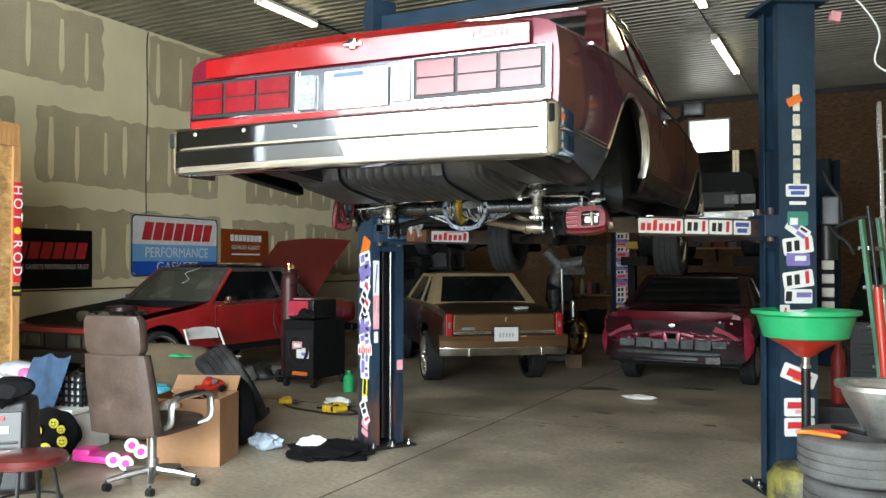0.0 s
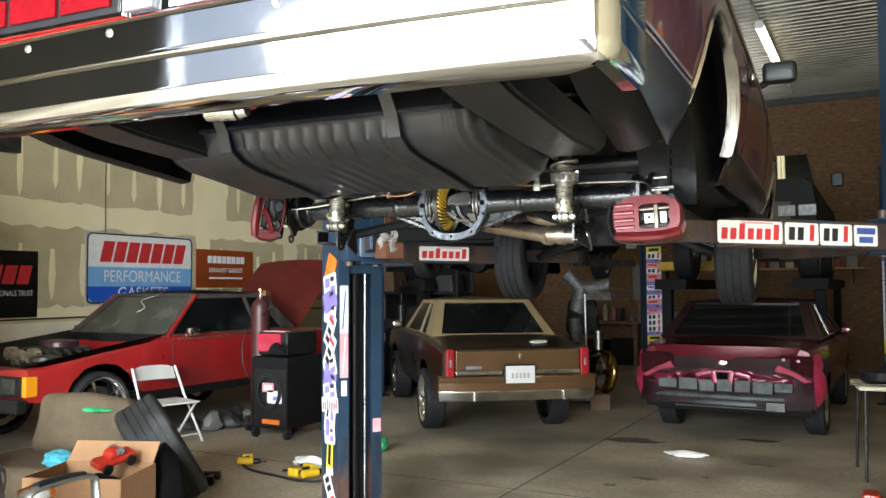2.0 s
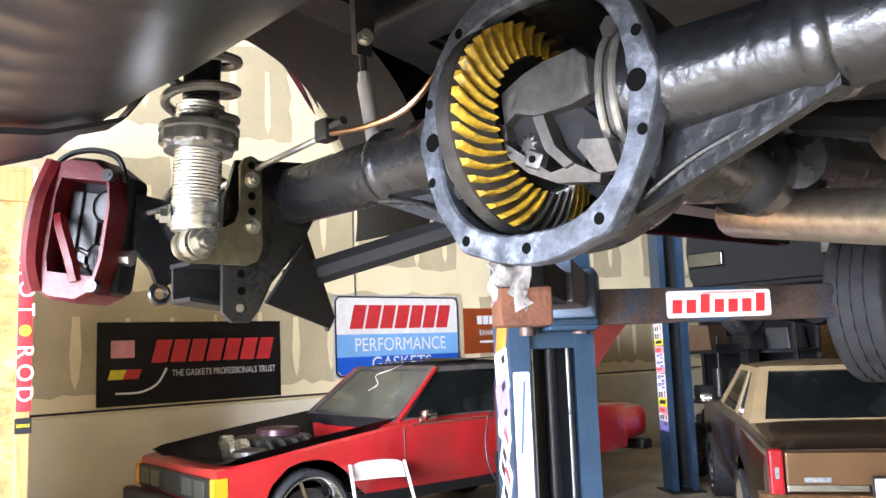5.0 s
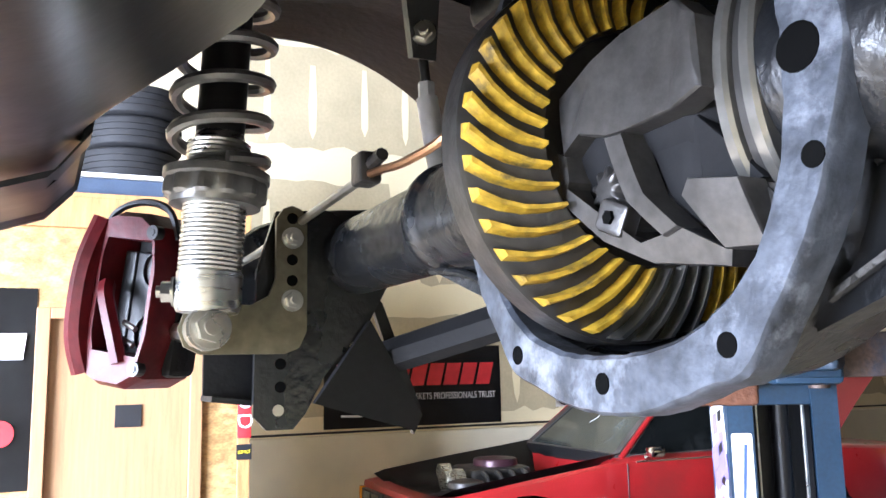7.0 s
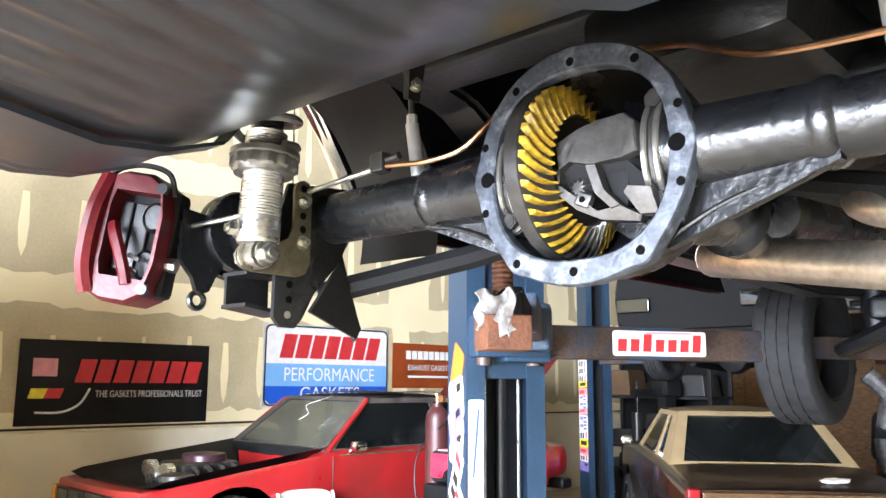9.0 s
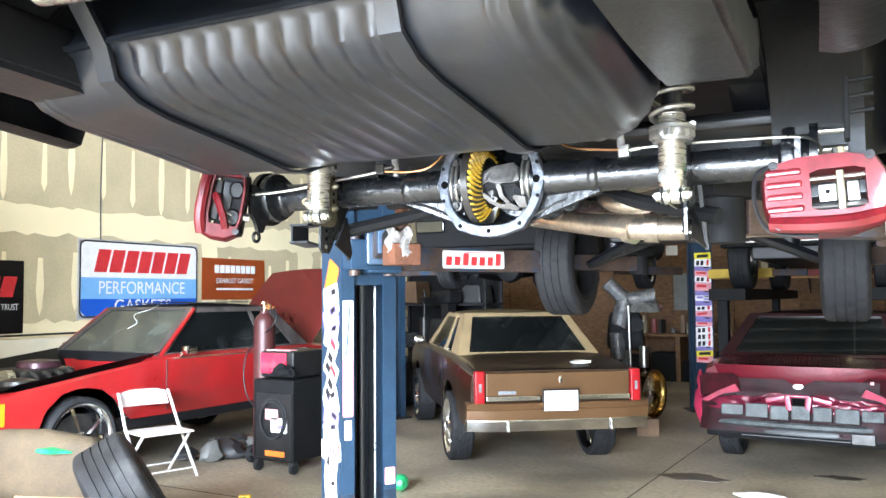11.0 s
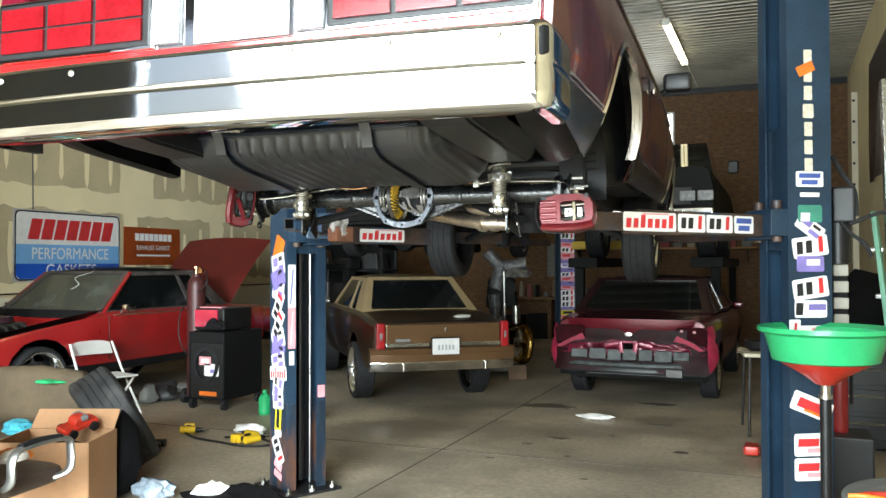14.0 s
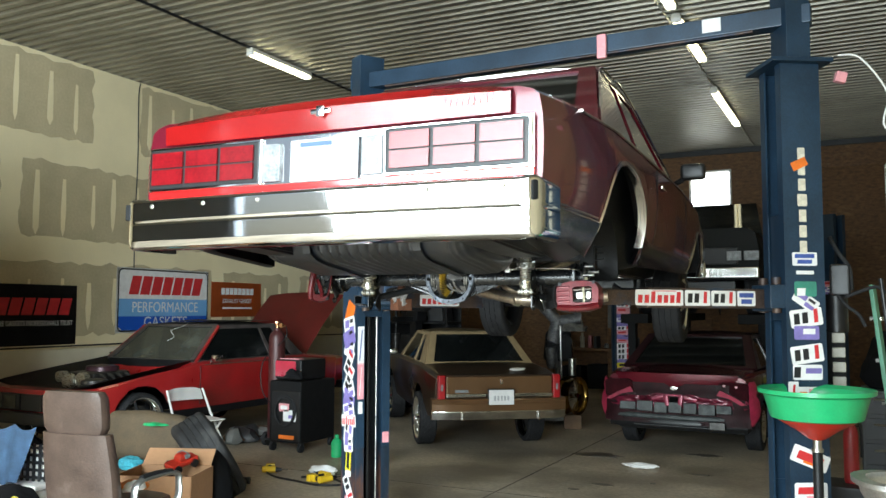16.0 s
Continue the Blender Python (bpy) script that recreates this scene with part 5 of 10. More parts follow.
bm = B()
rings = []
NX = 180
for k in range(NX + 1):
    u = k / NX
    x = lerp(TX0, TX1, u)
    e = min(u, 1 - u) * (TX1 - TX0)
    rnd_ = 1 - (1 - min(1.0, e / 0.13)) ** 2.2
    ring = []
    for i, (y, z) in enumerate(TPROF):
        yc, zc = -0.6, 0.19
        y = tank_clear(x, y)
        q = 0.55 + 0.45 * rnd_ + (0.012 * math.sin(e * 190) if e < 0.15 else 0.0)
        yy, zz = lerp(yc, y, q), lerp(zc, z, q if z < zc else 1.0)
        rib_on = 1.0 if -0.36 < x < 0.2 else 0.0
        if 4 <= i <= 8 and rib_on:
            amp = (0.4, 1.0, 1.0, 1.0, 0.6)[i - 4]
            rr = (0.5 + 0.5 * math.sin((x + 0.36) / 0.56 * math.tau * 10)) ** 1.6
            zz -= 0.01 * amp * rr
            yy -= 0.006 * amp * rr if i < 7 else 0.0
        if 7 <= i <= 9:
            zz -= 0.006 * math.sin(min(1, max(0, (x - 0.22) / 0.18)) * math.pi)
        ring.append(Vector((x, yy, zz)))
    rings.append(ring)
loft(bm, rings, closed=True, caps=True)
tank = part("fuel_tank", bm, M_TANK, coupe, "ribbed black painted steel fuel tank")
bm = B()
loft(bm, [[Vector((x, y, z)) for y, z in ((-1.012, 0.163), (-1.012, 0.172), (-0.98, 0.172), (-0.98, 0.163))] for x in (TX0 + 0.1, TX1 - 0.1)])
part("tank_seam", bm, M_TANK, tank)
for x in (-0.42, 0.2):
    bm = B()
    pts = [(-1.2, 0.34), (-1.08, 0.26), (-1.005, 0.16), (-0.985, 0.1), (-0.93, 0.068), (-0.85, 0.05), (-0.62, 0.022), (-0.45, -0.003), (-0.37, 0.005), (-0.29, 0.032), (-0.24, 0.064), (-0.19, 0.104), (-0.145, 0.146), (-0.11, 0.2), (-0.1, 0.33)]
    rings = [[Vector((x + a * 0.021, tank_clear(x, y) - 0.004 * c_, z - 0.004 * c_)) for a, c_ in ((-1, 1), (1, 1), (1, -1), (-1, -1))] for y, z in pts]
    loft(bm, rings)
    part("tank_strap", bm, M_TANK, tank)
bm = B()
cyl(bm, (-0.27, -1.25, 0.166), (-0.17, -1.24, 0.162), 0.03, n=20)
cyl(bm, (-0.165, -1.24, 0.162), (-0.14, -1.238, 0.161), 0.024, 0.018, n=18)
part("solenoid_pump", bm, M_ALU, tank, "bright metal fuel pump with copper tint")
bm = B()
tube(bm, smooth_path([(-0.28, -1.25, 0.19), (-0.25, -1.24, 0.16), (-0.2, -1.2, 0.165), (-0.14, -1.16, 0.2), (-0.13, -1.08, 0.27)]), 0.005, 6)
part("red_wire", bm, M_STRED, tank)
bm = B()
tube(bm, smooth_path([(-0.16, -1.36, 0.3), (-0.12, -1.28, 0.21), (-0.05, -1.22, 0.22), (0.0, -1.12, 0.33)]), 0.028, 10)
part("filler_hose", bm, M_UNDER, tank)

# ---- live axle with open differential ----
AX = -0.04
FX, FZ = -0.05, -0.003
axle = None
for sx in (1, -1):
    bm = B()
    prof = [(0.0, 0.1), (0.05, 0.1), (0.047, 0.2), (0.046, 0.262), (0.049, 0.267), (0.05, 0.275), (0.049, 0.283), (0.045, 0.288), (0.042, 0.292), (0.042, 0.72), (0.048, 0.73), (0.06, 0.735), (0.06, 0.79), (0.085, 0.792), (0.085, 0.81), (0.02, 0.812)]
    lathe(bm, [(max(0.001, r_), z_) for r_, z_ in prof], 32, pose(AX, 0.024, 0, 0, sx * 90, 0))
    o = part("axle_tube" if axle else "rear_axle", bm, M_AXLE, axle or coupe, "" if axle else "satin black live rear axle with open differential")
    axle = axle or o
    bm = B()
    quad_slab(bm, [(FX + sx * 0.1, 0.03, -0.115), (AX + sx * 0.29, 0.012, -0.046), (AX + sx * 0.29, 0.012, -0.01), (FX + sx * 0.1, 0.03, -0.01)], 0.014)
    tube(bm, smooth_path([(FX + sx * 0.11, 0.012, -0.1), (FX + sx * 0.17, 0.01, -0.072), (AX + sx * 0.235, 0.008, -0.052), (AX + sx * 0.285, 0.004, -0.044)]), 0.0035, 8)
    part("rib", bm, M_AXLE, axle)


def oct_ring(rx, rz, n=48, p=2.6):
    out = []
    for k in range(n):
        a = k * math.tau / n
        c, s = math.cos(a), math.sin(a)
        q = (abs(c) ** p + abs(s) ** p) ** (-1 / p)
        out.append((rx * c * q, rz * s * q))
    return out


# hollow housing: outer bowl and inner cavity
bm = B()
rings = []
for y, k in ((-0.012, 1.0), (0.02, 0.99), (0.07, 0.95), (0.12, 0.82), (0.17, 0.5)):
    rings.append([Vector((FX + x * k, y, FZ + z * k)) for x, z in oct_ring(0.144, 0.142, 64, 2.3)])
for y, k in ((0.14, 0.48), (0.1, 0.78), (0.04, 0.95), (-0.012, 1.0)):
    rings.append([Vector((FX + x * k, y, FZ + z * k)) for x, z in oct_ring(0.13, 0.124, 64, 2.4)])
vs = loft(bm, rings, caps=False)
bm.faces.new(vs[-4])
bm.faces.new(vs[4])
part("housing", bm, M_AXLE, axle)
bm = B()
cyl(bm, (AX + 0.03, 0.09, -0.02), (AX + 0.03, 0.34, -0.02), 0.07, 0.045, n=20)
cyl(bm, (AX + 0.03, 0.34, -0.02), (AX + 0.03, 0.38, -0.02), 0.06, n=20)
part("pinion_snout", bm, M_AXLE, axle)
# machined flange with bolt holes, bosses at both sides and chipped lugs below
FY = -0.026
bm = B()
N_F = 120
outer, inner = oct_ring(0.152, 0.151, N_F, 2.14), oct_ring(0.125, 0.119, N_F, 2.45)
rnd = random.Random(5)


def boss(k):
    a = k * math.tau / N_F
    lug = 0.0
    for c, h, w in ((0.0, 0.007, 0.16), (math.pi, 0.007, 0.16), (-0.93, 0.007, 0.12), (-2.21, 0.006, 0.1)):
        d = (a - c + math.pi) % math.tau - math.pi
        lug += h * math.exp(-(d / w) ** 2)
    return lug


outer = [(x + boss(k) * x / math.hypot(x, z) + rnd.uniform(-0.0008, 0.0008), z + boss(k) * z / math.hypot(x, z) + rnd.uniform(-0.0008, 0.0008)) for k, (x, z) in enumerate(outer)]
inner = [(x + rnd.uniform(-0.0006, 0.0006), z + rnd.uniform(-0.0006, 0.0006)) for x, z in inner]
thin = [(x * 0.985, z * 0.985) for x, z in outer]
thin2 = [(x * 1.02, z * 1.02) for x, z in inner]
loft(bm, [[Vector((FX + x, y, FZ + z)) for x, z in o] for o, y in ((outer, FY + 0.02), (outer, FY + 0.003), (thin, FY), (thin2, FY), (inner, FY + 0.003), (inner, FY + 0.02))] + [[Vector((FX + x, FY + 0.02, FZ + z)) for x, z in outer]], caps=False)
flange = part("cover_flange", bm, M_FLANGE, axle, "scraped grey cast cover flange with bolt holes")
# no holes are cut: black discs on the flange carry their inner shade
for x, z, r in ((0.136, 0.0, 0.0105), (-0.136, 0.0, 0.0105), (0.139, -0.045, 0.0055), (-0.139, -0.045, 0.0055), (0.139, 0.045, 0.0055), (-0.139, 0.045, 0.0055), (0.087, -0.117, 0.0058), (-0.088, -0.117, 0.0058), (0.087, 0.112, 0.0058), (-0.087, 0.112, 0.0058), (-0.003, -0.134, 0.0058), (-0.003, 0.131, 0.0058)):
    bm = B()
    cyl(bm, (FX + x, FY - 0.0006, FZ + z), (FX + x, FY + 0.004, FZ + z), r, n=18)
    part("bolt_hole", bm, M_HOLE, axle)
# ring gear, axis along the axle
GX, GY = -0.0745, 0.025
bm = B()
lathe(bm, [(0.07, 0.0), (0.071, 0.006), (0.1115, -0.012), (0.1155, -0.015), (0.1155, -0.034), (0.085, -0.04), (0.056, -0.04), (0.056, 0.0)], 72, pose(GX, GY, 0.0, 0, 90, 0))
gear = part("ring_gear", bm, M_GEARSTEEL, axle)
NT = 39
for k in range(NT):
    a0 = k * math.tau / NT
    bm = B()
    rings = []
    for j in range(5):
        t = j / 4
        r = lerp(0.073, 0.1135, t)
        a = a0 - 0.17 * t - 0.1 * t * t
        xb = lerp(0.0055, -0.0135, t)
        w = lerp(0.0022, 0.0042, t)
        ht_ = lerp(0.007, 0.0105, t)
        rr = lambda da, dx, a=a, r=r: Vector((GX + dx, GY + r * math.cos(a + da / r), r * math.sin(a + da / r)))
        rings.append([rr(-w, xb), rr(-w * 0.45, xb + ht_), rr(w * 0.45, xb + ht_), rr(w, xb)])
    loft(bm, rings)
    part("tooth", bm, M_ZINC if 30 <= k <= 33 else M_GEARYELLOW, gear)
for k in range(10):
    a = k * math.tau / 10
    bm = B()
    cyl(bm, (GX - 0.04, GY + 0.076 * math.cos(a), 0.076 * math.sin(a)), (GX - 0.052, GY + 0.076 * math.cos(a), 0.076 * math.sin(a)), 0.009, n=6)
    part("ring_bolt", bm, M_ZINC, gear)
# carrier: inner drum coloured black as the shade behind a cast cage's open windows
bm = B()
lathe(bm, [(0.03, -0.05), (0.05, -0.045), (0.056, -0.01), (0.05, 0.0), (0.05, 0.092), (0.044, 0.1), (0.034, 0.108), (0.034, 0.135)], 40, pose(GX, GY, 0, 0, 90, 0))
carrier = part("carrier", bm, M_DARKMATTE, axle, "oily grey cast differential carrier, inner drum blackened to pass for shade")


def cage(poly, name, material, proud=0.0, deep=0.016):
    """A slab of the cage over the outline poly (x, z), bowed back with height like the drum."""
    b = B()
    cx, cz = sum(p[0] for p in poly) / len(poly), sum(p[1] for p in poly) / len(poly)
    front = lambda z: -0.037 - proud + 2.6 * z * z
    rings = []
    for q, dy in ((1.0, deep), (1.0, 0.0015), (0.96, 0.0)):
        rings.append([Vector((lerp(cx, x, q), front(lerp(cz, z, q)) + dy, lerp(cz, z, q))) for x, z in poly])
    loft(b, rings)
    cap = min((f for f in b.faces if len(f.verts) == len(poly)), key=lambda f: f.calc_center_median().y)
    tri = bmesh.ops.triangulate(b, faces=[cap])["faces"]
    bmesh.ops.subdivide_edges(b, edges=list({e for f in tri for e in f.edges}), cuts=5, use_grid_fill=True)
    inner = {v for f in b.faces if all(w.co.y < front(w.co.z) + 0.001 for w in f.verts) for v in f.verts}
    for v in inner:
        v.co.y = front(v.co.z)
    bmesh.ops.triangulate(b, faces=[f for f in b.faces if len(f.verts) > 4])
    return part(name, b, material, carrier)


cage([(-0.07, 0.022), (-0.04, 0.036), (-0.0147, 0.042), (0.024, 0.044), (0.038, 0.03), (0.042, -0.006), (0.0227, -0.0114), (-0.0132, -0.0122), (-0.0272, -0.0112), (-0.05, -0.004), (-0.066, -0.012)], "cage_crown", M_CASTSTEEL)
cage([(-0.0272, -0.0112), (-0.0132, -0.0122), (-0.0044, -0.0453), (0.0128, -0.0642), (0.0006, -0.067), (-0.0179, -0.0467)], "cage_web", M_CASTSTEEL, 0.001)
# black slab set back in the right window, its shade given as colour
cage([(-0.0132, -0.0122), (0.0227, -0.0114), (0.0432, -0.0324), (0.0554, -0.0485), (0.0259, -0.0439), (0.0197, -0.0506), (0.0128, -0.0642), (-0.0044, -0.0453)], "cage_window_shade", M_DARKMATTE, -0.016, 0.01)
cage([(0.0259, -0.0439), (0.0554, -0.0495), (0.06, -0.0795), (0.036, -0.0776), (0.0197, -0.0506)], "cage_block", M_CASTSTEEL, 0.001)
cage([(-0.0762, -0.0361), (-0.0698, -0.0282), (-0.0578, -0.0527), (-0.0193, -0.0671), (0.0128, -0.0642), (0.036, -0.0776), (0.0319, -0.0847), (-0.0155, -0.0778), (-0.0479, -0.0623)], "cage_foot", M_CASTSTEEL, -0.002)
cage([(-0.078, -0.006), (-0.066, -0.012), (-0.066, -0.026), (-0.074, -0.034)], "cage_rim", M_CASTSTEEL, -0.003)
bm = B()
box(bm, (-0.038, -0.022, -0.051), (0.02, 0.014, 0.018), 0.003, (0, 24, 12))
part("cross_pin_block", bm, M_GEARSTEEL, carrier)
bm = B()
cyl(bm, (-0.037, -0.0285, -0.051), (-0.037, -0.0305, -0.051), 0.004, n=6)
part("pin_socket", bm, M_HOLE, carrier)
bm = B()
m = pose(-0.047, -0.01, -0.034, 90, 0, 0)
loft(bm, [[m @ Vector(((r if k % 4 < 2 else r * q) * math.cos(k * math.tau / 36), (r if k % 4 < 2 else r * q) * math.sin(k * math.tau / 36), z)) for k in range(36)] for r, q, z in ((0.012, 1, 0.0), (0.0185, 0.78, 0.002), (0.0125, 0.7, 0.012), (0.006, 1, 0.014))])
part("spider_gear", bm, M_GEARSTEEL, carrier)
for x in (0.043, -0.168):
    for dx, mm in ((0.001, M_CAPEDGE), (0.0165, M_CAPEDGE), (0.009, M_GEARSTEEL)):
        bm = B()
        rings = []
        low = 0.004 if dx == 0.009 else 0.0
        for k in range(21):
            t_ = math.radians(lerp(-82, 82, k / 20))
            rings.append([Vector((x + dx + ax_, 0.004 - (0.03 - low + ar_) * math.cos(t_), (0.057 - low + ar_) * math.sin(t_))) for ax_, ar_ in ((-0.0042, -0.016), (0.0042, -0.016), (0.0042, 0.0), (0.0025, 0.002), (-0.0025, 0.002), (-0.0042, 0.0))])
        loft(bm, rings)
        part("bearing_cap", bm, mm, axle)
    for z in (0.06, -0.06):
        bm = B()
        cyl(bm, (x + 0.009, 0.05, z), (x + 0.009, -0.002, z), 0.017, n=20)
        part("cap_pad", bm, M_GEARSTEEL, axle)
        bm = B()
        lathe(bm, [(0.0155, 0.0), (0.0155, 0.003), (0.011, 0.004)], 18, pose(x + 0.009, -0.002, z, 90, 0, 0))
        cyl(bm, (x + 0.009, -0.005, z), (x + 0.009, -0.014, z), 0.0112, n=6)
        cyl(bm, (x + 0.009, -0.014, z), (x + 0.009, -0.0155, z), 0.008, n=16)
        part("cap_bolt", bm, M_GEARSTEEL, axle)


def hex_bolt(parent, c, d, r=0.012, l=0.012):
    b = B()
    c, d = Vector(c), Vector(d).normalized()
    cyl(b, c, c + d * 0.003, r * 1.35, n=18)
    cyl(b, c + d * 0.003, c + d * (0.003 + l), r, n=6)
    cyl(b, c + d * (0.003 + l), c + d * (0.008 + l), r * 0.55, n=12)
    return part("bolt", b, M_ZINC, parent)


def coilover(x, y, zb, lean, label):
    """Adjustable damper with its spring; the eye at zb."""
    b = B()
    m = pose(x, y, zb, -lean, 0, 0)
    lathe(b, [(0.02, 0.014), (0.03, 0.016), (0.0325, 0.022), (0.0325, 0.055)] + [(0.0305 + (0.0015 if k % 2 else 0.0), 0.057 + k * 0.0023) for k in range(58)] + [(0.026, 0.192), (0.024, 0.2)], 28, m)
    cyl(b, m @ Vector((-0.018, 0, 0.0)), m @ Vector((0.018, 0, 0.0)), 0.022, n=20)
    c = part("coilover", b, M_ALU, coupe, label)
    b = B()
    loft(b, [[m @ Vector((r_ * math.cos(k * math.tau / 48), r_ * math.sin(k * math.tau / 48), z_ - 0.077)) for k in range(48) for r_ in [ra if k % 4 < 2 else rb]] for ra, rb, z_ in ((0.033, 0.033, 0.2), (0.045, 0.045, 0.2), (0.046, 0.046, 0.206), (0.052, 0.0475, 0.209), (0.052, 0.0475, 0.222), (0.05, 0.048, 0.225), (0.053, 0.053, 0.227), (0.053, 0.053, 0.235), (0.033, 0.033, 0.236))])
    part("adjuster_ring", b, M_SPRING, c)
    b = B()
    turns, z0, z1 = 7.3, 0.164, 0.47
    tube(b, [m @ Vector((0.047 * math.cos(a), 0.047 * math.sin(a), lerp(z0, z1, a / (turns * math.tau)))) for a in [k * math.tau / 20 for k in range(int(turns * 20) + 1)]], 0.0068, 8)
    part("spring", b, M_SPRING, c)
    b = B()
    cyl(b, m @ Vector((0, 0, 0.19)), m @ Vector((0, 0, 0.46)), 0.0245, n=20)
    part("damper_body", b, M_BLACK, c)
    hex_bolt(c, m @ Vector((-0.012, -0.03, 0.036)), (-0.3, -1, 0), 0.011, 0.01)
    hex_bolt(c, m @ Vector((0.024, 0, 0)), (1, 0, 0), 0.015, 0.012)
    hex_bolt(c, m @ Vector((-0.024, 0, 0)), (-1, 0, 0), 0.015, 0.012)
    return c


for sx in (-1, 1):
    cx = AX + sx * (0.492 if sx < 0 else 0.504)
    coilover(cx, -0.146, -0.083, 3, "bright threaded coilover damper with grey spring")
    xi = AX + sx * 0.518
    # angled clevis bracket
    bm = B()
    prism(bm, [(-0.15, -0.108), (-0.065, -0.108), (-0.05, -0.102), (-0.042, -0.085), (-0.042, 0.033), (-0.048, 0.044), (-0.058, 0.048), (-0.068, 0.044), (-0.075, 0.033), (-0.075, -0.03), (-0.082, -0.048), (-0.1, -0.058), (-0.15, -0.058), (-0.166, -0.066), (-0.172, -0.083), (-0.166, -0.1)], 0.006, Matrix(((0, 0, sx, xi - sx * 0.022), (1, 0, 0, 0), (0, 1, 0, 0), (0, 0, 0, 1))))
    clev = part("shock_bracket", bm, M_CAD, coupe, "yellow plated steel shock bracket")
    for z in (0.013, -0.053):
        hex_bolt(clev, (xi - sx * 0.022, -0.058, z), (-sx, 0, 0), 0.0085, 0.007)
    for z in (0.034, -0.01, -0.032):
        bm = B()
        cyl(bm, (xi - sx * 0.0225, -0.058, z), (xi - sx * 0.014, -0.058, z), 0.006, n=14)
        part("slot_hole", bm, M_HOLE, clev)
    # black plates with a folded web below the tube
    bm = B()
    prism(bm, [(-0.07, 0.045), (0.05, 0.055), (0.06, -0.03), (0.035, -0.075), (-0.015, -0.13), (-0.036, -0.17), (-0.05, -0.186), (-0.078, -0.186), (-0.092, -0.172), (-0.09, -0.02)], 0.008, Matrix(((0, 0, sx, xi), (1, 0, 0, 0), (0, 1, 0, 0), (0, 0, 0, 1))))
    plate_ = part("link_bracket", bm, M_AXLE, coupe)
    bm = B()
    quad_slab(bm, [(xi - sx * 0.01, 0.034, -0.072), (xi + sx * 0.02, 0.108, -0.178), (xi + sx * 0.022, 0.1, -0.196), (xi - sx * 0.012, -0.03, -0.16)], 0.006)
    quad_slab(bm, [(xi + sx * 0.02, 0.04, -0.03), (xi + sx * 0.02, 0.06, -0.05), (xi + sx * 0.026, 0.112, -0.178), (xi + sx * 0.026, 0.1, -0.2)], 0.01)
    part("gusset", bm, M_BLACKPL, plate_)
    if sx < 0:
        bm = B()
        quad_slab(bm, [(xi + sx * 0.02, -0.13, -0.1), (xi + sx * 0.085, -0.13, -0.1), (xi + sx * 0.085, -0.05, -0.1), (xi + sx * 0.02, -0.05, -0.1)], 0.006)
        quad_slab(bm, [(xi + sx * 0.02, -0.13, -0.15), (xi + sx * 0.085, -0.13, -0.15), (xi + sx * 0.085, -0.05, -0.16), (xi + sx * 0.02, -0.05, -0.16)], 0.006)
        quad_slab(bm, [(xi + sx * 0.08, -0.13, -0.15), (xi + sx * 0.08, -0.05, -0.16), (xi + sx * 0.08, -0.05, -0.1), (xi + sx * 0.08, -0.13, -0.1)], 0.006)
        part("spring_pad", bm, M_BLACKPL, plate_)
    for y_, z_ in ((-0.064, -0.118), (-0.064, -0.142), (-0.066, -0.166)):
        bm = B()
        cyl(bm, (xi - sx * 0.0012, y_, z_), (xi + sx * 0.012, y_, z_), 0.006, n=14)
        part("pin_hole", bm, M_ZINC if z_ < -0.16 else M_HOLE, plate_)
    # lower link
    bm = B()
    tube(bm, [(xi + sx * 0.06, 0.05, -0.12), (AX + sx * 0.36, 0.19, -0.06), (AX + sx * 0.1, 0.36, 0.03)], 0.021, 8)
    part("trailing_link", bm, M_DARKMATTE, coupe)
    # brake mount ear and caliper
    bm = B()
    lathe(bm, [(0.03, -0.02), (0.074, -0.016), (0.078, 0.0), (0.074, 0.012), (0.03, 0.015)], 24, pose(AX + sx * 0.75, 0, 0, 0, 90, 0))
    prism(bm, [(-0.12, 0.03), (-0.05, 0.02), (-0.03, -0.06), (-0.05, -0.09), (-0.06, -0.112), (-0.068, -0.116), (-0.078, -0.116), (-0.086, -0.112), (-0.094, -0.09), (-0.12, -0.06)], 0.012, Matrix(((0, 0, 1, AX + sx * 0.765), (1, 0, 0, 0), (0, 1, 0, 0), (0, 0, 0, 1))))
    tube(bm, [(AX + sx * 0.772, -0.073 + 0.014 * math.cos(k * math.tau / 20), -0.128 + 0.014 * math.sin(k * math.tau / 20)) for k in range(20)], 0.0055, 8, closed=True)
    part("brake_mount", bm, M_AXLE, coupe)


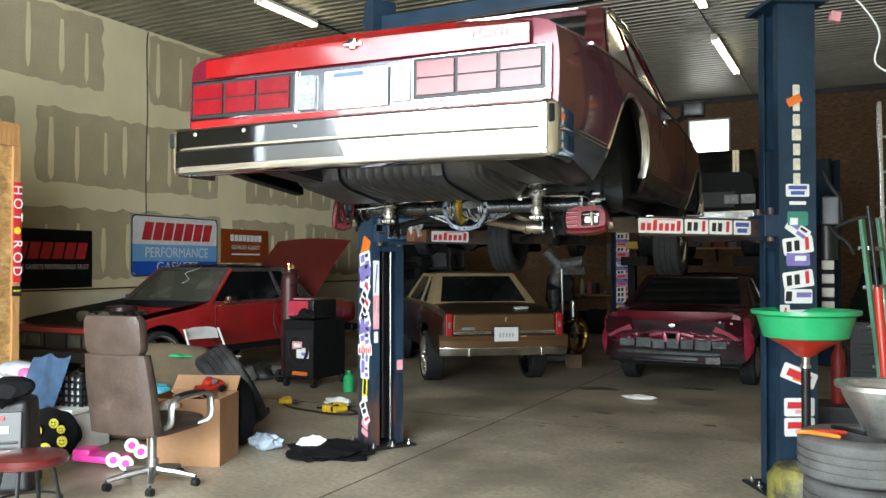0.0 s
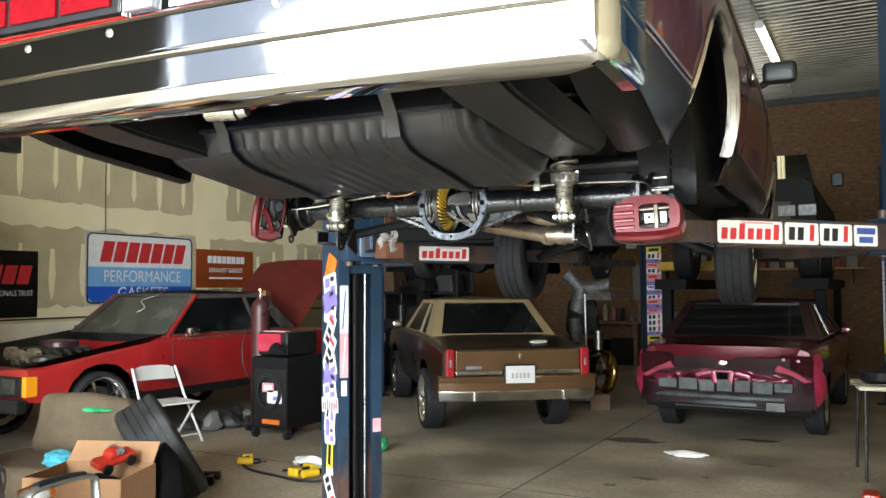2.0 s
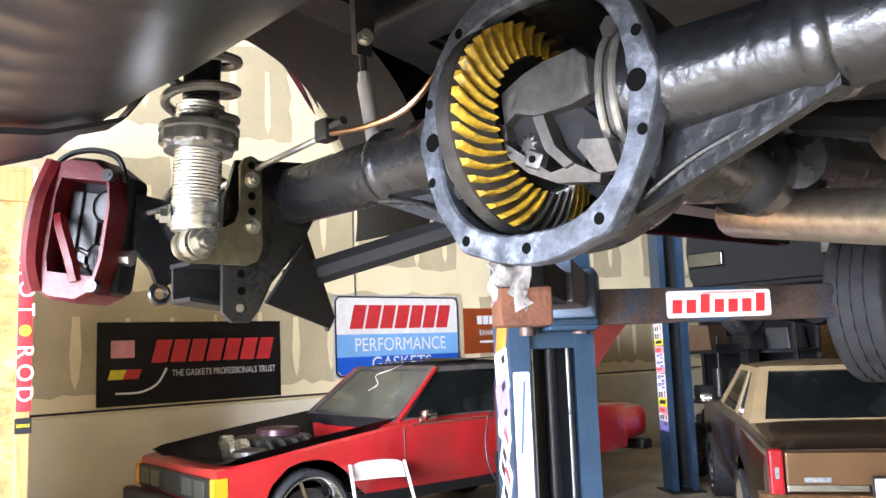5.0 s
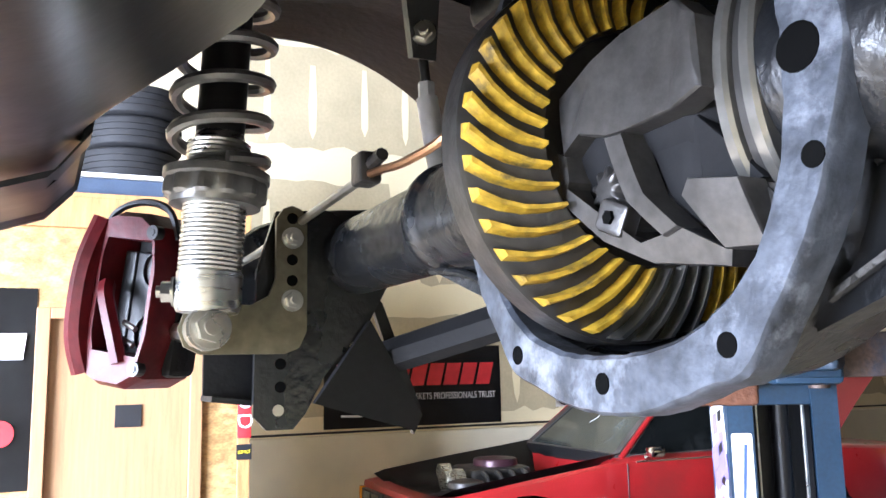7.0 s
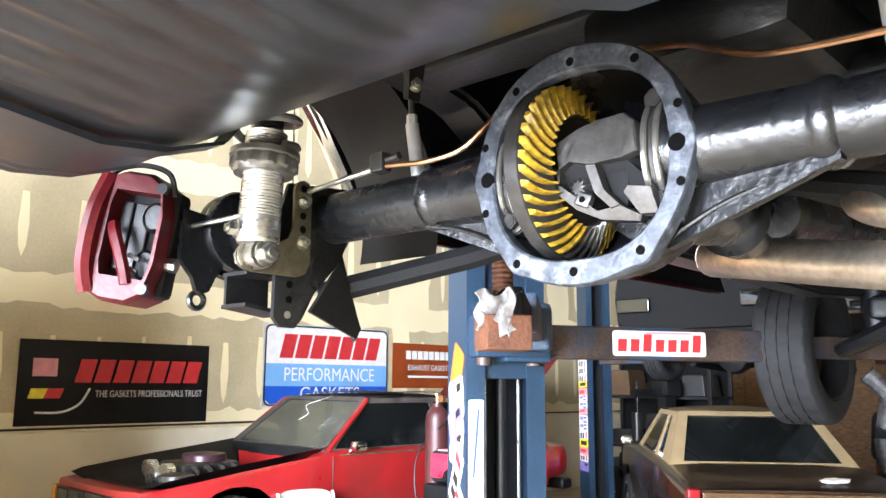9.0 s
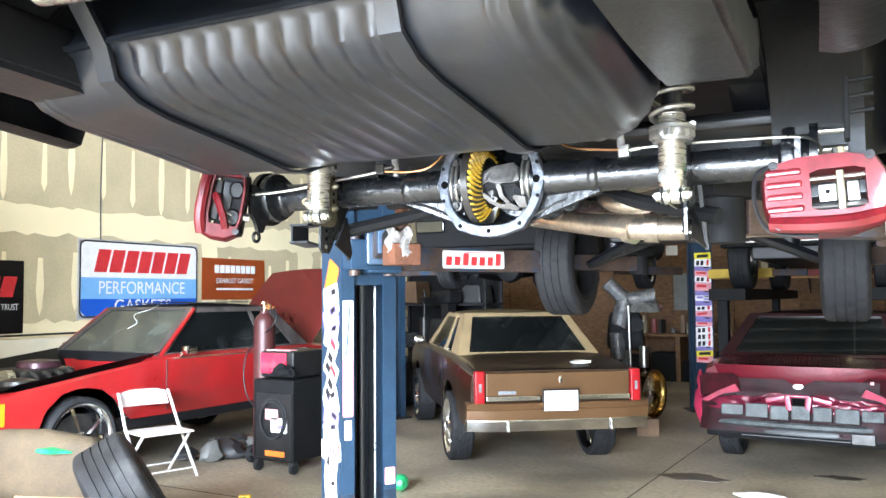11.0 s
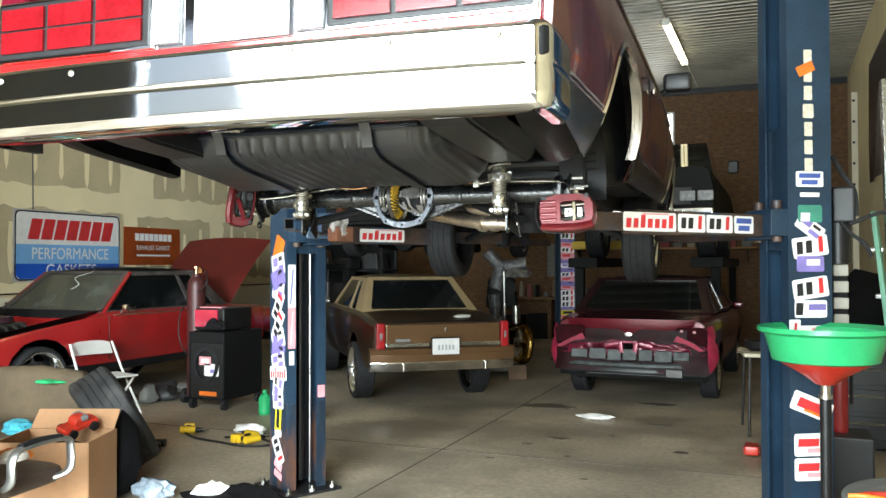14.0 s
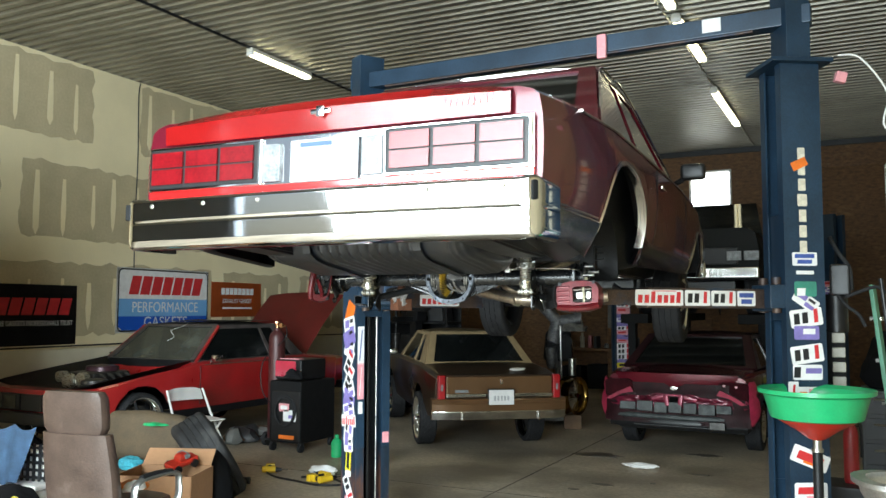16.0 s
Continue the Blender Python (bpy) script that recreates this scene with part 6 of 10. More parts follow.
def caliper(m, material, shift=0.03, wide=1.3, ribs=4, clips=True, grow=0.0):
    b = B()
    # rounded bridge with an open window
    outer = [(-0.135, -0.03), (-0.12, -0.075), (-0.05, -0.095), (0.05, -0.095), (0.12, -0.075), (0.135, -0.03), (0.135, 0.035), (0.115, 0.075), (0.05, 0.09), (-0.05, 0.09), (-0.115, 0.075), (-0.135, 0.035)]
    hole = [(-0.045, -0.03), (-0.045, -0.042), (-0.03, -0.05), (0.03, -0.05), (0.045, -0.042), (0.045, -0.03), (0.045, 0.03), (0.045, 0.042), (0.03, 0.05), (-0.03, 0.05), (-0.045, 0.042), (-0.045, 0.03)]
    hole = [(x * wide + shift, z + grow if z > 0 else z) for x, z in hole]
    rings = [[m @ Vector((x * k, y, z * k)) for x, z in outer] for y, k in ((0.06, 0.93), (0.05, 1.0), (-0.045, 1.0), (-0.062, 0.94))]
    rings += [[m @ Vector((x, y, z)) for x, z in hole] for y in (-0.062, 0.06)]
    rings.append(rings[0])
    loft(b, rings, caps=False)
    bmesh.ops.remove_doubles(b, verts=b.verts, dist=0.0001)
    c = part("brake_caliper", b, material, coupe, "four-piston red painted brake caliper")
    for k in range(ribs):
        b = B()
        box(b, m @ Vector((-0.085, -0.064, 0.05 - k * 0.03)), (0.07, 0.01, 0.014), 0.005, [math.degrees(a) for a in m.to_euler()])
        part("rib", b, material, c)
    b = B()
    tube(b, smooth_path([m @ Vector(p) for p in ((-0.12, -0.05, -0.07), (-0.04, -0.066, -0.082), (0.06, -0.064, -0.082), (0.12, -0.05, -0.066))]), 0.017, 8)
    part("lower_lip", b, material, c)
    for x, z in ((-0.105, 0.07), (0.1, 0.072), (-0.1, -0.08), (0.1, -0.078)):
        b = B()
        cyl(b, m @ Vector((x, -0.05, z)), m @ Vector((x, -0.066, z)), 0.0095, n=12)
        cyl(b, m @ Vector((x, -0.066, z)), m @ Vector((x, -0.0675, z)), 0.005, n=6)
        part("bridge_bolt", b, M_BLACK, c)
    b = B()
    tube(b, smooth_path([m @ Vector(p) for p in ((-0.1, -0.02, 0.085), (-0.145, -0.03, 0.06), (-0.152, -0.03, -0.02), (-0.12, -0.03, -0.085), (-0.02, -0.03, -0.103))]), 0.005, 6)
    part("crossover_pipe", b, M_BLACK, c)
    e_ = [math.degrees(a) for a in m.to_euler()]
    b = B()
    box(b, m @ Vector((shift, 0.015, 0.012)), (0.12, 0.06, 0.03), 0.004, e_)
    box(b, m @ Vector((shift, 0.01, -0.03)), (0.12, 0.05, 0.022), 0.004, e_)
    part("brake_pad", b, M_BLACK, c)
    if clips:
        for dz in (0.034, -0.036):
            b = B()
            cyl(b, m @ Vector((shift - 0.06, -0.04, dz)), m @ Vector((shift + 0.06, -0.04, dz)), 0.0045, n=8)
            part("retaining_pin", b, M_ZINC, c)
        b = B()
        box(b, m @ Vector((shift - 0.022, -0.034, -0.002)), (0.034, 0.01, 0.036), 0.003, e_)
        box(b, m @ Vector((shift + 0.032, -0.03, -0.002)), (0.024, 0.01, 0.04), 0.003, e_)
        part("pad_clip", b, M_ZINC, c)
        b = B()
        cyl(b, m @ Vector((shift - 0.022, -0.0385, 0.0)), m @ Vector((shift - 0.022, -0.0395, 0.0)), 0.005, n=12)
        part("clip_hole", b, M_HOLE, c)
    b = B()
    if clips:
        box(b, m @ Vector((shift + 0.006, -0.045, 0.0)), (0.015, 0.012, 0.082), 0.003, e_)
        part("caliper_strap", b, M_CAD, c)
    else:
        # open side: piston housing inside, a bent strap across
        box(b, m @ Vector((0.0, 0.02, 0.035)), (0.19, 0.05, 0.09), 0.012, e_)
        part("piston_housing", b, M_DARKMATTE, c)
        for x in (-0.05, 0.05):
            b = B()
            lathe(b, [(0.032, 0.0), (0.032, 0.02), (0.026, 0.028), (0.026, 0.022), (0.01, 0.022)], 24, m @ pose(x, -0.002, 0.045, 90, 0, 0))
            part("piston", b, M_BLACK, c)
        b = B()
        tube(b, smooth_path([m @ Vector(p) for p in ((-0.02, -0.055, -0.035), (0.0, -0.066, -0.02), (0.05, -0.066, 0.01), (0.095, -0.06, 0.03))]), 0.011, 6)
        part("caliper_strap", b, material, c)
        for x in (0.035, 0.06):
            b = B()
            cyl(b, m @ Vector((x, -0.05, 0.015)), m @ Vector((x + 0.008, -0.05, 0.045)), 0.004, n=8)
            part("retaining_pin", b, M_ZINC, c)
    b = B()
    cyl(b, m @ Vector((0.04, 0.0, 0.08)), m @ Vector((0.04, 0.0, 0.115)), 0.013, n=8)
    part("bleeder", b, M_ZINC, c)


caliper(pose(0.783, -0.19, -0.11, -6, -3, 3) @ Matrix.Diagonal((0.88, 1, 0.86, 1)), M_CALIPER)


# second caliper hangs on edge, its open side towards the middle of the car
caliper(pose(-0.858, -0.168, -0.028, 0, 0, 38) @ pose(0, 0, 0, 0, 99, 0) @ Matrix.Diagonal((0.84, 0.8, 0.7, 1)), M_CALIPERD, -0.005, 1.95, 0, False, 0.026)
# wheel studs on the right hub
for k in range(5):
    a = 0.5 + k * math.tau / 5
    bm = B()
    cyl(bm, (AX + 0.81, 0.06 * math.cos(a), 0.06 * math.sin(a)), (AX + 0.87, 0.06 * math.cos(a), 0.06 * math.sin(a)), 0.007, n=10)
    part("wheel_stud", bm, M_ZINC, axle)
bm = B()
box(bm, (0.83, -0.03, 0.1), (0.012, 0.06, 0.14), 0.003)
for k in range(3):
    tube(bm, [(0.835, -0.05, 0.16 - k * 0.035), (0.885, -0.05, 0.163 - k * 0.035)], 0.005, 6)
part("hose_bracket", bm, M_DARKMATTE, axle)
# brake lines
bm = B()
tube(bm, smooth_path([(-0.8, -0.1, 0.0), (-0.68, -0.07, 0.01), (-0.55, -0.05, 0.03), (-0.39, -0.03, 0.05)]), 0.0045, 8)
part("brake_line", bm, M_ZINC, axle)
bm = B()
tube(bm, smooth_path([(-0.389, -0.032, 0.05), (-0.35, -0.03, 0.047), (-0.3, -0.028, 0.043), (-0.24, -0.018, 0.052), (-0.2, 0.0, 0.09), (-0.17, 0.03, 0.14), (-0.1, 0.07, 0.175), (0.0, 0.08, 0.165), (0.07, 0.05, 0.14), (0.12, 0.0, 0.105), (0.2, -0.04, 0.066), (0.33, -0.07, 0.046)]), 0.004, 8)
part("brake_line", bm, M_COPPER, axle)
bm = B()
tube(bm, smooth_path([(0.33, -0.07, 0.046), (0.45, -0.06, 0.05), (0.6, -0.064, 0.047), (0.72, -0.08, 0.04), (0.765, -0.1, 0.024), (0.78, -0.13, -0.01)]), 0.004, 8)
part("brake_line", bm, M_ZINC, axle)
for x, y, z in ((-0.39, -0.03, 0.056), (0.335, -0.072, 0.042)):
    bm = B()
    box(bm, (x, y, z), (0.028, 0.022, 0.03), 0.004)
    cyl(bm, (x + 0.012, y, z + 0.002), (x + 0.04, y, z + 0.005), 0.006, n=8)
    part("line_fitting", bm, M_GEARSTEEL if x < 0 else M_ZINC, axle)
M_LINK = mat("satin_silver_link", (0.42, 0.42, 0.43), 0.4, 0.25, var=0.15, scale=20)
# short adjustable links up to the frame
for x in (-0.38, 0.3):
    bm = B()
    cyl(bm, (x, 0.042, 0.045), (x - 0.004, 0.03, 0.13), 0.0105, n=14)
    cyl(bm, (x - 0.004, 0.03, 0.13), (x - 0.004, 0.0295, 0.145), 0.0085, n=6)
    part("sway_link", bm, M_LINK, coupe)
    bm = B()
    cyl(bm, (x - 0.004, 0.03, 0.14), (x, 0.024, 0.175), 0.005, n=10)
    quad_slab(bm, [(x - 0.006, 0.012, 0.168), (x - 0.006, 0.036, 0.168), (x + 0.03, 0.03, 0.3), (x + 0.03, -0.02, 0.3)], 0.012)
    part("link_end", bm, M_UNDER, coupe)
    hex_bolt(coupe, (x + 0.012, 0.02, 0.188), (1, -0.5, 0), 0.009, 0.006)
# crossmember over the axle
bm = B()
box(bm, (0, 0.22, 0.36), (1.1, 0.12, 0.16), 0.02)
box(bm, (0, 0.62, 0.17), (1.2, 0.1, 0.1), 0.02)
part("crossmember", bm, M_UNDER, coupe)
# exhaust
bm = B()
tube(bm, smooth_path([(-0.12, 0.52, -0.05), (-0.02, 0.44, -0.07), (0.14, 0.38, -0.1), (0.26, 0.34, -0.118), (0.42, 0.34, -0.125), (0.62, 0.36, -0.12), (0.8, 0.4, -0.1)]), 0.034, 16)
tube(bm, smooth_path([(-0.12, 0.52, -0.05), (-0.14, 0.8, 0.0), (-0.1, 1.3, 0.06), (0.0, 2.2, 0.08)]), 0.034, 14)
exhaust = part("exhaust_pipe", bm, M_EXHAUST, coupe, "heat-stained steel exhaust pipe")
bm = B()
cyl(bm, (0.235, 0.35, -0.113), (0.26, 0.34, -0.118), 0.047, n=18)
cyl(bm, (0.29, 0.34, -0.119), (0.33, 0.34, -0.121), 0.042, n=18)
part("pipe_flange", bm, M_EXHAUST, exhaust)
bm = B()
tube(bm, smooth_path([(0.5, 0.7, 0.14), (0.3, 0.5, 0.05), (0.19, 0.36, 0.0), (0.2, 0.28, -0.035), (0.28, 0.25, -0.055), (0.4, 0.27, -0.03), (0.55, 0.36, 0.04), (0.62, 0.5, 0.1)]), 0.03, 14)
part("exhaust_bend", bm, M_EXHAUST, exhaust)
bm = B()
tube(bm, [(0.05, 0.36, -0.02), (0.03, 1.2, 0.05), (0.0, 2.2, 0.12)], 0.035, 14)
part("drive_shaft", bm, M_AXLE, coupe)
bm = B()
box(bm, (0, 2.3, 0.16), (0.4, 0.5, 0.22), 0.06)
box(bm, (0, 2.95, 0.05), (1.0, 0.3, 0.1), 0.03)
for sx in (1, -1):
    tube(bm, [(sx * 0.3, 2.8, 0.03), (sx * 0.66, 2.95, -0.12)], 0.03, 8)
    tube(bm, [(sx * 0.3, 3.1, 0.03), (sx * 0.66, 2.95, -0.12)], 0.03, 8)
    cyl(bm, (sx * 0.5, 2.95, -0.05), (sx * 0.5, 2.95, 0.3), 0.06, n=14)
part("front_suspension", bm, M_UNDER, coupe)
wheel(coupe, 0.78, 2.95, -0.13, 0.335, 0.22, 0.24, M_CHROME, 1, 10, steer=0)
wheel(coupe, -0.8, 2.95, -0.1, 0.335, 0.22, 0.24, M_BLACK, -1, 10, steer=0)
bm = B()
box(bm, (0, 3.93, 0.42), (1.8, 0.1, 0.3), 0.03)
part("grille", bm, M_BLACKPL, coupe)
bm = B()
box(bm, (0, 4.02, 0.22), (1.92, 0.12, 0.18), 0.03)
part("front_bumper", bm, M_CHROME, coupe)

# ---- parked cars; local origin on the floor under the rear bumper, y forwards ----
def generic_body(t, paint, length, hw, arches, low, sh, top, ry, tuck=0.05, inner=True, shear=None, front_low=0.0):
    def lowf(y):
        return max([low(y)] + [arch(y, c, r, z0, zt) for c, r, z0, zt in arches])
    ys = stations(0.05, length, 0.14, [(a[0], a[1]) for a in arches], 0.03)
    part("body", car_shell(ys, lowf, hw, sh, top, tuck=tuck, shear=shear), paint, t)
    if inner:
        part("inner_body", car_shell([y for y in ys if 0.1 < y < length - 0.1], lambda y: lowf(y) + 0.005, hw, sh, top, inset=0.02, tuck=tuck), M_UNDER, t)
    b = B()
    box(b, (0, length / 2, low(length / 2) + 0.06), (hw(1.5) * 1.7, length - 0.5, 0.1), 0.03)
    part("underbody", b, M_UNDER, t)
    return lowf


# bronze coupe with a tan roof
bronze = thing("coupe", pose(-4.12, 9.87, 0, 0, 0, 38) @ Matrix.Diagonal((0.925, 1.02, 0.95, 1)), "bronze two-door coupe with tan vinyl roof on large wheels", "car")
g_hw = lambda y: curve_at(((0.0, 0.87), (0.5, 0.9), (2.5, 0.91), (4.6, 0.9), (5.0, 0.84)), y)
g_sh = lambda y: curve_at(((0.0, 1.0), (0.6, 1.06), (1.2, 1.1), (3.3, 1.1), (5.0, 1.0)), y)
g_top = lambda y: curve_at(((0.0, 1.05), (0.6, 1.12), (1.2, 1.15), (3.3, 1.15), (5.0, 1.05)), y)
g_low = lambda y: curve_at(((0.0, 0.52), (0.7, 0.47), (3.0, 0.45), (4.5, 0.48), (5.0, 0.55)), y)
generic_body(bronze, M_BROWNCAR, 5.0, g_hw, ((1.18, 0.46, 0.46, 0.86), (3.92, 0.46, 0.46, 0.86)), g_low, g_sh, g_top, 0)
greenhouse(bronze, 1.05, 1.6, 2.7, 3.4, 0.8, 0.62, 1.12, 1.56, M_BROWNCAR, M_TANROOF, M_GLASS, side=((0.2, 0.36), (0.42, 0.9)))
bm = B()
sheet(bm, lambda u, v: Vector(((u * 2 - 1) * 0.78, lerp(0.06, 1.02, v), g_top(lerp(0.06, 1.02, v)) + 0.012 - 0.02 * (u * 2 - 1) ** 4)), 10, 8, 0.008)
part("boot_lid", bm, mat("dusty_brown_paint", (0.085, 0.056, 0.036), 0.42, 0.2, var=0.35, scale=3, bump=0.0, coat=0.3, wear=(0.13, 0.092, 0.062), wear_amount=0.42), bronze, "dusty brown boot lid")
bm = B()
box(bm, (0, 0.035, 0.9), (1.46, 0.06, 0.28), 0.02, (4, 0, 0))
part("boot_face", bm, M_GOLD, bronze, "bronze vertical boot face")
for sx in (1, -1):
    bm = B()
    box(bm, (sx * 0.79, 0.03, 0.9), (0.1, 0.09, 0.32), 0.02)
    lamp = part("tail_lamp", bm, M_LENSDULL, bronze)
    bm = B()
    box(bm, (sx * 0.79, -0.017, 0.9), (0.03, 0.008, 0.08), 0.004)
    part("lamp_emblem", bm, M_LENSCLEAR, lamp)
    bm = B()
    box(bm, (sx * 0.455, -0.002, 0.795), (0.55, 0.04, 0.05), 0.008)
    part("trim_strip", bm, M_TRIMBRIGHT, bronze)
    bm = B()
    box(bm, (sx * 0.52, -0.05, 0.54), (0.035, 0.05, 0.11), 0.01)
    part("bumper_guard", bm, M_CHROMEDIRTY, bronze)
    for y in (1.18, 3.92):
        wheel(bronze, sx * 0.8, y, 0.37, 0.37, 0.29, 0.25, M_CHROME, sx, 14, ribs=5)
    bm = B()
    pts = [(sx * (g_hw(y) - 0.02), y, max(g_low(y), arch(y, 1.18, 0.46, 0.46, 0.86)) + 0.004) for y in [0.74 + k * 0.04 for k in range(23)]]
    tube(bm, pts, 0.01, 6)
    part("arch_moulding", bm, M_CHROMEDIRTY, bronze)
    bm = B()
    box(bm, (sx * 0.98, 3.1, 1.2), (0.14, 0.1, 0.1), 0.03)
    part("mirror", bm, M_CHROMEDIRTY, bronze)
bm = B()
rings = []
for k in range(17):
    t = k / 8 - 1
    rings.append([Vector((t * 0.92, -0.06 + 0.07 * t ** 4 + dy, z)) for dy, z in ((0.1, 0.76), (0.0, 0.755), (-0.012, 0.74), (0.0, 0.7), (-0.01, 0.69), (0.0, 0.6), (0.1, 0.6))])
loft(bm, rings)
part("bumper_cover", bm, M_GOLD, bronze)
bm = B()
rings = []
for k in range(17):
    t = k / 8 - 1
    rings.append([Vector((t * 0.915, -0.045 + 0.07 * t ** 4 + dy, z)) for dy, z in ((0.1, 0.6), (-0.008, 0.598), (-0.012, 0.58), (0.01, 0.49), (0.1, 0.48))])
loft(bm, rings)
part("rear_bumper", bm, M_CHROMEDIRTY, bronze)
bm = B()
box(bm, (0.0, -0.075, 0.775), (0.34, 0.012, 0.19), 0.006)
pl = part("number_plate", bm, M_STICKER, bronze)
bm = B()
for k in range(5):
    box(bm, (-0.09 + k * 0.045, -0.083, 0.765), (0.026, 0.004, 0.06), 0.001)
part("plate_bars", bm, M_PLATE, pl)
bm = B()
box(bm, (0.0, -0.062, 0.775), (0.37, 0.012, 0.215), 0.006)
part("plate_frame", bm, M_BLACK, pl)
bm = B()
box(bm, (-0.52, 0.0, 0.85), (0.18, 0.01, 0.035), 0.003)
part("badge", bm, M_LENSCLEAR, bronze)
bm = B()
box(bm, (0.02, 0.0, 0.97), (0.03, 0.012, 0.07), 0.006)
part("badge", bm, M_CHROME, bronze)

# body maroon darkened, so the sedan's roof looks unlit
M_ROOFSHADE = mat("shaded_maroon_roof", (0.02, 0.005, 0.007), 0.35, 0.0, var=0.2, scale=3, coat=0.3)
# maroon sedan with its rear bumper cover taken off
sedan = thing("sedan", pose(-2.22, 10.95, 0, 0, 0, -2.0), "maroon sedan with its rear bumper cover removed", "car")
m_hw = lambda y: curve_at(((0.0, 0.84), (0.25, 0.91), (1.0, 0.94), (4.0, 0.93), (4.7, 0.8)), y)
m_sh = lambda y: curve_at(((0.0, 0.95), (0.5, 1.0), (1.5, 0.99), (3.5, 0.95), (4.7, 0.75)), y)
m_top = lambda y: curve_at(((0.0, 1.0), (0.5, 1.06), (0.9, 1.08), (3.2, 1.02), (4.7, 0.8)), y)
m_low = lambda y: curve_at(((0.0, 0.5), (0.5, 0.32), (1.0, 0.28), (3.8, 0.26), (4.7, 0.3)), y)
generic_body(sedan, M_MAROON, 4.7, m_hw, ((1.0, 0.38, 0.26, 0.7), (3.75, 0.38, 0.26, 0.7)), m_low, m_sh, m_top, 0, tuck=0.09)
# roof, pillars and windshield frame carry the lack of light as dark colour
greenhouse(sedan, 0.75, 1.4, 2.5, 3.4, 0.86, 0.68, 1.05, 1.46, M_DARKMATTE, M_ROOFSHADE, M_GLASS, side=((0.12, 0.42), (0.46, 0.9)))
bm = B()
sheet(bm, lambda u, v: Vector(((u * 2 - 1) * lerp(0.74, 0.7, v), lerp(-0.05, 0.72, v), m_top(lerp(0.0, 0.72, v)) + 0.015 + 0.025 * (1 - v) ** 3 - 0.04 * abs(u * 2 - 1) ** 3)), 12, 8, 0.01)
part("boot_lid", bm, M_MAROON, sedan)
bm = B()
sheet(bm, lambda u, v: Vector(((u * 2 - 1) * lerp(0.56, 0.76, v ** 0.6), -0.045 + 0.06 * (1 - v) ** 2 + 0.07 * (u * 2 - 1) ** 2, lerp(0.755, 1.02, v))), 14, 8, 0.012)
part("boot_face", bm, mat("rose_maroon_paint", (0.23, 0.018, 0.034), 0.25, 0.15, var=0.15, scale=2, coat=0.6), sedan)
M_POCKET = mat("dull_dark_red", (0.028, 0.004, 0.006), 0.8, var=0.4, scale=9, bump=0.1, spec=0.08)
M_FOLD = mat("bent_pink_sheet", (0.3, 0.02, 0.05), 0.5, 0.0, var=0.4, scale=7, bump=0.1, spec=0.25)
# bare rear panel without its bumper cover, dark to hide the body end's reflections
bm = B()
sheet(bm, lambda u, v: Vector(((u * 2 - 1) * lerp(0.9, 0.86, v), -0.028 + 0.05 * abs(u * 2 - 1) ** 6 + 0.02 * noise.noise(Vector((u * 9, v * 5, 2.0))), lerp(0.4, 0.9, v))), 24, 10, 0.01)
part("rear_panel", bm, mat("dull_dark_maroon", (0.035, 0.006, 0.009), 0.5, var=0.5, scale=7, bump=0.2, spec=0.3), sedan)
bm = B()
lathe(bm, [(0.034, 0), (0.034, 0.006), (0.02, 0.009)], 20, Matrix.Translation((0.0, -0.055, 0.84)) @ pose(0, 0, 0, 90, 0, 0) @ Matrix.Diagonal((1.3, 0.75, 1, 1)))
part("badge", bm, M_CHROMEDIRTY, sedan)
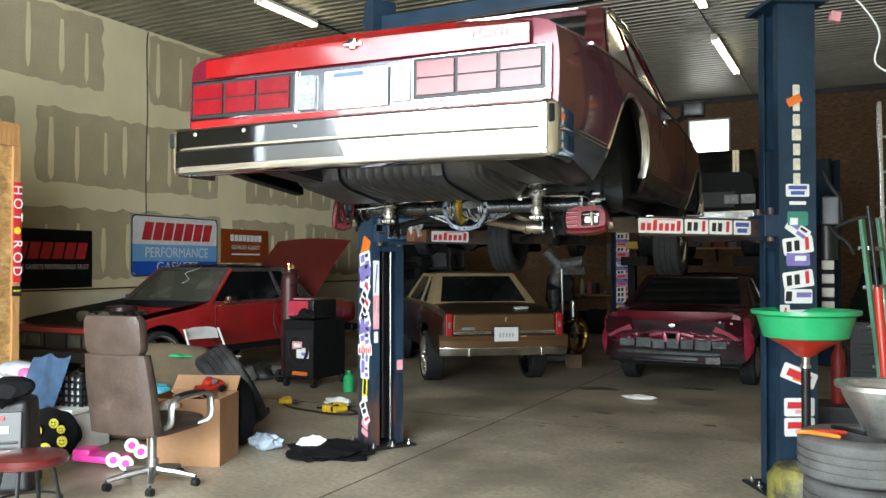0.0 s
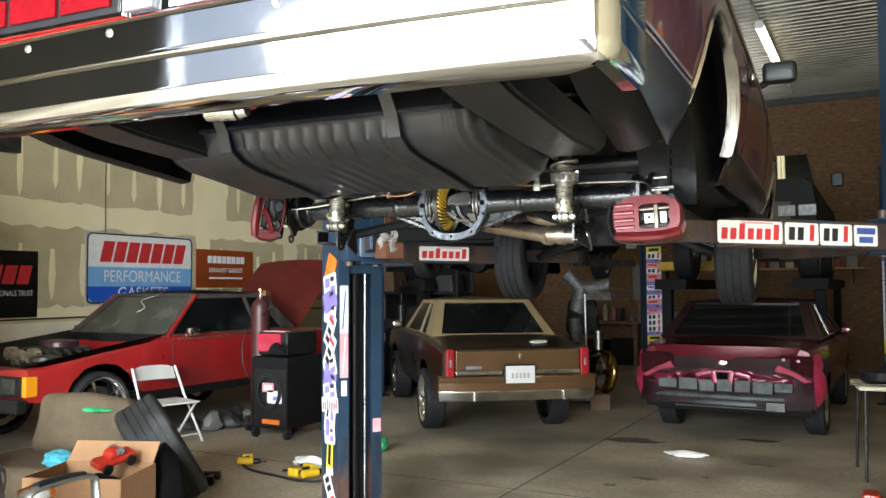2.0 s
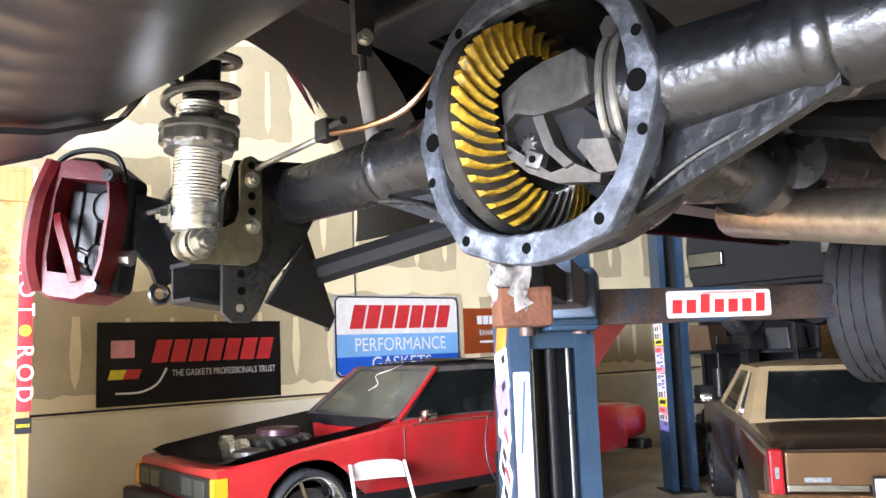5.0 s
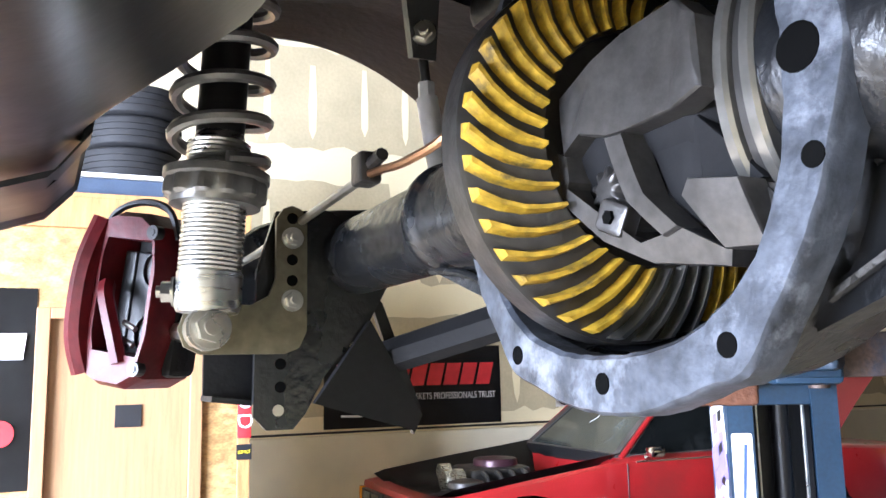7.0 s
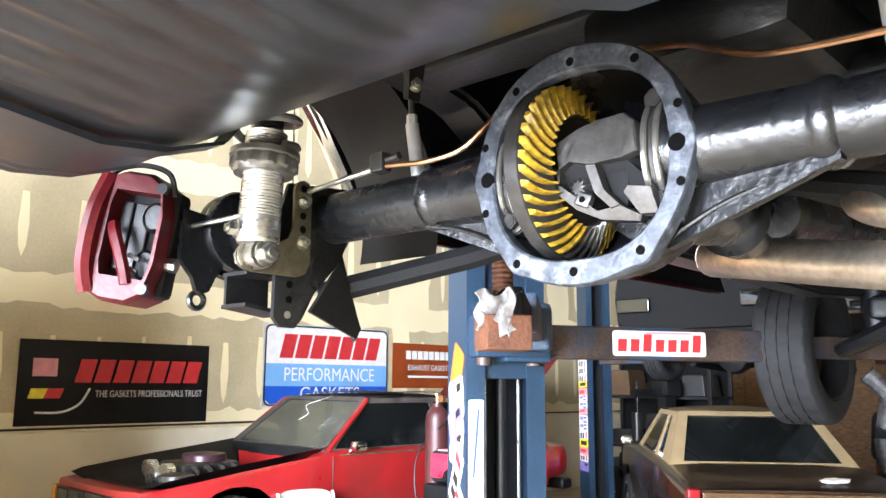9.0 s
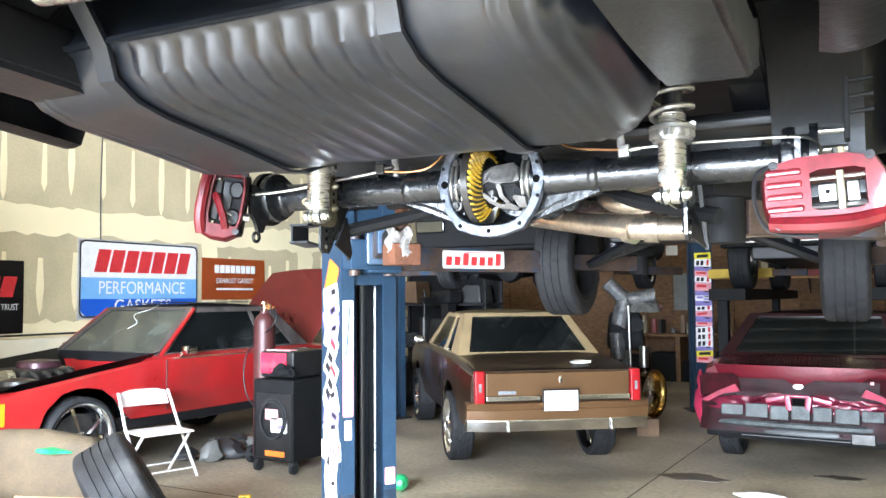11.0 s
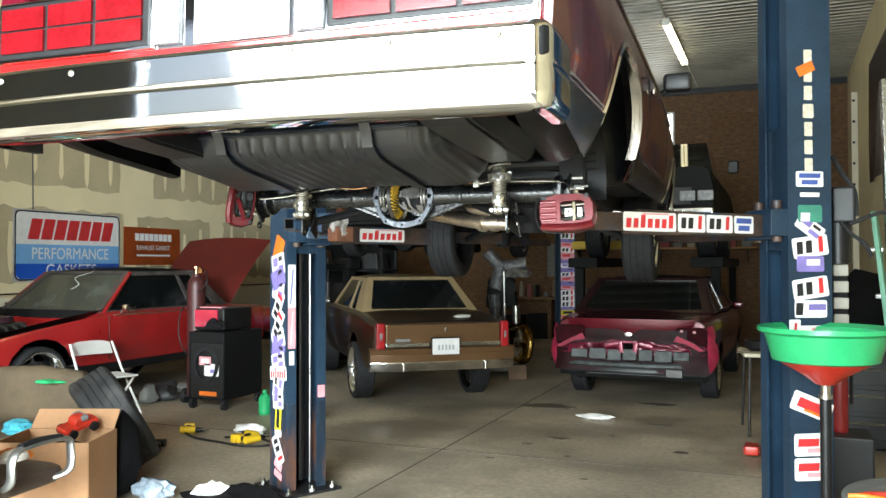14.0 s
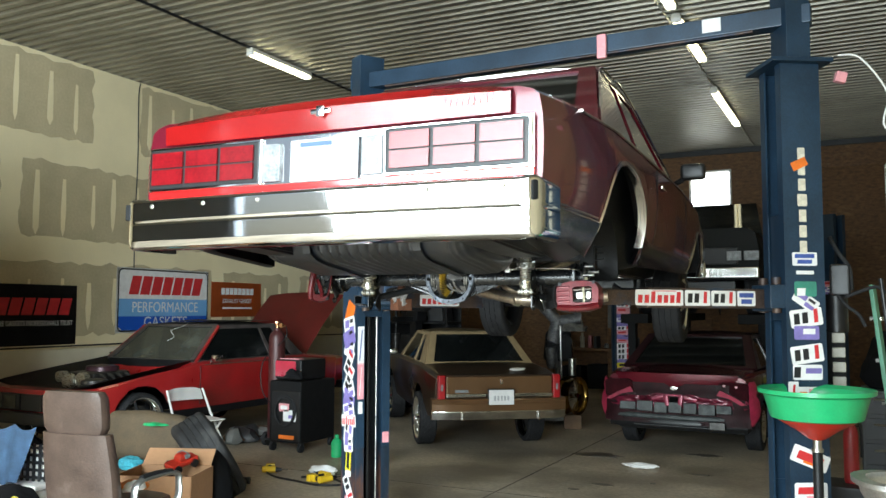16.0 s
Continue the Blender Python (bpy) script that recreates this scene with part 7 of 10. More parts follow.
for sx in (1, -1):
    # raised dull dark red slab for the empty lamp pocket, a bright fold across it
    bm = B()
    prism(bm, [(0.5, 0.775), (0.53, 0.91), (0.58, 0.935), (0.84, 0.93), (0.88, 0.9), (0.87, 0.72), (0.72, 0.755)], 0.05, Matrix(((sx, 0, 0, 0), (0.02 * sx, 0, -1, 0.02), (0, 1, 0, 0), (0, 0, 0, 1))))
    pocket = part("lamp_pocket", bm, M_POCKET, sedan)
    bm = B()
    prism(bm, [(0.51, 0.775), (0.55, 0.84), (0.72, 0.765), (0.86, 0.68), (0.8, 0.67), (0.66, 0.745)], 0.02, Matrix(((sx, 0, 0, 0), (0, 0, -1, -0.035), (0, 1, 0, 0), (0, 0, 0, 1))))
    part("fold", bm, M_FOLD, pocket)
    for x_, z_ in ((0.6, 0.895), (0.74, 0.885)):
        bm = B()
        box(bm, (sx * x_, -0.036, z_), (0.03, 0.008, 0.025), 0.003)
        part("bulb_socket", bm, M_STPINK, pocket)
    bm = B()
    sheet(bm, lambda u, v, sx=sx: Vector((sx * lerp(0.1, 0.9, u), -0.05 + 0.09 * u ** 4 + 0.03 * noise.noise(Vector((u * 7, v * 4, sx * 3))), lerp(0.6, 0.765 - 0.05 * u + 0.012 * math.sin(u * 11), v) + 0.025 * noise.noise(Vector((u * 5 + 9, v * 2, sx))))), 26, 10, 0.01)
    part("bare_panel", bm, M_PINKISH, sedan)
    bm = B()
    rings = []
    for z_, x_, w_ in ((0.42, 0.9, 0.015), (0.5, 0.925, 0.04), (0.6, 0.935, 0.055), (0.72, 0.925, 0.05), (0.78, 0.91, 0.03), (0.83, 0.915, 0.042), (0.92, 0.905, 0.035), (0.95, 0.9, 0.02)):
        rings.append([Vector((sx * (x_ + w_ * a_), lerp(0.02, 0.12, (a_ + 1) / 2) + b_, z_)) for a_, b_ in ((-1, 0), (0.3, -0.02), (1, 0.02), (1, 0.04), (-1, 0.03))])
    loft(bm, rings)
    part("quarter_edge", bm, mat("bare_pink_bracket", (0.42, 0.03, 0.075), 0.35, 0.1, var=0.3, scale=12, coat=0.5), sedan)
    for y in (1.0, 3.75):
        wheel(sedan, sx * 0.8, y, 0.31, 0.31, 0.2, 0.21, M_ALU, sx, 5)
    bm = B()
    box(bm, (sx * 0.97, 3.0, 1.07), (0.14, 0.09, 0.1), 0.03)
    part("mirror", bm, M_MAROON, sedan)
bm = B()
for sx in (1, -1):
    box(bm, (sx * 0.085, -0.05, 0.69), (0.06, 0.07, 0.14), 0.014, (0, sx * 8, 0))
    box(bm, (sx * 0.2, -0.045, 0.72), (0.17, 0.05, 0.05), 0.012, (0, sx * 12, 0))
box(bm, (0, -0.05, 0.755), (0.2, 0.06, 0.03), 0.01)
latch = part("latch_panel", bm, M_PINKISH, sedan)
bm = B()
box(bm, (0, -0.052, 0.69), (0.1, 0.02, 0.08), 0.008)
part("latch_hole", bm, M_HOLE, latch)
M_ABSORB = mat("grey_foam_absorber", (0.06, 0.068, 0.068), 0.48, 0.0, var=0.6, scale=9, bump=0.12, wear=(0.016, 0.018, 0.02), wear_amount=0.46, spec=0.35)
bm = B()
box(bm, (0, 0.02, 0.6), (1.36, 0.06, 0.12), 0.01)
absorber = part("bumper_absorber", bm, M_ABSORB, sedan)
for k, (x_, w_) in enumerate(((-0.58, 0.2), (-0.36, 0.2), (-0.16, 0.16), (0.02, 0.16), (0.2, 0.16), (0.4, 0.2), (0.6, 0.18))):
    bm = B()
    box(bm, (x_, -0.045 + 0.05 * x_ * x_, 0.6 + 0.006 * math.sin(k * 2.3)), (w_, 0.09, 0.13 if k % 6 else 0.1), 0.012, (-8, 0, -4 * x_))
    part("absorber_block", bm, M_ABSORB, absorber)
bm = B()
rings = []
for k in range(13):
    t = k / 6 - 1
    rings.append([Vector((t * 0.84, -0.07 + 0.1 * t * t + dy, z)) for dy, z in ((0.1, 0.505), (0.0, 0.515), (-0.015, 0.5), (-0.015, 0.47), (0.0, 0.455), (0.1, 0.455))])
loft(bm, rings)
part("bumper_beam", bm, M_ABSORB, sedan)
bm = B()
rings = []
for k in range(13):
    t = k / 6 - 1
    rings.append([Vector((t * 0.85, -0.03 + 0.1 * t * t + dy, z)) for dy, z in ((0.1, 0.45), (0.0, 0.45), (-0.012, 0.42), (-0.012, 0.38), (0.0, 0.36), (0.02, 0.33), (0.1, 0.33))])
loft(bm, rings)
tube(bm, [(-0.5, -0.045, 0.375), (0.42, -0.045, 0.375)], 0.018, 10)
part("lower_valance", bm, M_BLACK, sedan)
bm = B()
box(bm, (0.52, -0.05, 0.41), (0.19, 0.08, 0.095), 0.01)
part("tow_socket", bm, M_GEARSTEEL, sedan)

M_DARKVINYL = mat("peeling_dark_roof", (0.06, 0.05, 0.047), 0.5, var=0.5, scale=5, bump=0.3, wear=(0.3, 0.28, 0.26), wear_amount=0.3)
# red coupe with its bonnet off, nose towards the doorway; local y runs to its front
red = thing("coupe", pose(-8.86, 12.05, 0, 0, 0, 180), "faded red two-door coupe with no bonnet on large wheels", "car")
RL = 5.08
r_hw = lambda y: curve_at(((0.0, 0.86), (0.5, 0.9), (2.6, 0.92), (4.6, 0.91), (5.08, 0.86)), y)
r_sh = lambda y: curve_at(((0.0, 1.0), (1.0, 1.06), (3.2, 1.07), (3.6, 1.02), (4.2, 0.95), (5.08, 0.83)), y)
r_top = lambda y: curve_at(((0.0, 1.05), (1.0, 1.12), (3.4, 1.12), (3.45, 0.82), (4.8, 0.76), (4.86, 0.87), (5.08, 0.84)), y)
r_low = lambda y: curve_at(((0.0, 0.55), (0.7, 0.5), (3.0, 0.5), (4.8, 0.52), (5.08, 0.55)), y)
generic_body(red, M_REDCAR, RL, r_hw, ((1.2, 0.47, 0.48, 0.86), (4.27, 0.43, 0.48, 0.86)), r_low, r_sh, r_top, 0)
greenhouse(red, 0.95, 1.5, 2.72, 3.33, 0.82, 0.68, 1.09, 1.57, M_DARKVINYL, M_DARKVINYL, M_GLASS, side=((0.12, 0.3), (0.34, 0.965)), front_glass=M_DUSTGLASS)
bm = B()
sheet(bm, lambda u, v: Vector(((u * 2 - 1) * 0.6, lerp(1.5, 2.7, v), 1.628 + 0.012 * math.sin(u * 8) * math.sin(v * 7))), 14, 12, 0.006)
part("roof_vinyl", bm, M_DARKVINYL, red, "peeling dark vinyl roof skin")
bm = B()
tube(bm, smooth_path([(-0.1, 2.7, 1.6), (-0.2, 2.9, 1.56), (-0.12, 3.05, 1.5), (-0.25, 3.12, 1.42), (-0.2, 3.2, 1.36)]), 0.003, 6)
part("torn_strip", bm, M_WHITE, red)
for sx in (1, -1):
    bm = B()
    tube(bm, [(sx * 0.835, 3.31, 1.09), (sx * 0.7, 2.74, 1.56)], 0.024, 8)
    part("windshield_pillar", bm, M_REDCAR, red)
# tail behind the rear wheels
bm = B()
loft(bm, [[Vector((x * w, y, lerp(0.56 + dz, 1.04 - dz * 0.5, z))) for x, z in oct_ring(1, 0.5, 28, 5) for z in [z + 0.5]] for y, w, dz in ((0.1, 0.875, 0.0), (-0.15, 0.865, 0.01), (-0.34, 0.83, 0.03), (-0.42, 0.76, 0.07))])
tail = part("tail_panel", bm, M_REDCAR, red)
bm = B()
box(bm, (0, -0.36, 0.53), (1.66, 0.2, 0.13), 0.04)
part("rear_bumper", bm, M_BLACKPL, red)
for sx in (1, -1):
    bm = B()
    box(bm, (sx * 0.56, -0.4, 0.84), (0.3, 0.06, 0.12), 0.012)
    part("tail_lamp", bm, M_LENSDULL, tail)
# engine bay: a black lining sunk between the wings
bm = B()


def bay(u, v):
    a, y = abs(u * 2 - 1), lerp(3.3, 4.99, v)
    sh_, top_ = r_sh(y), min(r_top(y), 0.82)
    z = lerp(top_ + 0.012, sh_ + 0.05, max(0.0, (a - 0.55) / 0.45) ** 0.7) + 0.03
    return Vector(((u * 2 - 1) * 0.83, y, z if v < 0.98 else z - 0.02))


sheet(bm, bay, 20, 16, 0.012)
box(bm, (0, 3.32, 0.99), (1.5, 0.08, 0.26), 0.01)
part("bay_lining", bm, M_BLACK, red)
bm = B()
lathe(bm, [(0.02, 0.0), (0.2, 0.0), (0.205, 0.02), (0.2, 0.085), (0.19, 0.1), (0.05, 0.115), (0.01, 0.12)], 32, pose(0.0, 4.1, 0.97))
part("air_cleaner", bm, mat("purple_air_filter", (0.05, 0.02, 0.028), 0.35, 0.4, var=0.3, scale=8), red, "round purple chrome-lidded air cleaner")
bm = B()
box(bm, (0, 4.15, 0.92), (0.5, 0.6, 0.18), 0.05)
for k in range(4):
    for sx in (1, -1):
        tube(bm, smooth_path([(sx * 0.2, 3.95 + k * 0.13, 0.98), (sx * 0.32, 3.95 + k * 0.13, 0.95), (sx * 0.36, 3.95 + k * 0.13, 0.86)]), 0.02, 8)
part("engine", bm, M_GEARSTEEL, red)
bm = B()
cyl(bm, (0.25, 4.45, 0.95), (0.25, 4.55, 0.95), 0.07, n=20)
cyl(bm, (-0.2, 4.52, 0.93), (-0.2, 4.6, 0.93), 0.09, n=20)
cyl(bm, (0, 4.56, 0.9), (0, 4.62, 0.9), 0.1, n=20)
part("pulley", bm, M_ALU, red)
bm = B()
lathe(bm, [(0.14, 0), (0.16, 0.02), (0.15, 0.06), (0.08, 0.08)], 24, pose(-0.45, 4.6, 0.88))
part("washer_dome", bm, M_GEARSTEEL, red)
# nose: headlamps, amber corner lamps, bumper
for sx in (1, -1):
    bm = B()
    box(bm, (sx * 0.5, 5.08, 0.69), (0.6, 0.08, 0.2), 0.015)
    part("lamp_bezel", bm, M_BLACKPL, red)
    for k in range(2):
        bm = B()
        box(bm, (sx * (0.36 + 0.25 * k), 5.125, 0.695), (0.21, 0.02, 0.15), 0.01)
        part("headlamp", bm, M_DUSTGLASS, red)
    bm = B()
    box(bm, (sx * 0.84, 5.06, 0.7), (0.07, 0.13, 0.2), 0.012)
    part("corner_lamp", bm, M_LENSAMBER, red)
    for y in (1.2, 4.27):
        wheel(red, sx * 0.8, y, 0.39, 0.39, 0.32, 0.24, M_CHROME, sx, 5)
    bm = B()
    box(bm, (sx * 0.97, 3.05, 1.14), (0.11, 0.16, 0.1), 0.035)
    tube(bm, [(sx * 0.88, 3.1, 1.06), (sx * 0.93, 3.12, 1.1)], 0.015, 8)
    part("mirror", bm, M_CHROME, red)
    bm = B()
    tube(bm, [(sx * (r_hw(y) - 0.015), y, r_sh(y) - 0.01) for y in (1.0, 1.8, 2.6, 3.2)], 0.008, 6)
    part("belt_moulding", bm, M_CHROMEDIRTY, red)
    bm = B()
    box(bm, (sx * 0.85, 2.75, 0.46), (0.06, 2.6, 0.12), 0.02)
    part("rocker", bm, M_BLACK, red)
    bm = B()
    tube(bm, [(sx * (r_hw(1.75) + 0.0), 1.75, z) for z in (0.55, 0.75, 0.95, 1.04)], 0.004, 6)
    part("rear_door_gap", bm, M_BLACK, red)
    bm = B()
    tube(bm, [(sx * (r_hw(3.3) + 0.0), 3.3, z) for z in (0.55, 0.75, 0.95, 1.05)], 0.004, 6)
    part("front_door_gap", bm, M_BLACK, red)
bm = B()
box(bm, (0, 5.08, 0.69), (0.36, 0.07, 0.2), 0.01)
part("grille", bm, M_BLACKPL, red)
bm = B()
box(bm, (0, 5.18, 0.52), (1.8, 0.12, 0.14), 0.03)
part("front_bumper", bm, M_BLACKPL, red)
bm = B()
sheet(bm, lambda u, v: Vector(((u * 2 - 1) * lerp(0.75, 0.8, v), lerp(0.75, -0.25, v), lerp(1.14, 2.1, v) + 0.05 * math.sin(v * math.pi) - 0.05 * (u * 2 - 1) ** 2)), 10, 10, 0.03)
part("boot_lid", bm, mat("dull_red_primer", (0.2, 0.025, 0.02), 0.55, var=0.15, scale=3), red, "raised dull red boot lid")

# ---- second lift and raised truck behind ----
def far_column(x, y, a, stickers, h0=3.5):
    t = thing("lift_column", pose(x, y, 0, 0, 0, a), "distant blue lift column wrapped in small stickers", "vehicle lift", "lift columns")
    b = B()
    prism(b, COLUMN, h0, pose(0, 0, 0.015))
    part("channel", b, M_LIFT, t)
    b = B()
    box(b, (0, 0, 0.01), (0.45, 0.42, 0.02), 0.003)
    part("base_plate", b, M_RAILGREASE, t)
    b = B()
    box(b, (-0.09, 0, h0 / 2), (0.02, 0.28, h0 - 0.1))
    part("rail_back", b, M_RAILGREASE, t)
    rnd = random.Random(int(abs(x) * 10))
    z, i = 0.75, 0
    while stickers and z < 2.3:
        h = rnd.uniform(0.07, 0.12)
        mm, acc = rnd.choice(((M_STICKER, QA), (M_STICKER, PU), (M_STPURPLE, PU), (M_STICKER, QA), (M_STPINK, RD), (M_STYELLOW, YE)))
        sticker(t, stickers @ pose(0, z, 0.0004 * (i % 2)), 0.24, h, mm, acc, tilt=rnd.uniform(-4, 4))
        z += h * 0.9
        i += 1
    return t


far_column(-4.02, 15.2, 210, NEAR_R)
far_column(-7.7, 12.55, -30, NEAR_L)
far_column(-0.52, 14.9, -30, NEAR_L, 3.32)
t2 = thing("telescopic_support", pose(-3.85, 15.1, 1.98, 0, 0, -10), "yellow lift arm at the far column", "lift arm", "lift arms")
bm = B()
box(bm, (0.45, 0, 0), (0.9, 0.13, 0.13), 0.01)
part("outer_tube", bm, mat("yellow_arm_paint", (0.45, 0.3, 0.03), 0.5, var=0.2), t2)
bm = B()
box(bm, (1.1, 0, 0), (0.5, 0.09, 0.09), 0.01)
part("inner_tube", bm, M_ARM, t2)

truck = thing("pickup_truck", pose(-2.35, 13.0, 2.15), "dark pickup truck raised high behind the parked cars", "truck")
bm = B()
loft(bm, [[Vector((x * k, y, z)) for x, z in ((-0.95, 0.1), (0.95, 0.1), (0.97, 0.5), (0.92, 0.78), (0.8, 0.86), (-0.8, 0.86), (-0.92, 0.78), (-0.97, 0.5))] for y, k in ((0.0, 0.97), (0.1, 1.0), (1.4, 1.0), (1.6, 1.0), (4.8, 1.0))])
part("body", bm, mat("dark_truck_paint", (0.008, 0.009, 0.009), 0.6, var=0.2, scale=3, spec=0.2), truck)
bm = B()
loft(bm, [[Vector((x, y, 0.84)) for x, y in ((-0.85, 1.45), (0.85, 1.45), (0.85, 3.3), (-0.85, 3.3))], [Vector((x, y, 1.45)) for x, y in ((-0.7, 2.0), (0.7, 2.0), (0.7, 3.1), (-0.7, 3.1))]])
part("cab", bm, M_GLASS, truck)
bm = B()
box(bm, (0, -0.02, 0.45), (1.3, 0.06, 0.24), 0.01)
part("grille", bm, M_BLACKPL, truck)
for sx in (1, -1):
    for k in range(2):
        bm = B()
        box(bm, (sx * (0.72 - 0.0) + (k - 0.5) * 0.24 * sx, -0.03, 0.45), (0.21, 0.05, 0.14), 0.012)
        part("headlamp", bm, M_LENSCLEAR, truck)
    bm = B()
    box(bm, (sx * 1.12, 1.6, 1.0), (0.16, 0.08, 0.2), 0.03)
    part("mirror", bm, M_BLACKPL, truck)
    for y in (0.75, 4.0):
        wheel(truck, sx * 0.8, y, -0.02, 0.38, 0.22, 0.26, M_ZINC, sx, 6)
bm = B()
box(bm, (0, -0.08, 0.2), (1.9, 0.12, 0.16), 0.03)
part("front_bumper", bm, M_CHROMEDIRTY, truck)
bm = B()
box(bm, (0, 2.4, 0.02), (1.2, 4.6, 0.16), 0.03)
part("chassis", bm, M_UNDER, truck)
for sx in (1, -1):
    t3 = thing("lift_runway", pose(-2.35 + sx * 0.85, 15.4, 1.68), "dark steel lift runway holding up the truck", "vehicle lift", "lift runways")
    bm = B()
    box(bm, (0, 0, 0), (0.42, 5.0, 0.14), 0.01)
    part("runway", bm, M_DARKMATTE, t3)
    for y in (-2.2, 2.2):
        bm = B()
        box(bm, (sx * 0.1, y, -0.875), (0.12, 0.14, 1.61), 0.01)
        part("post", bm, M_DARKMATTE, t3)

# dark car body held up by the far lift, over the bronze coupe
hung = thing("raised_car", pose(-5.35, 10.75, 2.1), "dark car raised on the far lift, seen from below", "car")
bm = B()
loft(bm, [[Vector((x * k, y, z + dz)) for x, z in ((-0.9, 0.12), (-0.8, 0.02), (0.8, 0.02), (0.9, 0.12), (0.93, 0.4), (0.88, 0.62), (-0.88, 0.62), (-0.93, 0.4))] for y, k, dz in ((0.0, 0.9, 0.08), (0.12, 0.98, 0.03), (0.5, 1.0, 0.02), (1.2, 1.0, 0.0), (3.0, 1.0, 0.0), (4.2, 0.98, 0.05), (4.5, 0.9, 0.12))])
bmesh.ops.bevel(bm, geom=list(bm.edges), offset=0.03, segments=2, affect="EDGES")
part("body", bm, M_DARKMATTE, hung)
bm = B()
loft(bm, [[Vector((x, y, z)) for x, y in ((-0.8, 1.3), (0.8, 1.3), (0.8, 3.6), (-0.8, 3.6))] if z < 0.7 else [Vector((x, y, z)) for x, y in ((-0.62, 1.9), (0.62, 1.9), (0.62, 3.2), (-0.62, 3.2))] for z in (0.6, 1.05)])
part("cabin", bm, M_GLASS, hung)
for sx in (1, -1):
    bm = B()
    box(bm, (sx * 0.5, 2.2, -0.02), (0.12, 4.0, 0.1), 0.012)
    part("frame_rail", bm, M_UNDER, hung)
    for y in (0.75, 3.6):
        wheel(hung, sx * 0.76, y, -0.02, 0.31, 0.2, 0.2, M_GEARSTEEL, sx, 6)
    bm = B()
    box(bm, (sx * 0.62, -0.02, 0.36), (0.36, 0.05, 0.14), 0.02)
    part("lamp", bm, M_GLASS, hung)
bm = B()
tube(bm, smooth_path([(0.2, 0.4, -0.03), (0.25, 1.4, -0.05), (0.1, 2.6, -0.05), (0.15, 4.0, -0.02)]), 0.04, 10)
part("exhaust_pipe", bm, M_ARM, hung)
bm = B()
box(bm, (0, 0.75, -0.04), (1.3, 0.1, 0.1), 0.02)
part("crossmember", bm, M_ARM, hung)
bm = B()
box(bm, (0, 2.6, -0.1), (0.5, 1.3, 0.3), 0.06, taper=(0.9, 0.9))
part("gearbox", bm, M_DARKMATTE, hung)
bm = B()
cyl(bm, (-0.66, 0.75, -0.1), (0.66, 0.75, -0.1), 0.06, n=16)
lathe(bm, [(0.05, -0.12), (0.15, -0.08), (0.17, 0.0), (0.15, 0.08), (0.05, 0.12)], 20, pose(0, 0.75, -0.1, 90, 0, 0))
part("rear_axle", bm, M_DARKMATTE, hung)
for sx in (1, -1):
    bm = B()
    tube(bm, [(sx * 0.45, 0.75, -0.16), (sx * 0.5, 1.5, -0.2), (sx * 0.4, 2.3, -0.12)], 0.035, 8)
    part("control_arm", bm, M_DARKMATTE, hung)
for arm_pose in (pose(-4.18, 14.7, 2.02, 0, 0, -120), pose(-7.58, 12.55, 2.02, 0, 0, -12)):
    ta = thing("telescopic_support", arm_pose, "dark far lift arm under the raised car", "lift arm", "lift arms")
    bm = B()
    box(bm, (0.6, 0, 0), (1.2, 0.12, 0.11), 0.01)
    part("outer_tube", bm, M_ARM, ta)

# ---- along the back wall ----
bench = thing("workbench", pose(-4.6, 19.3, 0), "cluttered wooden workbench against the back wall", "workbench")
bm = B()
box(bm, (0, 0, 0.9), (4.4, 0.7, 0.06), 0.01)
part("worktop", bm, M_OSB, bench)
for x in (-2.1, -0.7, 0.7, 2.1):
    bm = B()
    box(bm, (x, 0, 0.435), (0.09, 0.6, 0.87), 0.006)
    part("leg", bm, M_OSB, bench)
rnd = random.Random(4)
cl = [mat("dark_clutter", (0.03, 0.03, 0.032), 0.5), mat("grey_clutter", (0.16, 0.16, 0.15), 0.5), mat("brown_clutter", (0.14, 0.08, 0.04), 0.6), mat("cream_clutter", (0.4, 0.36, 0.26), 0.6), mat("red_clutter", (0.25, 0.03, 0.03), 0.5)]
for k in range(22):
    w, h, d = rnd.uniform(0.1, 0.35), rnd.uniform(0.08, 0.4), rnd.uniform(0.1, 0.3)
    x = -6.6 + k * 0.19
    bm = B()
    if k % 3:
        box(bm, (0, 0, h / 2), (w * 0.55, d, h), 0.012, taper=(0.92, 0.92))
    else:
        lathe(bm, [(0.05, 0), (0.055, 0.02), (0.055, h * 0.7), (0.03, h * 0.82), (0.03, h), (0.01, h)], 16)
    o = tagged(obj("bottle" if not k % 3 else "storage_box", bm, cl[k % 5]), "workshop bottle on the bench" if not k % 3 else "small workshop box on the bench", "bottle" if not k % 3 else "box", "bench clutter")
    o.matrix_world = pose(x, 19.2 + rnd.uniform(-0.12, 0.15), 0.93, 0, 0, rnd.uniform(-15, 15))
for x, z, w, h, mm, nm, lb in ((-5.3, 1.75, 0.5, 0.75, cl[1], "electrical_panel", "grey steel electrical panel on the board wall"), (-5.6, 2.6, 0.24, 0.2, M_STICKER, "paper_notice", "small white paper pinned to the board wall")):
    bm = B()
    box(bm, (0, -0.06 if nm == "electrical_panel" else -0.004, 0), (w, 0.12 if nm == "electrical_panel" else 0.004, h), 0.006)
    o = tagged(obj(nm, bm, mm), lb, "panel" if nm == "electrical_panel" else "notice")
    o.matrix_world = pose(x, Y1 - 0.015, z)
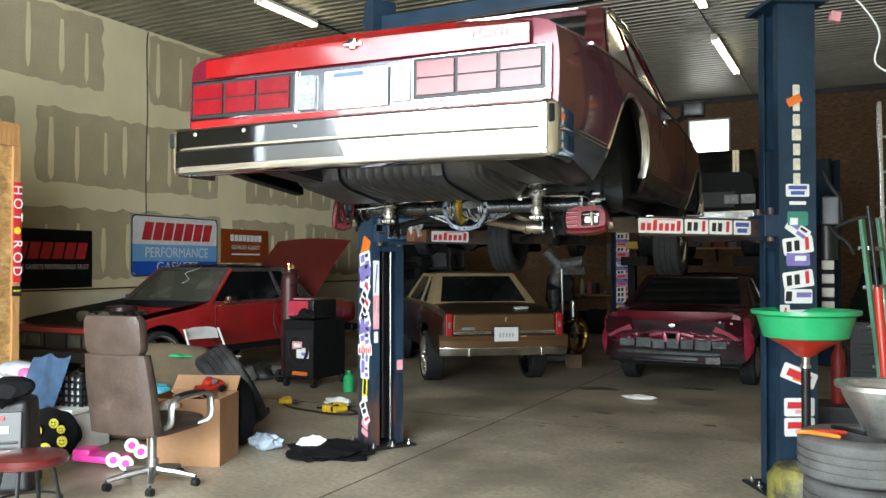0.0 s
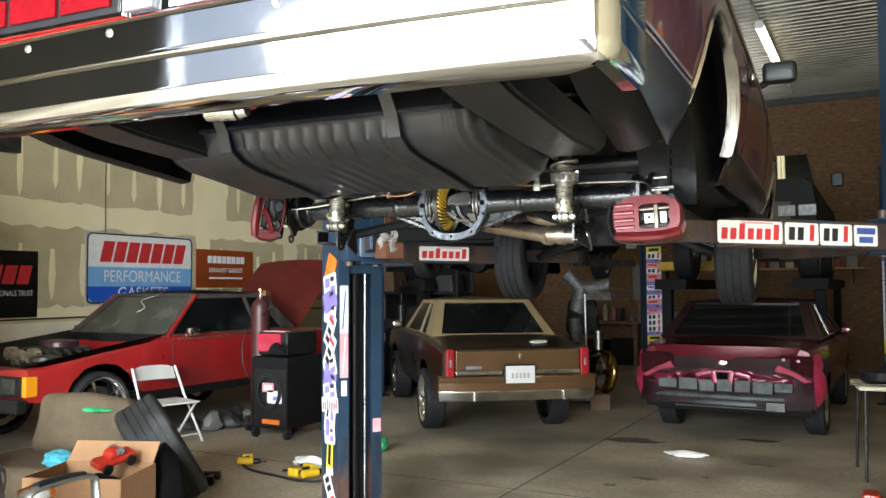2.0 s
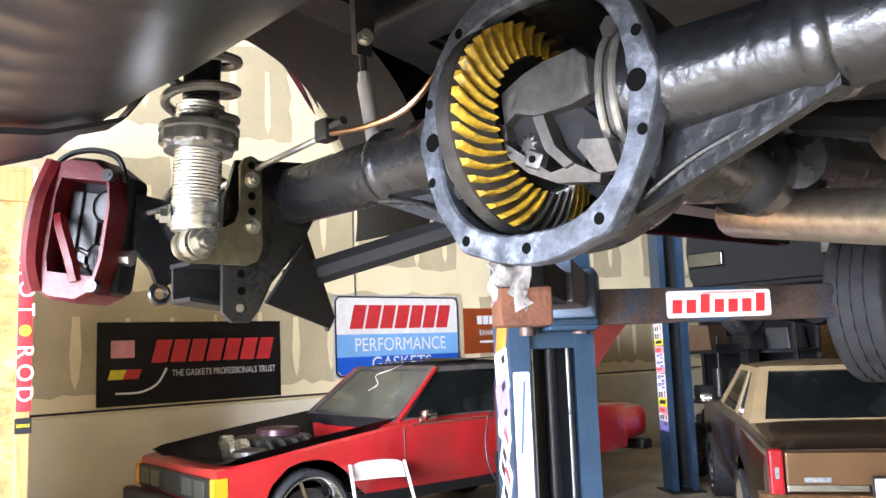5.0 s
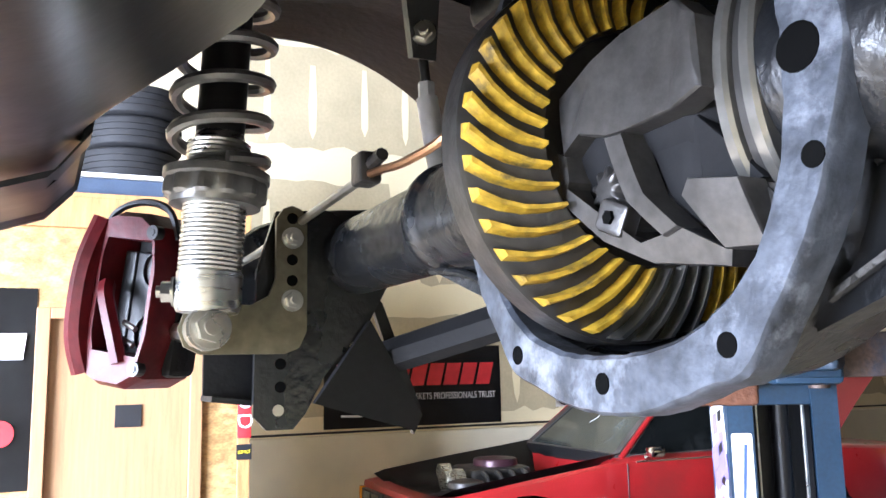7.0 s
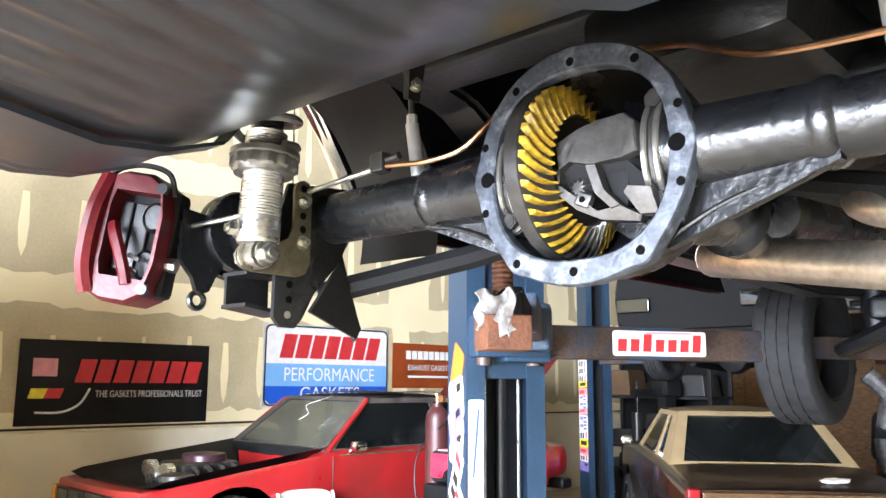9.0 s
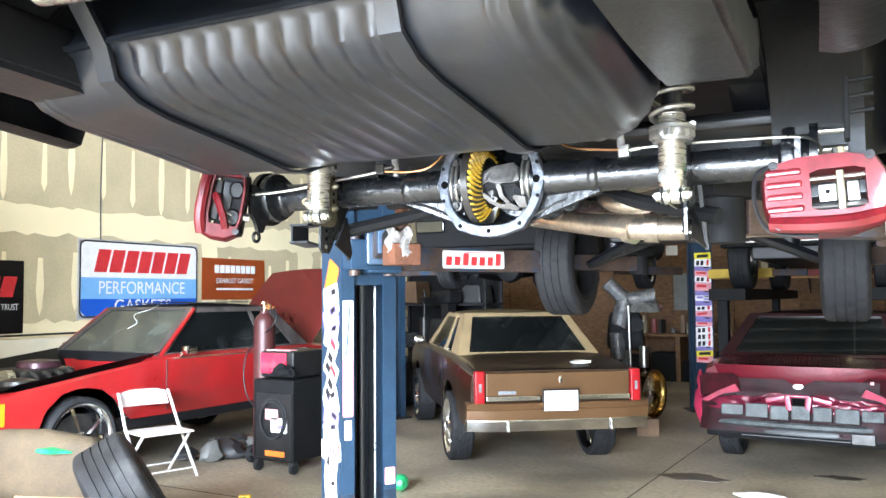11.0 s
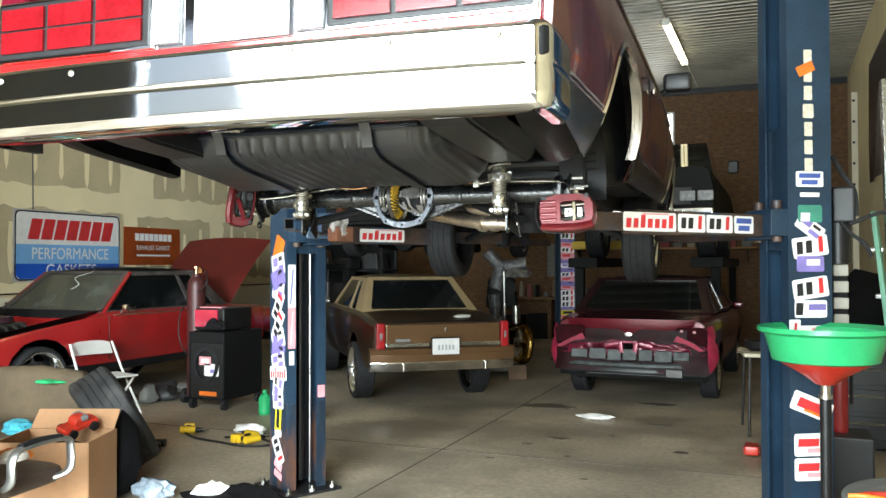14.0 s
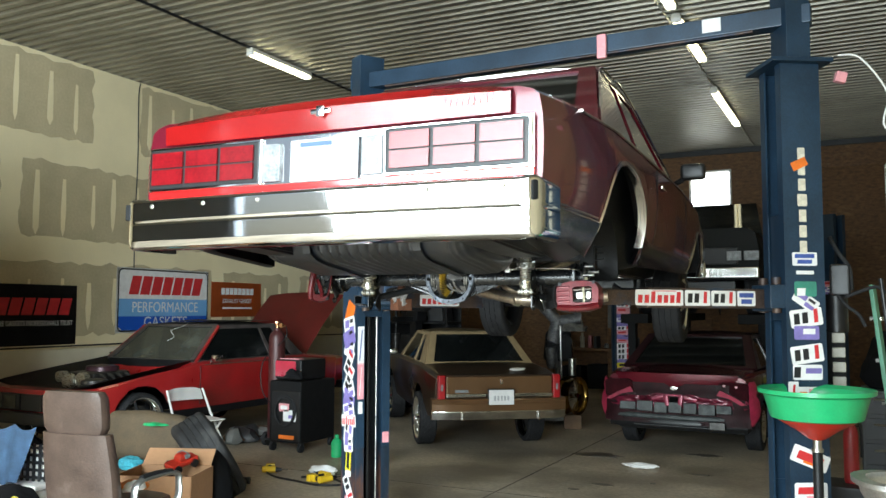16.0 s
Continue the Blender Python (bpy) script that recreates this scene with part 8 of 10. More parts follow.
# added black boxes that give the lit space under the bench its darkness
for k in range(6):
    bm = B()
    h = 0.5 + 0.12 * math.sin(k * 2.7)
    box(bm, (0, 0, h / 2), (0.52, 0.5, h), 0.015, taper=(0.96, 0.96))
    o = tagged(obj("parts_crate", bm, M_DARKMATTE), "near-black box added to darken the space under the workbench", "crate", "under-bench crates")
    o.matrix_world = pose(-6.25 + k * 0.64, 19.3, 0.0, 0, 0, 5 * math.sin(k * 1.9))
shelf = thing("wall_shelf", pose(-3.0, 19.69, 2.0), "board shelf with jars and dark bins", "shelf")
bm = B()
box(bm, (0, 0, 0), (4.0, 0.36, 0.04), 0.004)
part("shelf_board", bm, M_PINE, shelf)
for x in (-1.8, 0, 1.8):
    bm = B()
    quad_slab(bm, [(x, 0.16, -0.02), (x, -0.16, -0.02), (x, -0.1, -0.06), (x, 0.16, -0.3)], 0.02)
    part("bracket", bm, M_BLACK, shelf)
for k in range(14):
    bm = B()
    h = rnd.uniform(0.12, 0.42)
    box(bm, (0, 0, h / 2), (rnd.uniform(0.12, 0.24), 0.25, h), 0.015, taper=(1.08, 1.05))
    o = tagged(obj("storage_bin", bm, cl[(k * 2) % 5]), "small storage bin on the wall shelf", "bin", "shelf bins")
    o.matrix_world = pose(-4.85 + k * 0.28, 19.67, 2.02)

# tall dark machine and shelving by the far side wall
rack = thing("shelving_rack", pose(-8.15, 14.9, 0), "tall dark steel rack filled with black car parts", "rack")
for x in (-0.9, 0.9):
    for y in (-0.3, 0.3):
        bm = B()
        box(bm, (x, y, 1.2), (0.05, 0.05, 2.4), 0.004)
        part("upright", bm, M_BLACK, rack)
for z in (0.15, 0.85, 1.55, 2.25):
    bm = B()
    box(bm, (0, 0, z), (1.85, 0.65, 0.04), 0.004)
    part("shelf", bm, M_BLACK, rack)
bm = B()
box(bm, (0, 0.335, 1.2), (1.8, 0.012, 2.2), 0.003)
part("back_panel", bm, M_DARKMATTE, rack)
for k in range(9):
    bm = B()
    h = rnd.uniform(0.25, 0.5)
    if k % 2:
        lathe(bm, [(0.12, 0), (0.24, 0.0), (0.25, 0.1), (0.24, 0.2), (0.12, 0.2)], 24, close=True)
    else:
        box(bm, (0, 0, h / 2), (0.4, 0.5, h), 0.03, taper=(0.8, 0.9))
    o = tagged(obj("spare_tyre" if k % 2 else "parts_crate", bm, M_RUBBER if k % 2 else cl[k % 4]), "spare tyre lying on the rack" if k % 2 else "dark crate of parts on the rack", "tyre" if k % 2 else "crate", "rack contents")
    o.matrix_world = pose(-8.75 + (k % 3) * 0.6, 14.9, (0.17, 0.87, 1.57)[k // 3])

# ---- loose things on the near side ----
M_LEATHER = mat("worn_brown_leather", (0.055, 0.036, 0.028), 0.38, var=0.25, scale=7, bump=0.18, fine=70, wear=(0.12, 0.088, 0.072), wear_amount=0.34)
M_BROWNFABRIC = mat("brown_corduroy", (0.085, 0.06, 0.033), 0.9, var=0.25, scale=6, bump=0.35, fine=80)
M_CARD = mat("corrugated_cardboard", (0.37, 0.2, 0.1), 0.8, var=0.1, scale=3, bump=0.05, fine=30)
M_DENIM = mat("blue_denim", (0.07, 0.13, 0.23), 0.9, var=0.25, scale=9, bump=0.3, fine=120)
M_GREYCLOTH = mat("grey_heather_cloth", (0.38, 0.38, 0.4), 0.95, var=0.25, scale=9, bump=0.3)
M_PINKCLOTH = mat("pink_print_cloth", (0.7, 0.12, 0.3), 0.9, var=0.2, scale=9, bump=0.3, wear=(0.75, 0.6, 0.62), wear_amount=0.45)
M_BLACKCLOTH = mat("black_cloth", (0.007, 0.007, 0.008), 0.95, var=0.3, scale=9, bump=0.35, spec=0.12)
M_PINKTOY = mat("hot_pink_plastic", (0.72, 0.05, 0.32), 0.35, var=0.15, scale=8, coat=0.3)
M_GREENPL = mat("green_plastic", (0.03, 0.36, 0.13), 0.35, var=0.12, scale=6, bump=0.03, coat=0.2)
M_REDPL = mat("red_plastic", (0.48, 0.03, 0.015), 0.35, var=0.15, scale=6, bump=0.03, coat=0.2)
M_ORANGE = mat("orange_plastic", (0.75, 0.2, 0.015), 0.4, var=0.1)
M_YELLOW = mat("yellow_plastic", (0.7, 0.45, 0.02), 0.4, var=0.12)
M_GREYTYRE = mat("dusty_grey_rubber", (0.12, 0.118, 0.115), 0.7, var=0.25, scale=8, bump=0.15)
M_CASTALU = mat("cast_aluminium", (0.5, 0.49, 0.47), 0.42, 0.9, var=0.25, scale=9, bump=0.2)
M_OXBLOOD = mat("oxblood_vinyl", (0.09, 0.012, 0.012), 0.3, var=0.2, scale=8, bump=0.05, coat=0.3)
M_CYL = mat("maroon_cylinder_paint", (0.06, 0.016, 0.016), 0.45, 0.1, var=0.25, scale=6, bump=0.06)
M_TEAL = mat("teal_fabric", (0.05, 0.3, 0.38), 0.8, var=0.3, scale=9)
M_LADDER = mat("green_fibreglass", (0.1, 0.26, 0.17), 0.5, var=0.15, scale=8)
M_PAPER = mat("crumpled_white_paper", (0.75, 0.74, 0.72), 0.8, var=0.1, scale=9, bump=0.2)


def lump(b, c, s, seed, amp=0.25, sub=3, flat=0.0):
    """A soft crumpled mass: a ball pushed about by noise; flat keeps its underside level."""
    r = bmesh.ops.create_icosphere(b, subdivisions=sub, radius=1.0)
    off = Vector((seed * 3.7, seed * 1.3, seed * 2.1))
    for v in r["verts"]:
        n = noise.fractal(v.co * 1.6 + off, 1.0, 2.0, 4)
        p = v.co * (1 + amp * n)
        if p.z < -flat:
            p.z = -flat
        v.co = Vector((c[0] + p.x * s[0], c[1] + p.y * s[1], c[2] + p.z * s[2]))


M_SATIN = mat("satin_cast_aluminium", (0.33, 0.33, 0.32), 0.36, 0.9, var=0.2, scale=12, bump=0.05)
# office chair
oc = thing("office_chair", pose(-4.69, 4.5, 0, 0, 0, 7) @ Matrix.Diagonal((1.05, 1.0, 1.0, 1)), "worn brown leather office chair with steel arms", "chair")
bm = B()
rings = []
for k in range(11):
    v = k / 10
    z, w, th = lerp(0.44, 1.0, v), 0.235 + 0.035 * math.sin(min(1.0, 1.25 - v) * math.pi * 0.62), 0.1 + 0.03 * (1 - v)
    yc = -0.27 - 0.1 * v
    rings.append([Vector((w * x, yc + th / 2 * y - 0.02 * (1 - x * x), z)) for x, y in oct_ring(1, 1, 20, 5)])
loft(bm, rings)
part("backrest", bm, M_LEATHER, oc)
bm = B()
rings = []
for k in range(9):
    v = k / 8
    q = (1 - abs(v * 2 - 1) ** 4) ** 0.5 * 0.12 + 0.88
    z = lerp(1.0, 1.27, v)
    rings.append([Vector((0.235 * q * x, -0.375 - 0.03 * v + 0.055 * y * q, z)) for x, y in oct_ring(1, 1, 20, 5)])
loft(bm, rings)
part("headrest", bm, M_LEATHER, oc)
bm = B()
rings = []
for k in range(9):
    v = k / 8
    q = (1 - abs(v * 2 - 1) ** 6) ** 0.5 * 0.1 + 0.9
    rings.append([Vector((0.26 * q * x, lerp(-0.24, 0.27, v), 0.455 + 0.06 * y * q)) for x, y in oct_ring(1, 1, 20, 4)])
loft(bm, rings)
part("seat", bm, M_LEATHER, oc)
for sx in (1, -1):
    bm = B()
    tube(bm, smooth_path([(sx * 0.22, -0.18, 0.44), (sx * 0.3, -0.2, 0.5), (sx * 0.31, -0.2, 0.64), (sx * 0.31, -0.1, 0.68), (sx * 0.31, 0.19, 0.67), (sx * 0.31, 0.24, 0.6), (sx * 0.31, 0.22, 0.48), (sx * 0.24, 0.16, 0.43)]), 0.016, 10)
    for v in bm.verts:
        v.co.x = sx * 0.305 + (v.co.x - sx * 0.305) * 1.7
    arm = part("armrest", bm, M_SATIN, oc)
    bm = B()
    tube(bm, smooth_path([(sx * 0.31, -0.14, 0.685), (sx * 0.31, 0.0, 0.692), (sx * 0.31, 0.16, 0.68)]), 0.024, 10)
    part("arm_pad", bm, M_BLACK, arm)
bm = B()
cyl(bm, (0, 0, 0.12), (0, 0, 0.4), 0.03, n=16)
cyl(bm, (0, 0, 0.08), (0, 0, 0.2), 0.042, n=16)
box(bm, (0, 0, 0.4), (0.25, 0.25, 0.03), 0.006)
part("column", bm, M_SATIN, oc)
for k in range(5):
    a = k * math.tau / 5 + 0.3
    bm = B()
    tube(bm, [(0.03 * math.cos(a), 0.03 * math.sin(a), 0.12), (0.18 * math.cos(a), 0.18 * math.sin(a), 0.1), (0.31 * math.cos(a), 0.31 * math.sin(a), 0.075)], [0.03, 0.025, 0.018], 8)
    leg = part("base_leg", bm, M_SATIN, oc)
    bm = B()
    x, y = 0.31 * math.cos(a), 0.31 * math.sin(a)
    cyl(bm, (x - 0.02, y, 0.03), (x + 0.02, y, 0.03), 0.03, n=16)
    cyl(bm, (x, y, 0.05), (x, y, 0.08), 0.01, n=8)
    part("caster", bm, M_BLACKPL, leg)

# stool
st = thing("stool", pose(-4.72, 3.5, 0), "round oxblood vinyl shop stool on steel legs", "stool")
bm = B()
lathe(bm, [(0.02, 0.36), (0.2, 0.36), (0.235, 0.375), (0.24, 0.4), (0.225, 0.425), (0.17, 0.437), (0.02, 0.44)], 36)
part("seat", bm, M_OXBLOOD, st)
for k in range(4):
    a = k * math.tau / 4 + 0.6
    bm = B()
    tube(bm, [(0.15 * math.cos(a), 0.15 * math.sin(a), 0.36), (0.22 * math.cos(a), 0.22 * math.sin(a), 0.0)], 0.013, 8)
    part("leg", bm, M_BLACK, st)
bm = B()
tube(bm, [(0.2 * math.cos(k * math.tau / 24), 0.2 * math.sin(k * math.tau / 24), 0.14) for k in range(24)], 0.009, 6, closed=True)
part("foot_ring", bm, M_BLACK, st)

# black portable machine with a cap on it
mc = thing("portable_machine", pose(-5.55, 3.92, 0, 0, 0, 40), "black plastic portable shop machine", "machine")
bm = B()
box(bm, (0, 0, 0.34), (0.46, 0.4, 0.66), 0.05, taper=(0.88, 0.85), seg=3)
part("case", bm, M_BLACKPL, mc)
bm = B()
box(bm, (0.02, -0.2, 0.42), (0.3, 0.03, 0.34), 0.01, (-4, 0, 0))
part("front_panel", bm, mat("charcoal_plastic", (0.05, 0.05, 0.053), 0.4), mc)
for z in (0.3, 0.34, 0.38):
    bm = B()
    box(bm, (0.02, -0.219, z), (0.26, 0.012, 0.018), 0.004)
    part("vent_slat", bm, M_BLACKPL, mc)
bm = B()
box(bm, (0.0, -0.218, 0.47), (0.18, 0.008, 0.05), 0.003)
part("label_plate", bm, M_STICKER, mc)
bm = B()
box(bm, (0.03, -0.212, 0.55), (0.06, 0.008, 0.03), 0.003)
part("badge", bm, M_STRED, mc)
cap = thing("cap", pose(-5.5, 3.9, 0.67, 4, -5, 30), "crumpled black cloth cap on the machine", "cap")
bm = B()
lump(bm, (0, 0, 0.05), (0.2, 0.16, 0.1), 3, 0.2, 3, 0.4)
part("crown", bm, M_BLACKCLOTH, cap)
bm = B()
sheet(bm, lambda u, v: Vector(((u * 2 - 1) * 0.13 * (1 - 0.3 * v), -0.1 - 0.16 * v, 0.05 - 0.05 * v - 0.03 * (u * 2 - 1) ** 2)), 8, 5, 0.006)
part("brim", bm, M_BLACKCLOTH, cap)

# bench chest with laundry, printed bag
ch = thing("storage_chest", pose(-6.55, 5.05, 0, 0, 0, 10), "low white storage chest under folded laundry", "chest")
bm = B()
box(bm, (0, 0, 0.17), (0.95, 0.5, 0.34), 0.02)
part("chest_body", bm, mat("off_white_plastic", (0.6, 0.58, 0.54), 0.5, var=0.1), ch)
bm = B()
box(bm, (0, 0, 0.365), (1.0, 0.54, 0.045), 0.012)
part("chest_lid", bm, M_WHITE, ch)
for i, (x, y, z, s, mm, nm, lb) in enumerate(((-0.25, 0.0, 0.52, (0.3, 0.22, 0.19), M_GREYCLOTH, "folded_cloth", "heap of grey heather clothing"), (-0.2, -0.1, 0.68, (0.2, 0.16, 0.08), M_GREYCLOTH, "folded_cloth", "grey knitted shirt folded on the heap"), (-0.02, -0.16, 0.55, (0.16, 0.1, 0.19), M_PINKCLOTH, "shirt", "pink printed shirt hanging over the heap"), (-0.52, 0.05, 0.5, (0.16, 0.18, 0.13), mat("purple_cloth", (0.1, 0.03, 0.16), 0.9, var=0.2), "folded_cloth", "dark purple cloth on the heap"))):
    bm = B()
    lump(bm, (0, 0, 0), s, i + 5, 0.28, 3, 0.85)
    o = tagged(obj(nm, bm, mm), lb, "clothes", "laundry")
    o.matrix_world = ch.matrix_world @ pose(x, y, z)
jn = thing("jeans", ch.matrix_world @ pose(0.2, -0.1, 0.39), "folded blue denim jeans draped over a basket", "jeans")
bm = B()
sheet(bm, lambda u, v: Vector((lerp(-0.21, 0.15, u) + 0.1 * v, -0.2 - 0.02 * math.sin(u * 9 + v * 2) + 0.06 * v * v, 0.01 + 0.44 * v + 0.02 * math.sin(u * 9 + v * 4))), 20, 22, 0.03)
part("leg_panel", bm, M_DENIM, jn)
bk = thing("laundry_basket", ch.matrix_world @ pose(0.28, 0.02, 0.39), "black plastic basket with square holes", "basket")
bm = B()
for sx in (-1, 1):
    for k in range(7):
        for j in range(5):
            if sx < 0:
                box(bm, (-0.18 + k * 0.06, -0.14, 0.03 + j * 0.06), (0.06, 0.012, 0.022), 0.0)
                box(bm, (-0.18 + k * 0.06, -0.14, 0.03 + j * 0.06), (0.022, 0.013, 0.06), 0.0)
            else:
                box(bm, (0.2, -0.14 + k * 0.047, 0.03 + j * 0.06), (0.012, 0.047, 0.022), 0.0)
                box(bm, (0.2, -0.14 + k * 0.047, 0.03 + j * 0.06), (0.013, 0.02, 0.06), 0.0)
part("lattice", bm, M_BLACKPL, bk)
bm = B()
box(bm, (0.0, 0.02, 0.12), (0.36, 0.26, 0.24), 0.01)
part("contents", bm, M_WHITE, bk)
bag = thing("printed_bag", pose(-6.15, 4.78, 0, 0, 0, 25), "black soft bag printed with yellow round faces", "bag")
bm = B()
lump(bm, (0, 0, 0.19), (0.26, 0.12, 0.21), 9, 0.12, 4, 0.9)
part("bag_body", bm, M_BLACKCLOTH, bag)
for x, z, r in ((-0.05, 0.25, 0.052), (0.1, 0.31, 0.04), (0.03, 0.1, 0.05), (-0.15, 0.12, 0.042), (0.17, 0.16, 0.045), (-0.16, 0.25, 0.03), (0.16, 0.26, 0.035), (-0.06, 0.06, 0.03)):
    bm = B()
    lathe(bm, [(r, 0), (r, 0.004), (r * 0.6, 0.008)], 24, pose(x, -0.145 - 0.01 * (1 - abs(x) * 4), z, 90, 0, 0))
    disc = part("printed_disc", bm, M_STYELLOW, bag)
    bm = B()
    for dx in (-0.3, 0.3):
        cyl(bm, (x + dx * r, -0.151 - 0.01 * (1 - abs(x) * 4), z + 0.25 * r), (x + dx * r, -0.157 - 0.01 * (1 - abs(x) * 4), z + 0.25 * r), 0.16 * r, n=10)
    tube(bm, [(x + 0.5 * r * math.cos(a_), -0.154 - 0.01 * (1 - abs(x) * 4), z + 0.5 * r * math.sin(a_)) for a_ in [math.radians(200 + 14 * k) for k in range(11)]], 0.07 * r, 6)
    part("printed_mark", bm, M_BLACKCLOTH, disc)

# pink toy cart
toy = thing("toy_cart", pose(-5.5, 4.75, 0, 0, 0, 20), "hot pink plastic toy pram lying on the floor", "toy")
bm = B()
box(bm, (0, 0, 0.07), (0.42, 0.2, 0.06), 0.02, (0, 4, 0))
box(bm, (-0.14, 0, 0.11), (0.16, 0.18, 0.08), 0.03)
part("cart_body", bm, M_PINKTOY, toy)
for x, y, z in ((0.16, -0.12, 0.07), (0.27, -0.13, 0.05), (0.2, 0.1, 0.14), (0.3, 0.06, 0.1)):
    bm = B()
    lathe(bm, [(0.03, -0.012), (0.055, -0.012), (0.06, 0), (0.055, 0.012), (0.03, 0.012)], 24, pose(x, y, z + 0.01, 90, 0, 20), close=True)
    w_ = part("wheel", bm, M_WHITE, toy)
    bm = B()
    lathe(bm, [(0.035, -0.008), (0.035, 0.008)], 20, pose(x, y, z + 0.01, 90, 0, 20))
    part("hub", bm, M_PINKTOY, w_)

# sofa cushion heap
sf = thing("sofa", pose(-6.1, 5.95, 0, 0, 0, 12), "low brown corduroy sofa with a slumped cushion", "sofa")
bm = B()
box(bm, (0, -0.1, 0.2), (1.3, 0.75, 0.4), 0.08, seg=3)
part("seat", bm, M_BROWNFABRIC, sf)
bm = B()
box(bm, (0.0, 0.2, 0.6), (0.86, 0.24, 0.46), 0.09, (-14, 3, 0), seg=4)
bmesh.ops.subdivide_edges(bm, edges=list(bm.edges), cuts=1, use_grid_fill=True)
for v in bm.verts:
    v.co += Vector((0.012 * math.sin(v.co.z * 14), 0.02 * math.sin(v.co.x * 9 + v.co.z * 7), 0.018 * math.sin(v.co.x * 7 + 1)))
part("cushion", bm, M_BROWNFABRIC, sf)
rg = tagged(obj("shop_rag", B(), M_TEAL), "crumpled turquoise rag on the sofa", "rag")
bm = B()
lump(bm, (0, 0, 0.05), (0.12, 0.09, 0.06), 21, 0.35, 3, 0.7)
bm.to_mesh(rg.data)
bm.free()
rg.matrix_world = pose(-5.75, 5.6, 0.42)

# cardboard box with toys
cb = thing("cardboard_box", pose(-5.0, 5.25, 0, 0, 0, 22) @ Matrix.Diagonal((1.3, 1, 1, 1)), "open brown cardboard box full of odds and ends", "box")
for c, s in (((0, -0.225, 0.27), (0.46, 0.008, 0.54)), ((0, 0.225, 0.27), (0.46, 0.008, 0.54)), ((-0.23, 0, 0.27), (0.008, 0.45, 0.54)), ((0.23, 0, 0.27), (0.008, 0.45, 0.54))):
    bm = B()
    box(bm, c, s)
    part("side", bm, M_CARD, cb)
bm = B()
box(bm, (0, 0, 0.006), (0.45, 0.44, 0.008))
part("bottom", bm, M_CARD, cb)
bm = B()
quad_slab(bm, [(-0.22, 0.23, 0.54), (0.22, 0.23, 0.54), (0.23, 0.3, 0.66), (-0.2, 0.3, 0.66)], 0.006)
part("flap", bm, M_CARD, cb)
bm = B()
lump(bm, (0, 0, 0.36), (0.2, 0.2, 0.14), 2, 0.2, 3)
part("contents", bm, M_BLACKCLOTH, cb)
tc = thing("toy_car", pose(-5.0, 5.25, 0, 0, 0, 22) @ pose(0.1, 0.08, 0.56, 15, -12, 60), "red plastic toy pickup lying in the box", "toy")
bm = B()
box(bm, (0, 0, 0.04), (0.26, 0.11, 0.05), 0.02)
box(bm, (0.0, 0, 0.085), (0.12, 0.1, 0.06), 0.025, taper=(0.7, 0.85))
part("toy_body", bm, M_REDPL, tc)
for x in (-0.08, 0.08):
    for y in (-0.06, 0.06):
        bm = B()
        cyl(bm, (x, y - 0.012, 0.02), (x, y + 0.012, 0.02), 0.032, n=18)
        part("wheel", bm, M_BLACKPL, tc)
bm = B()
box(bm, (0.02, 0, 0.095), (0.05, 0.102, 0.03), 0.005)
part("window", bm, M_LENSCLEAR, tc)
for x, y, z, s, mm, nm, lb in ((0.06, 0.14, 0.555, (0.12, 0.07, 0.05), M_ORANGE, "toy_ring", "orange plastic toy on the chair seat"), (0.15, 0.04, 0.565, (0.06, 0.1, 0.06), M_PAPER, "crumpled_paper", "crumpled white paper on the chair seat")):
    bm = B()
    lump(bm, (0, 0, 0), s, 33 + s[0], 0.2, 3)
    o = tagged(obj(nm, bm, mm), lb, "clutter")
    o.matrix_world = pose(-4.73, 4.5, 0, 0, 0, 7) @ pose(x, y, z)

# leaning tyre, black coat, bag
ty = thing("loose_tyre", pose(-5.52, 6.3, 0.42, 0, 0, 52) @ pose(0, 0, 0, 0, -30, 0) @ Matrix.Diagonal((1.1, 1.12, 1.12, 1)), "bald black tyre leaning against the sofa", "tyre")
part("carcass", tyre_bm(0.38, 0.235, 0.3, 5, 64), mat("dusty_tyre_rubber", (0.022, 0.022, 0.023), 0.6, var=0.4, scale=9, bump=0.2, wear=(0.06, 0.058, 0.055), wear_amount=0.42, spec=0.4), ty)
bm = B()
lump(bm, (0, 0, 0.29), (0.16, 0.17, 0.31), 14, 0.25, 3, 0.85)
o = tagged(obj("black_jacket", bm, M_BLACKCLOTH), "black jacket slumped beside the tyre", "jacket")
o.matrix_world = pose(-5.0, 5.78, 0.0)
bm = B()
lump(bm, (0, 0, 0.06), (0.16, 0.1, 0.08), 17, 0.4, 3, 0.7)
o = tagged(obj("plastic_bag", bm, mat("pale_blue_plastic_film", (0.35, 0.42, 0.5), 0.25, var=0.3, scale=12, coat=0.3)), "crumpled pale blue plastic bag on the floor", "bag")
o.matrix_world = pose(-4.72, 5.85, 0.0)
bm = B()
lump(bm, (0, 0, 0.035), (0.34, 0.3, 0.06), 19, 0.5, 4, 0.6)
o = tagged(obj("black_coat", bm, M_BLACKCLOTH), "black coat spread on the floor by the lift", "coat")
o.matrix_world = pose(-4.12, 5.9, 0.0, 0, 0, 20)
bm = B()
lump(bm, (0, 0, 0.03), (0.1, 0.05, 0.05), 23, 0.5, 3, 0.6)
o = tagged(obj("crumpled_paper", bm, M_PAPER), "crumpled white paper towel on the coat", "paper")
o.matrix_world = pose(-4.25, 5.88, 0.07, 0, 0, 40)
bm = B()
lump(bm, (0, 0, 0.025), (0.18, 0.07, 0.035), 27, 0.5, 3, 0.5)
o = tagged(obj("shop_rag", bm, M_PAPER), "crumpled white rag on the open floor", "rag")
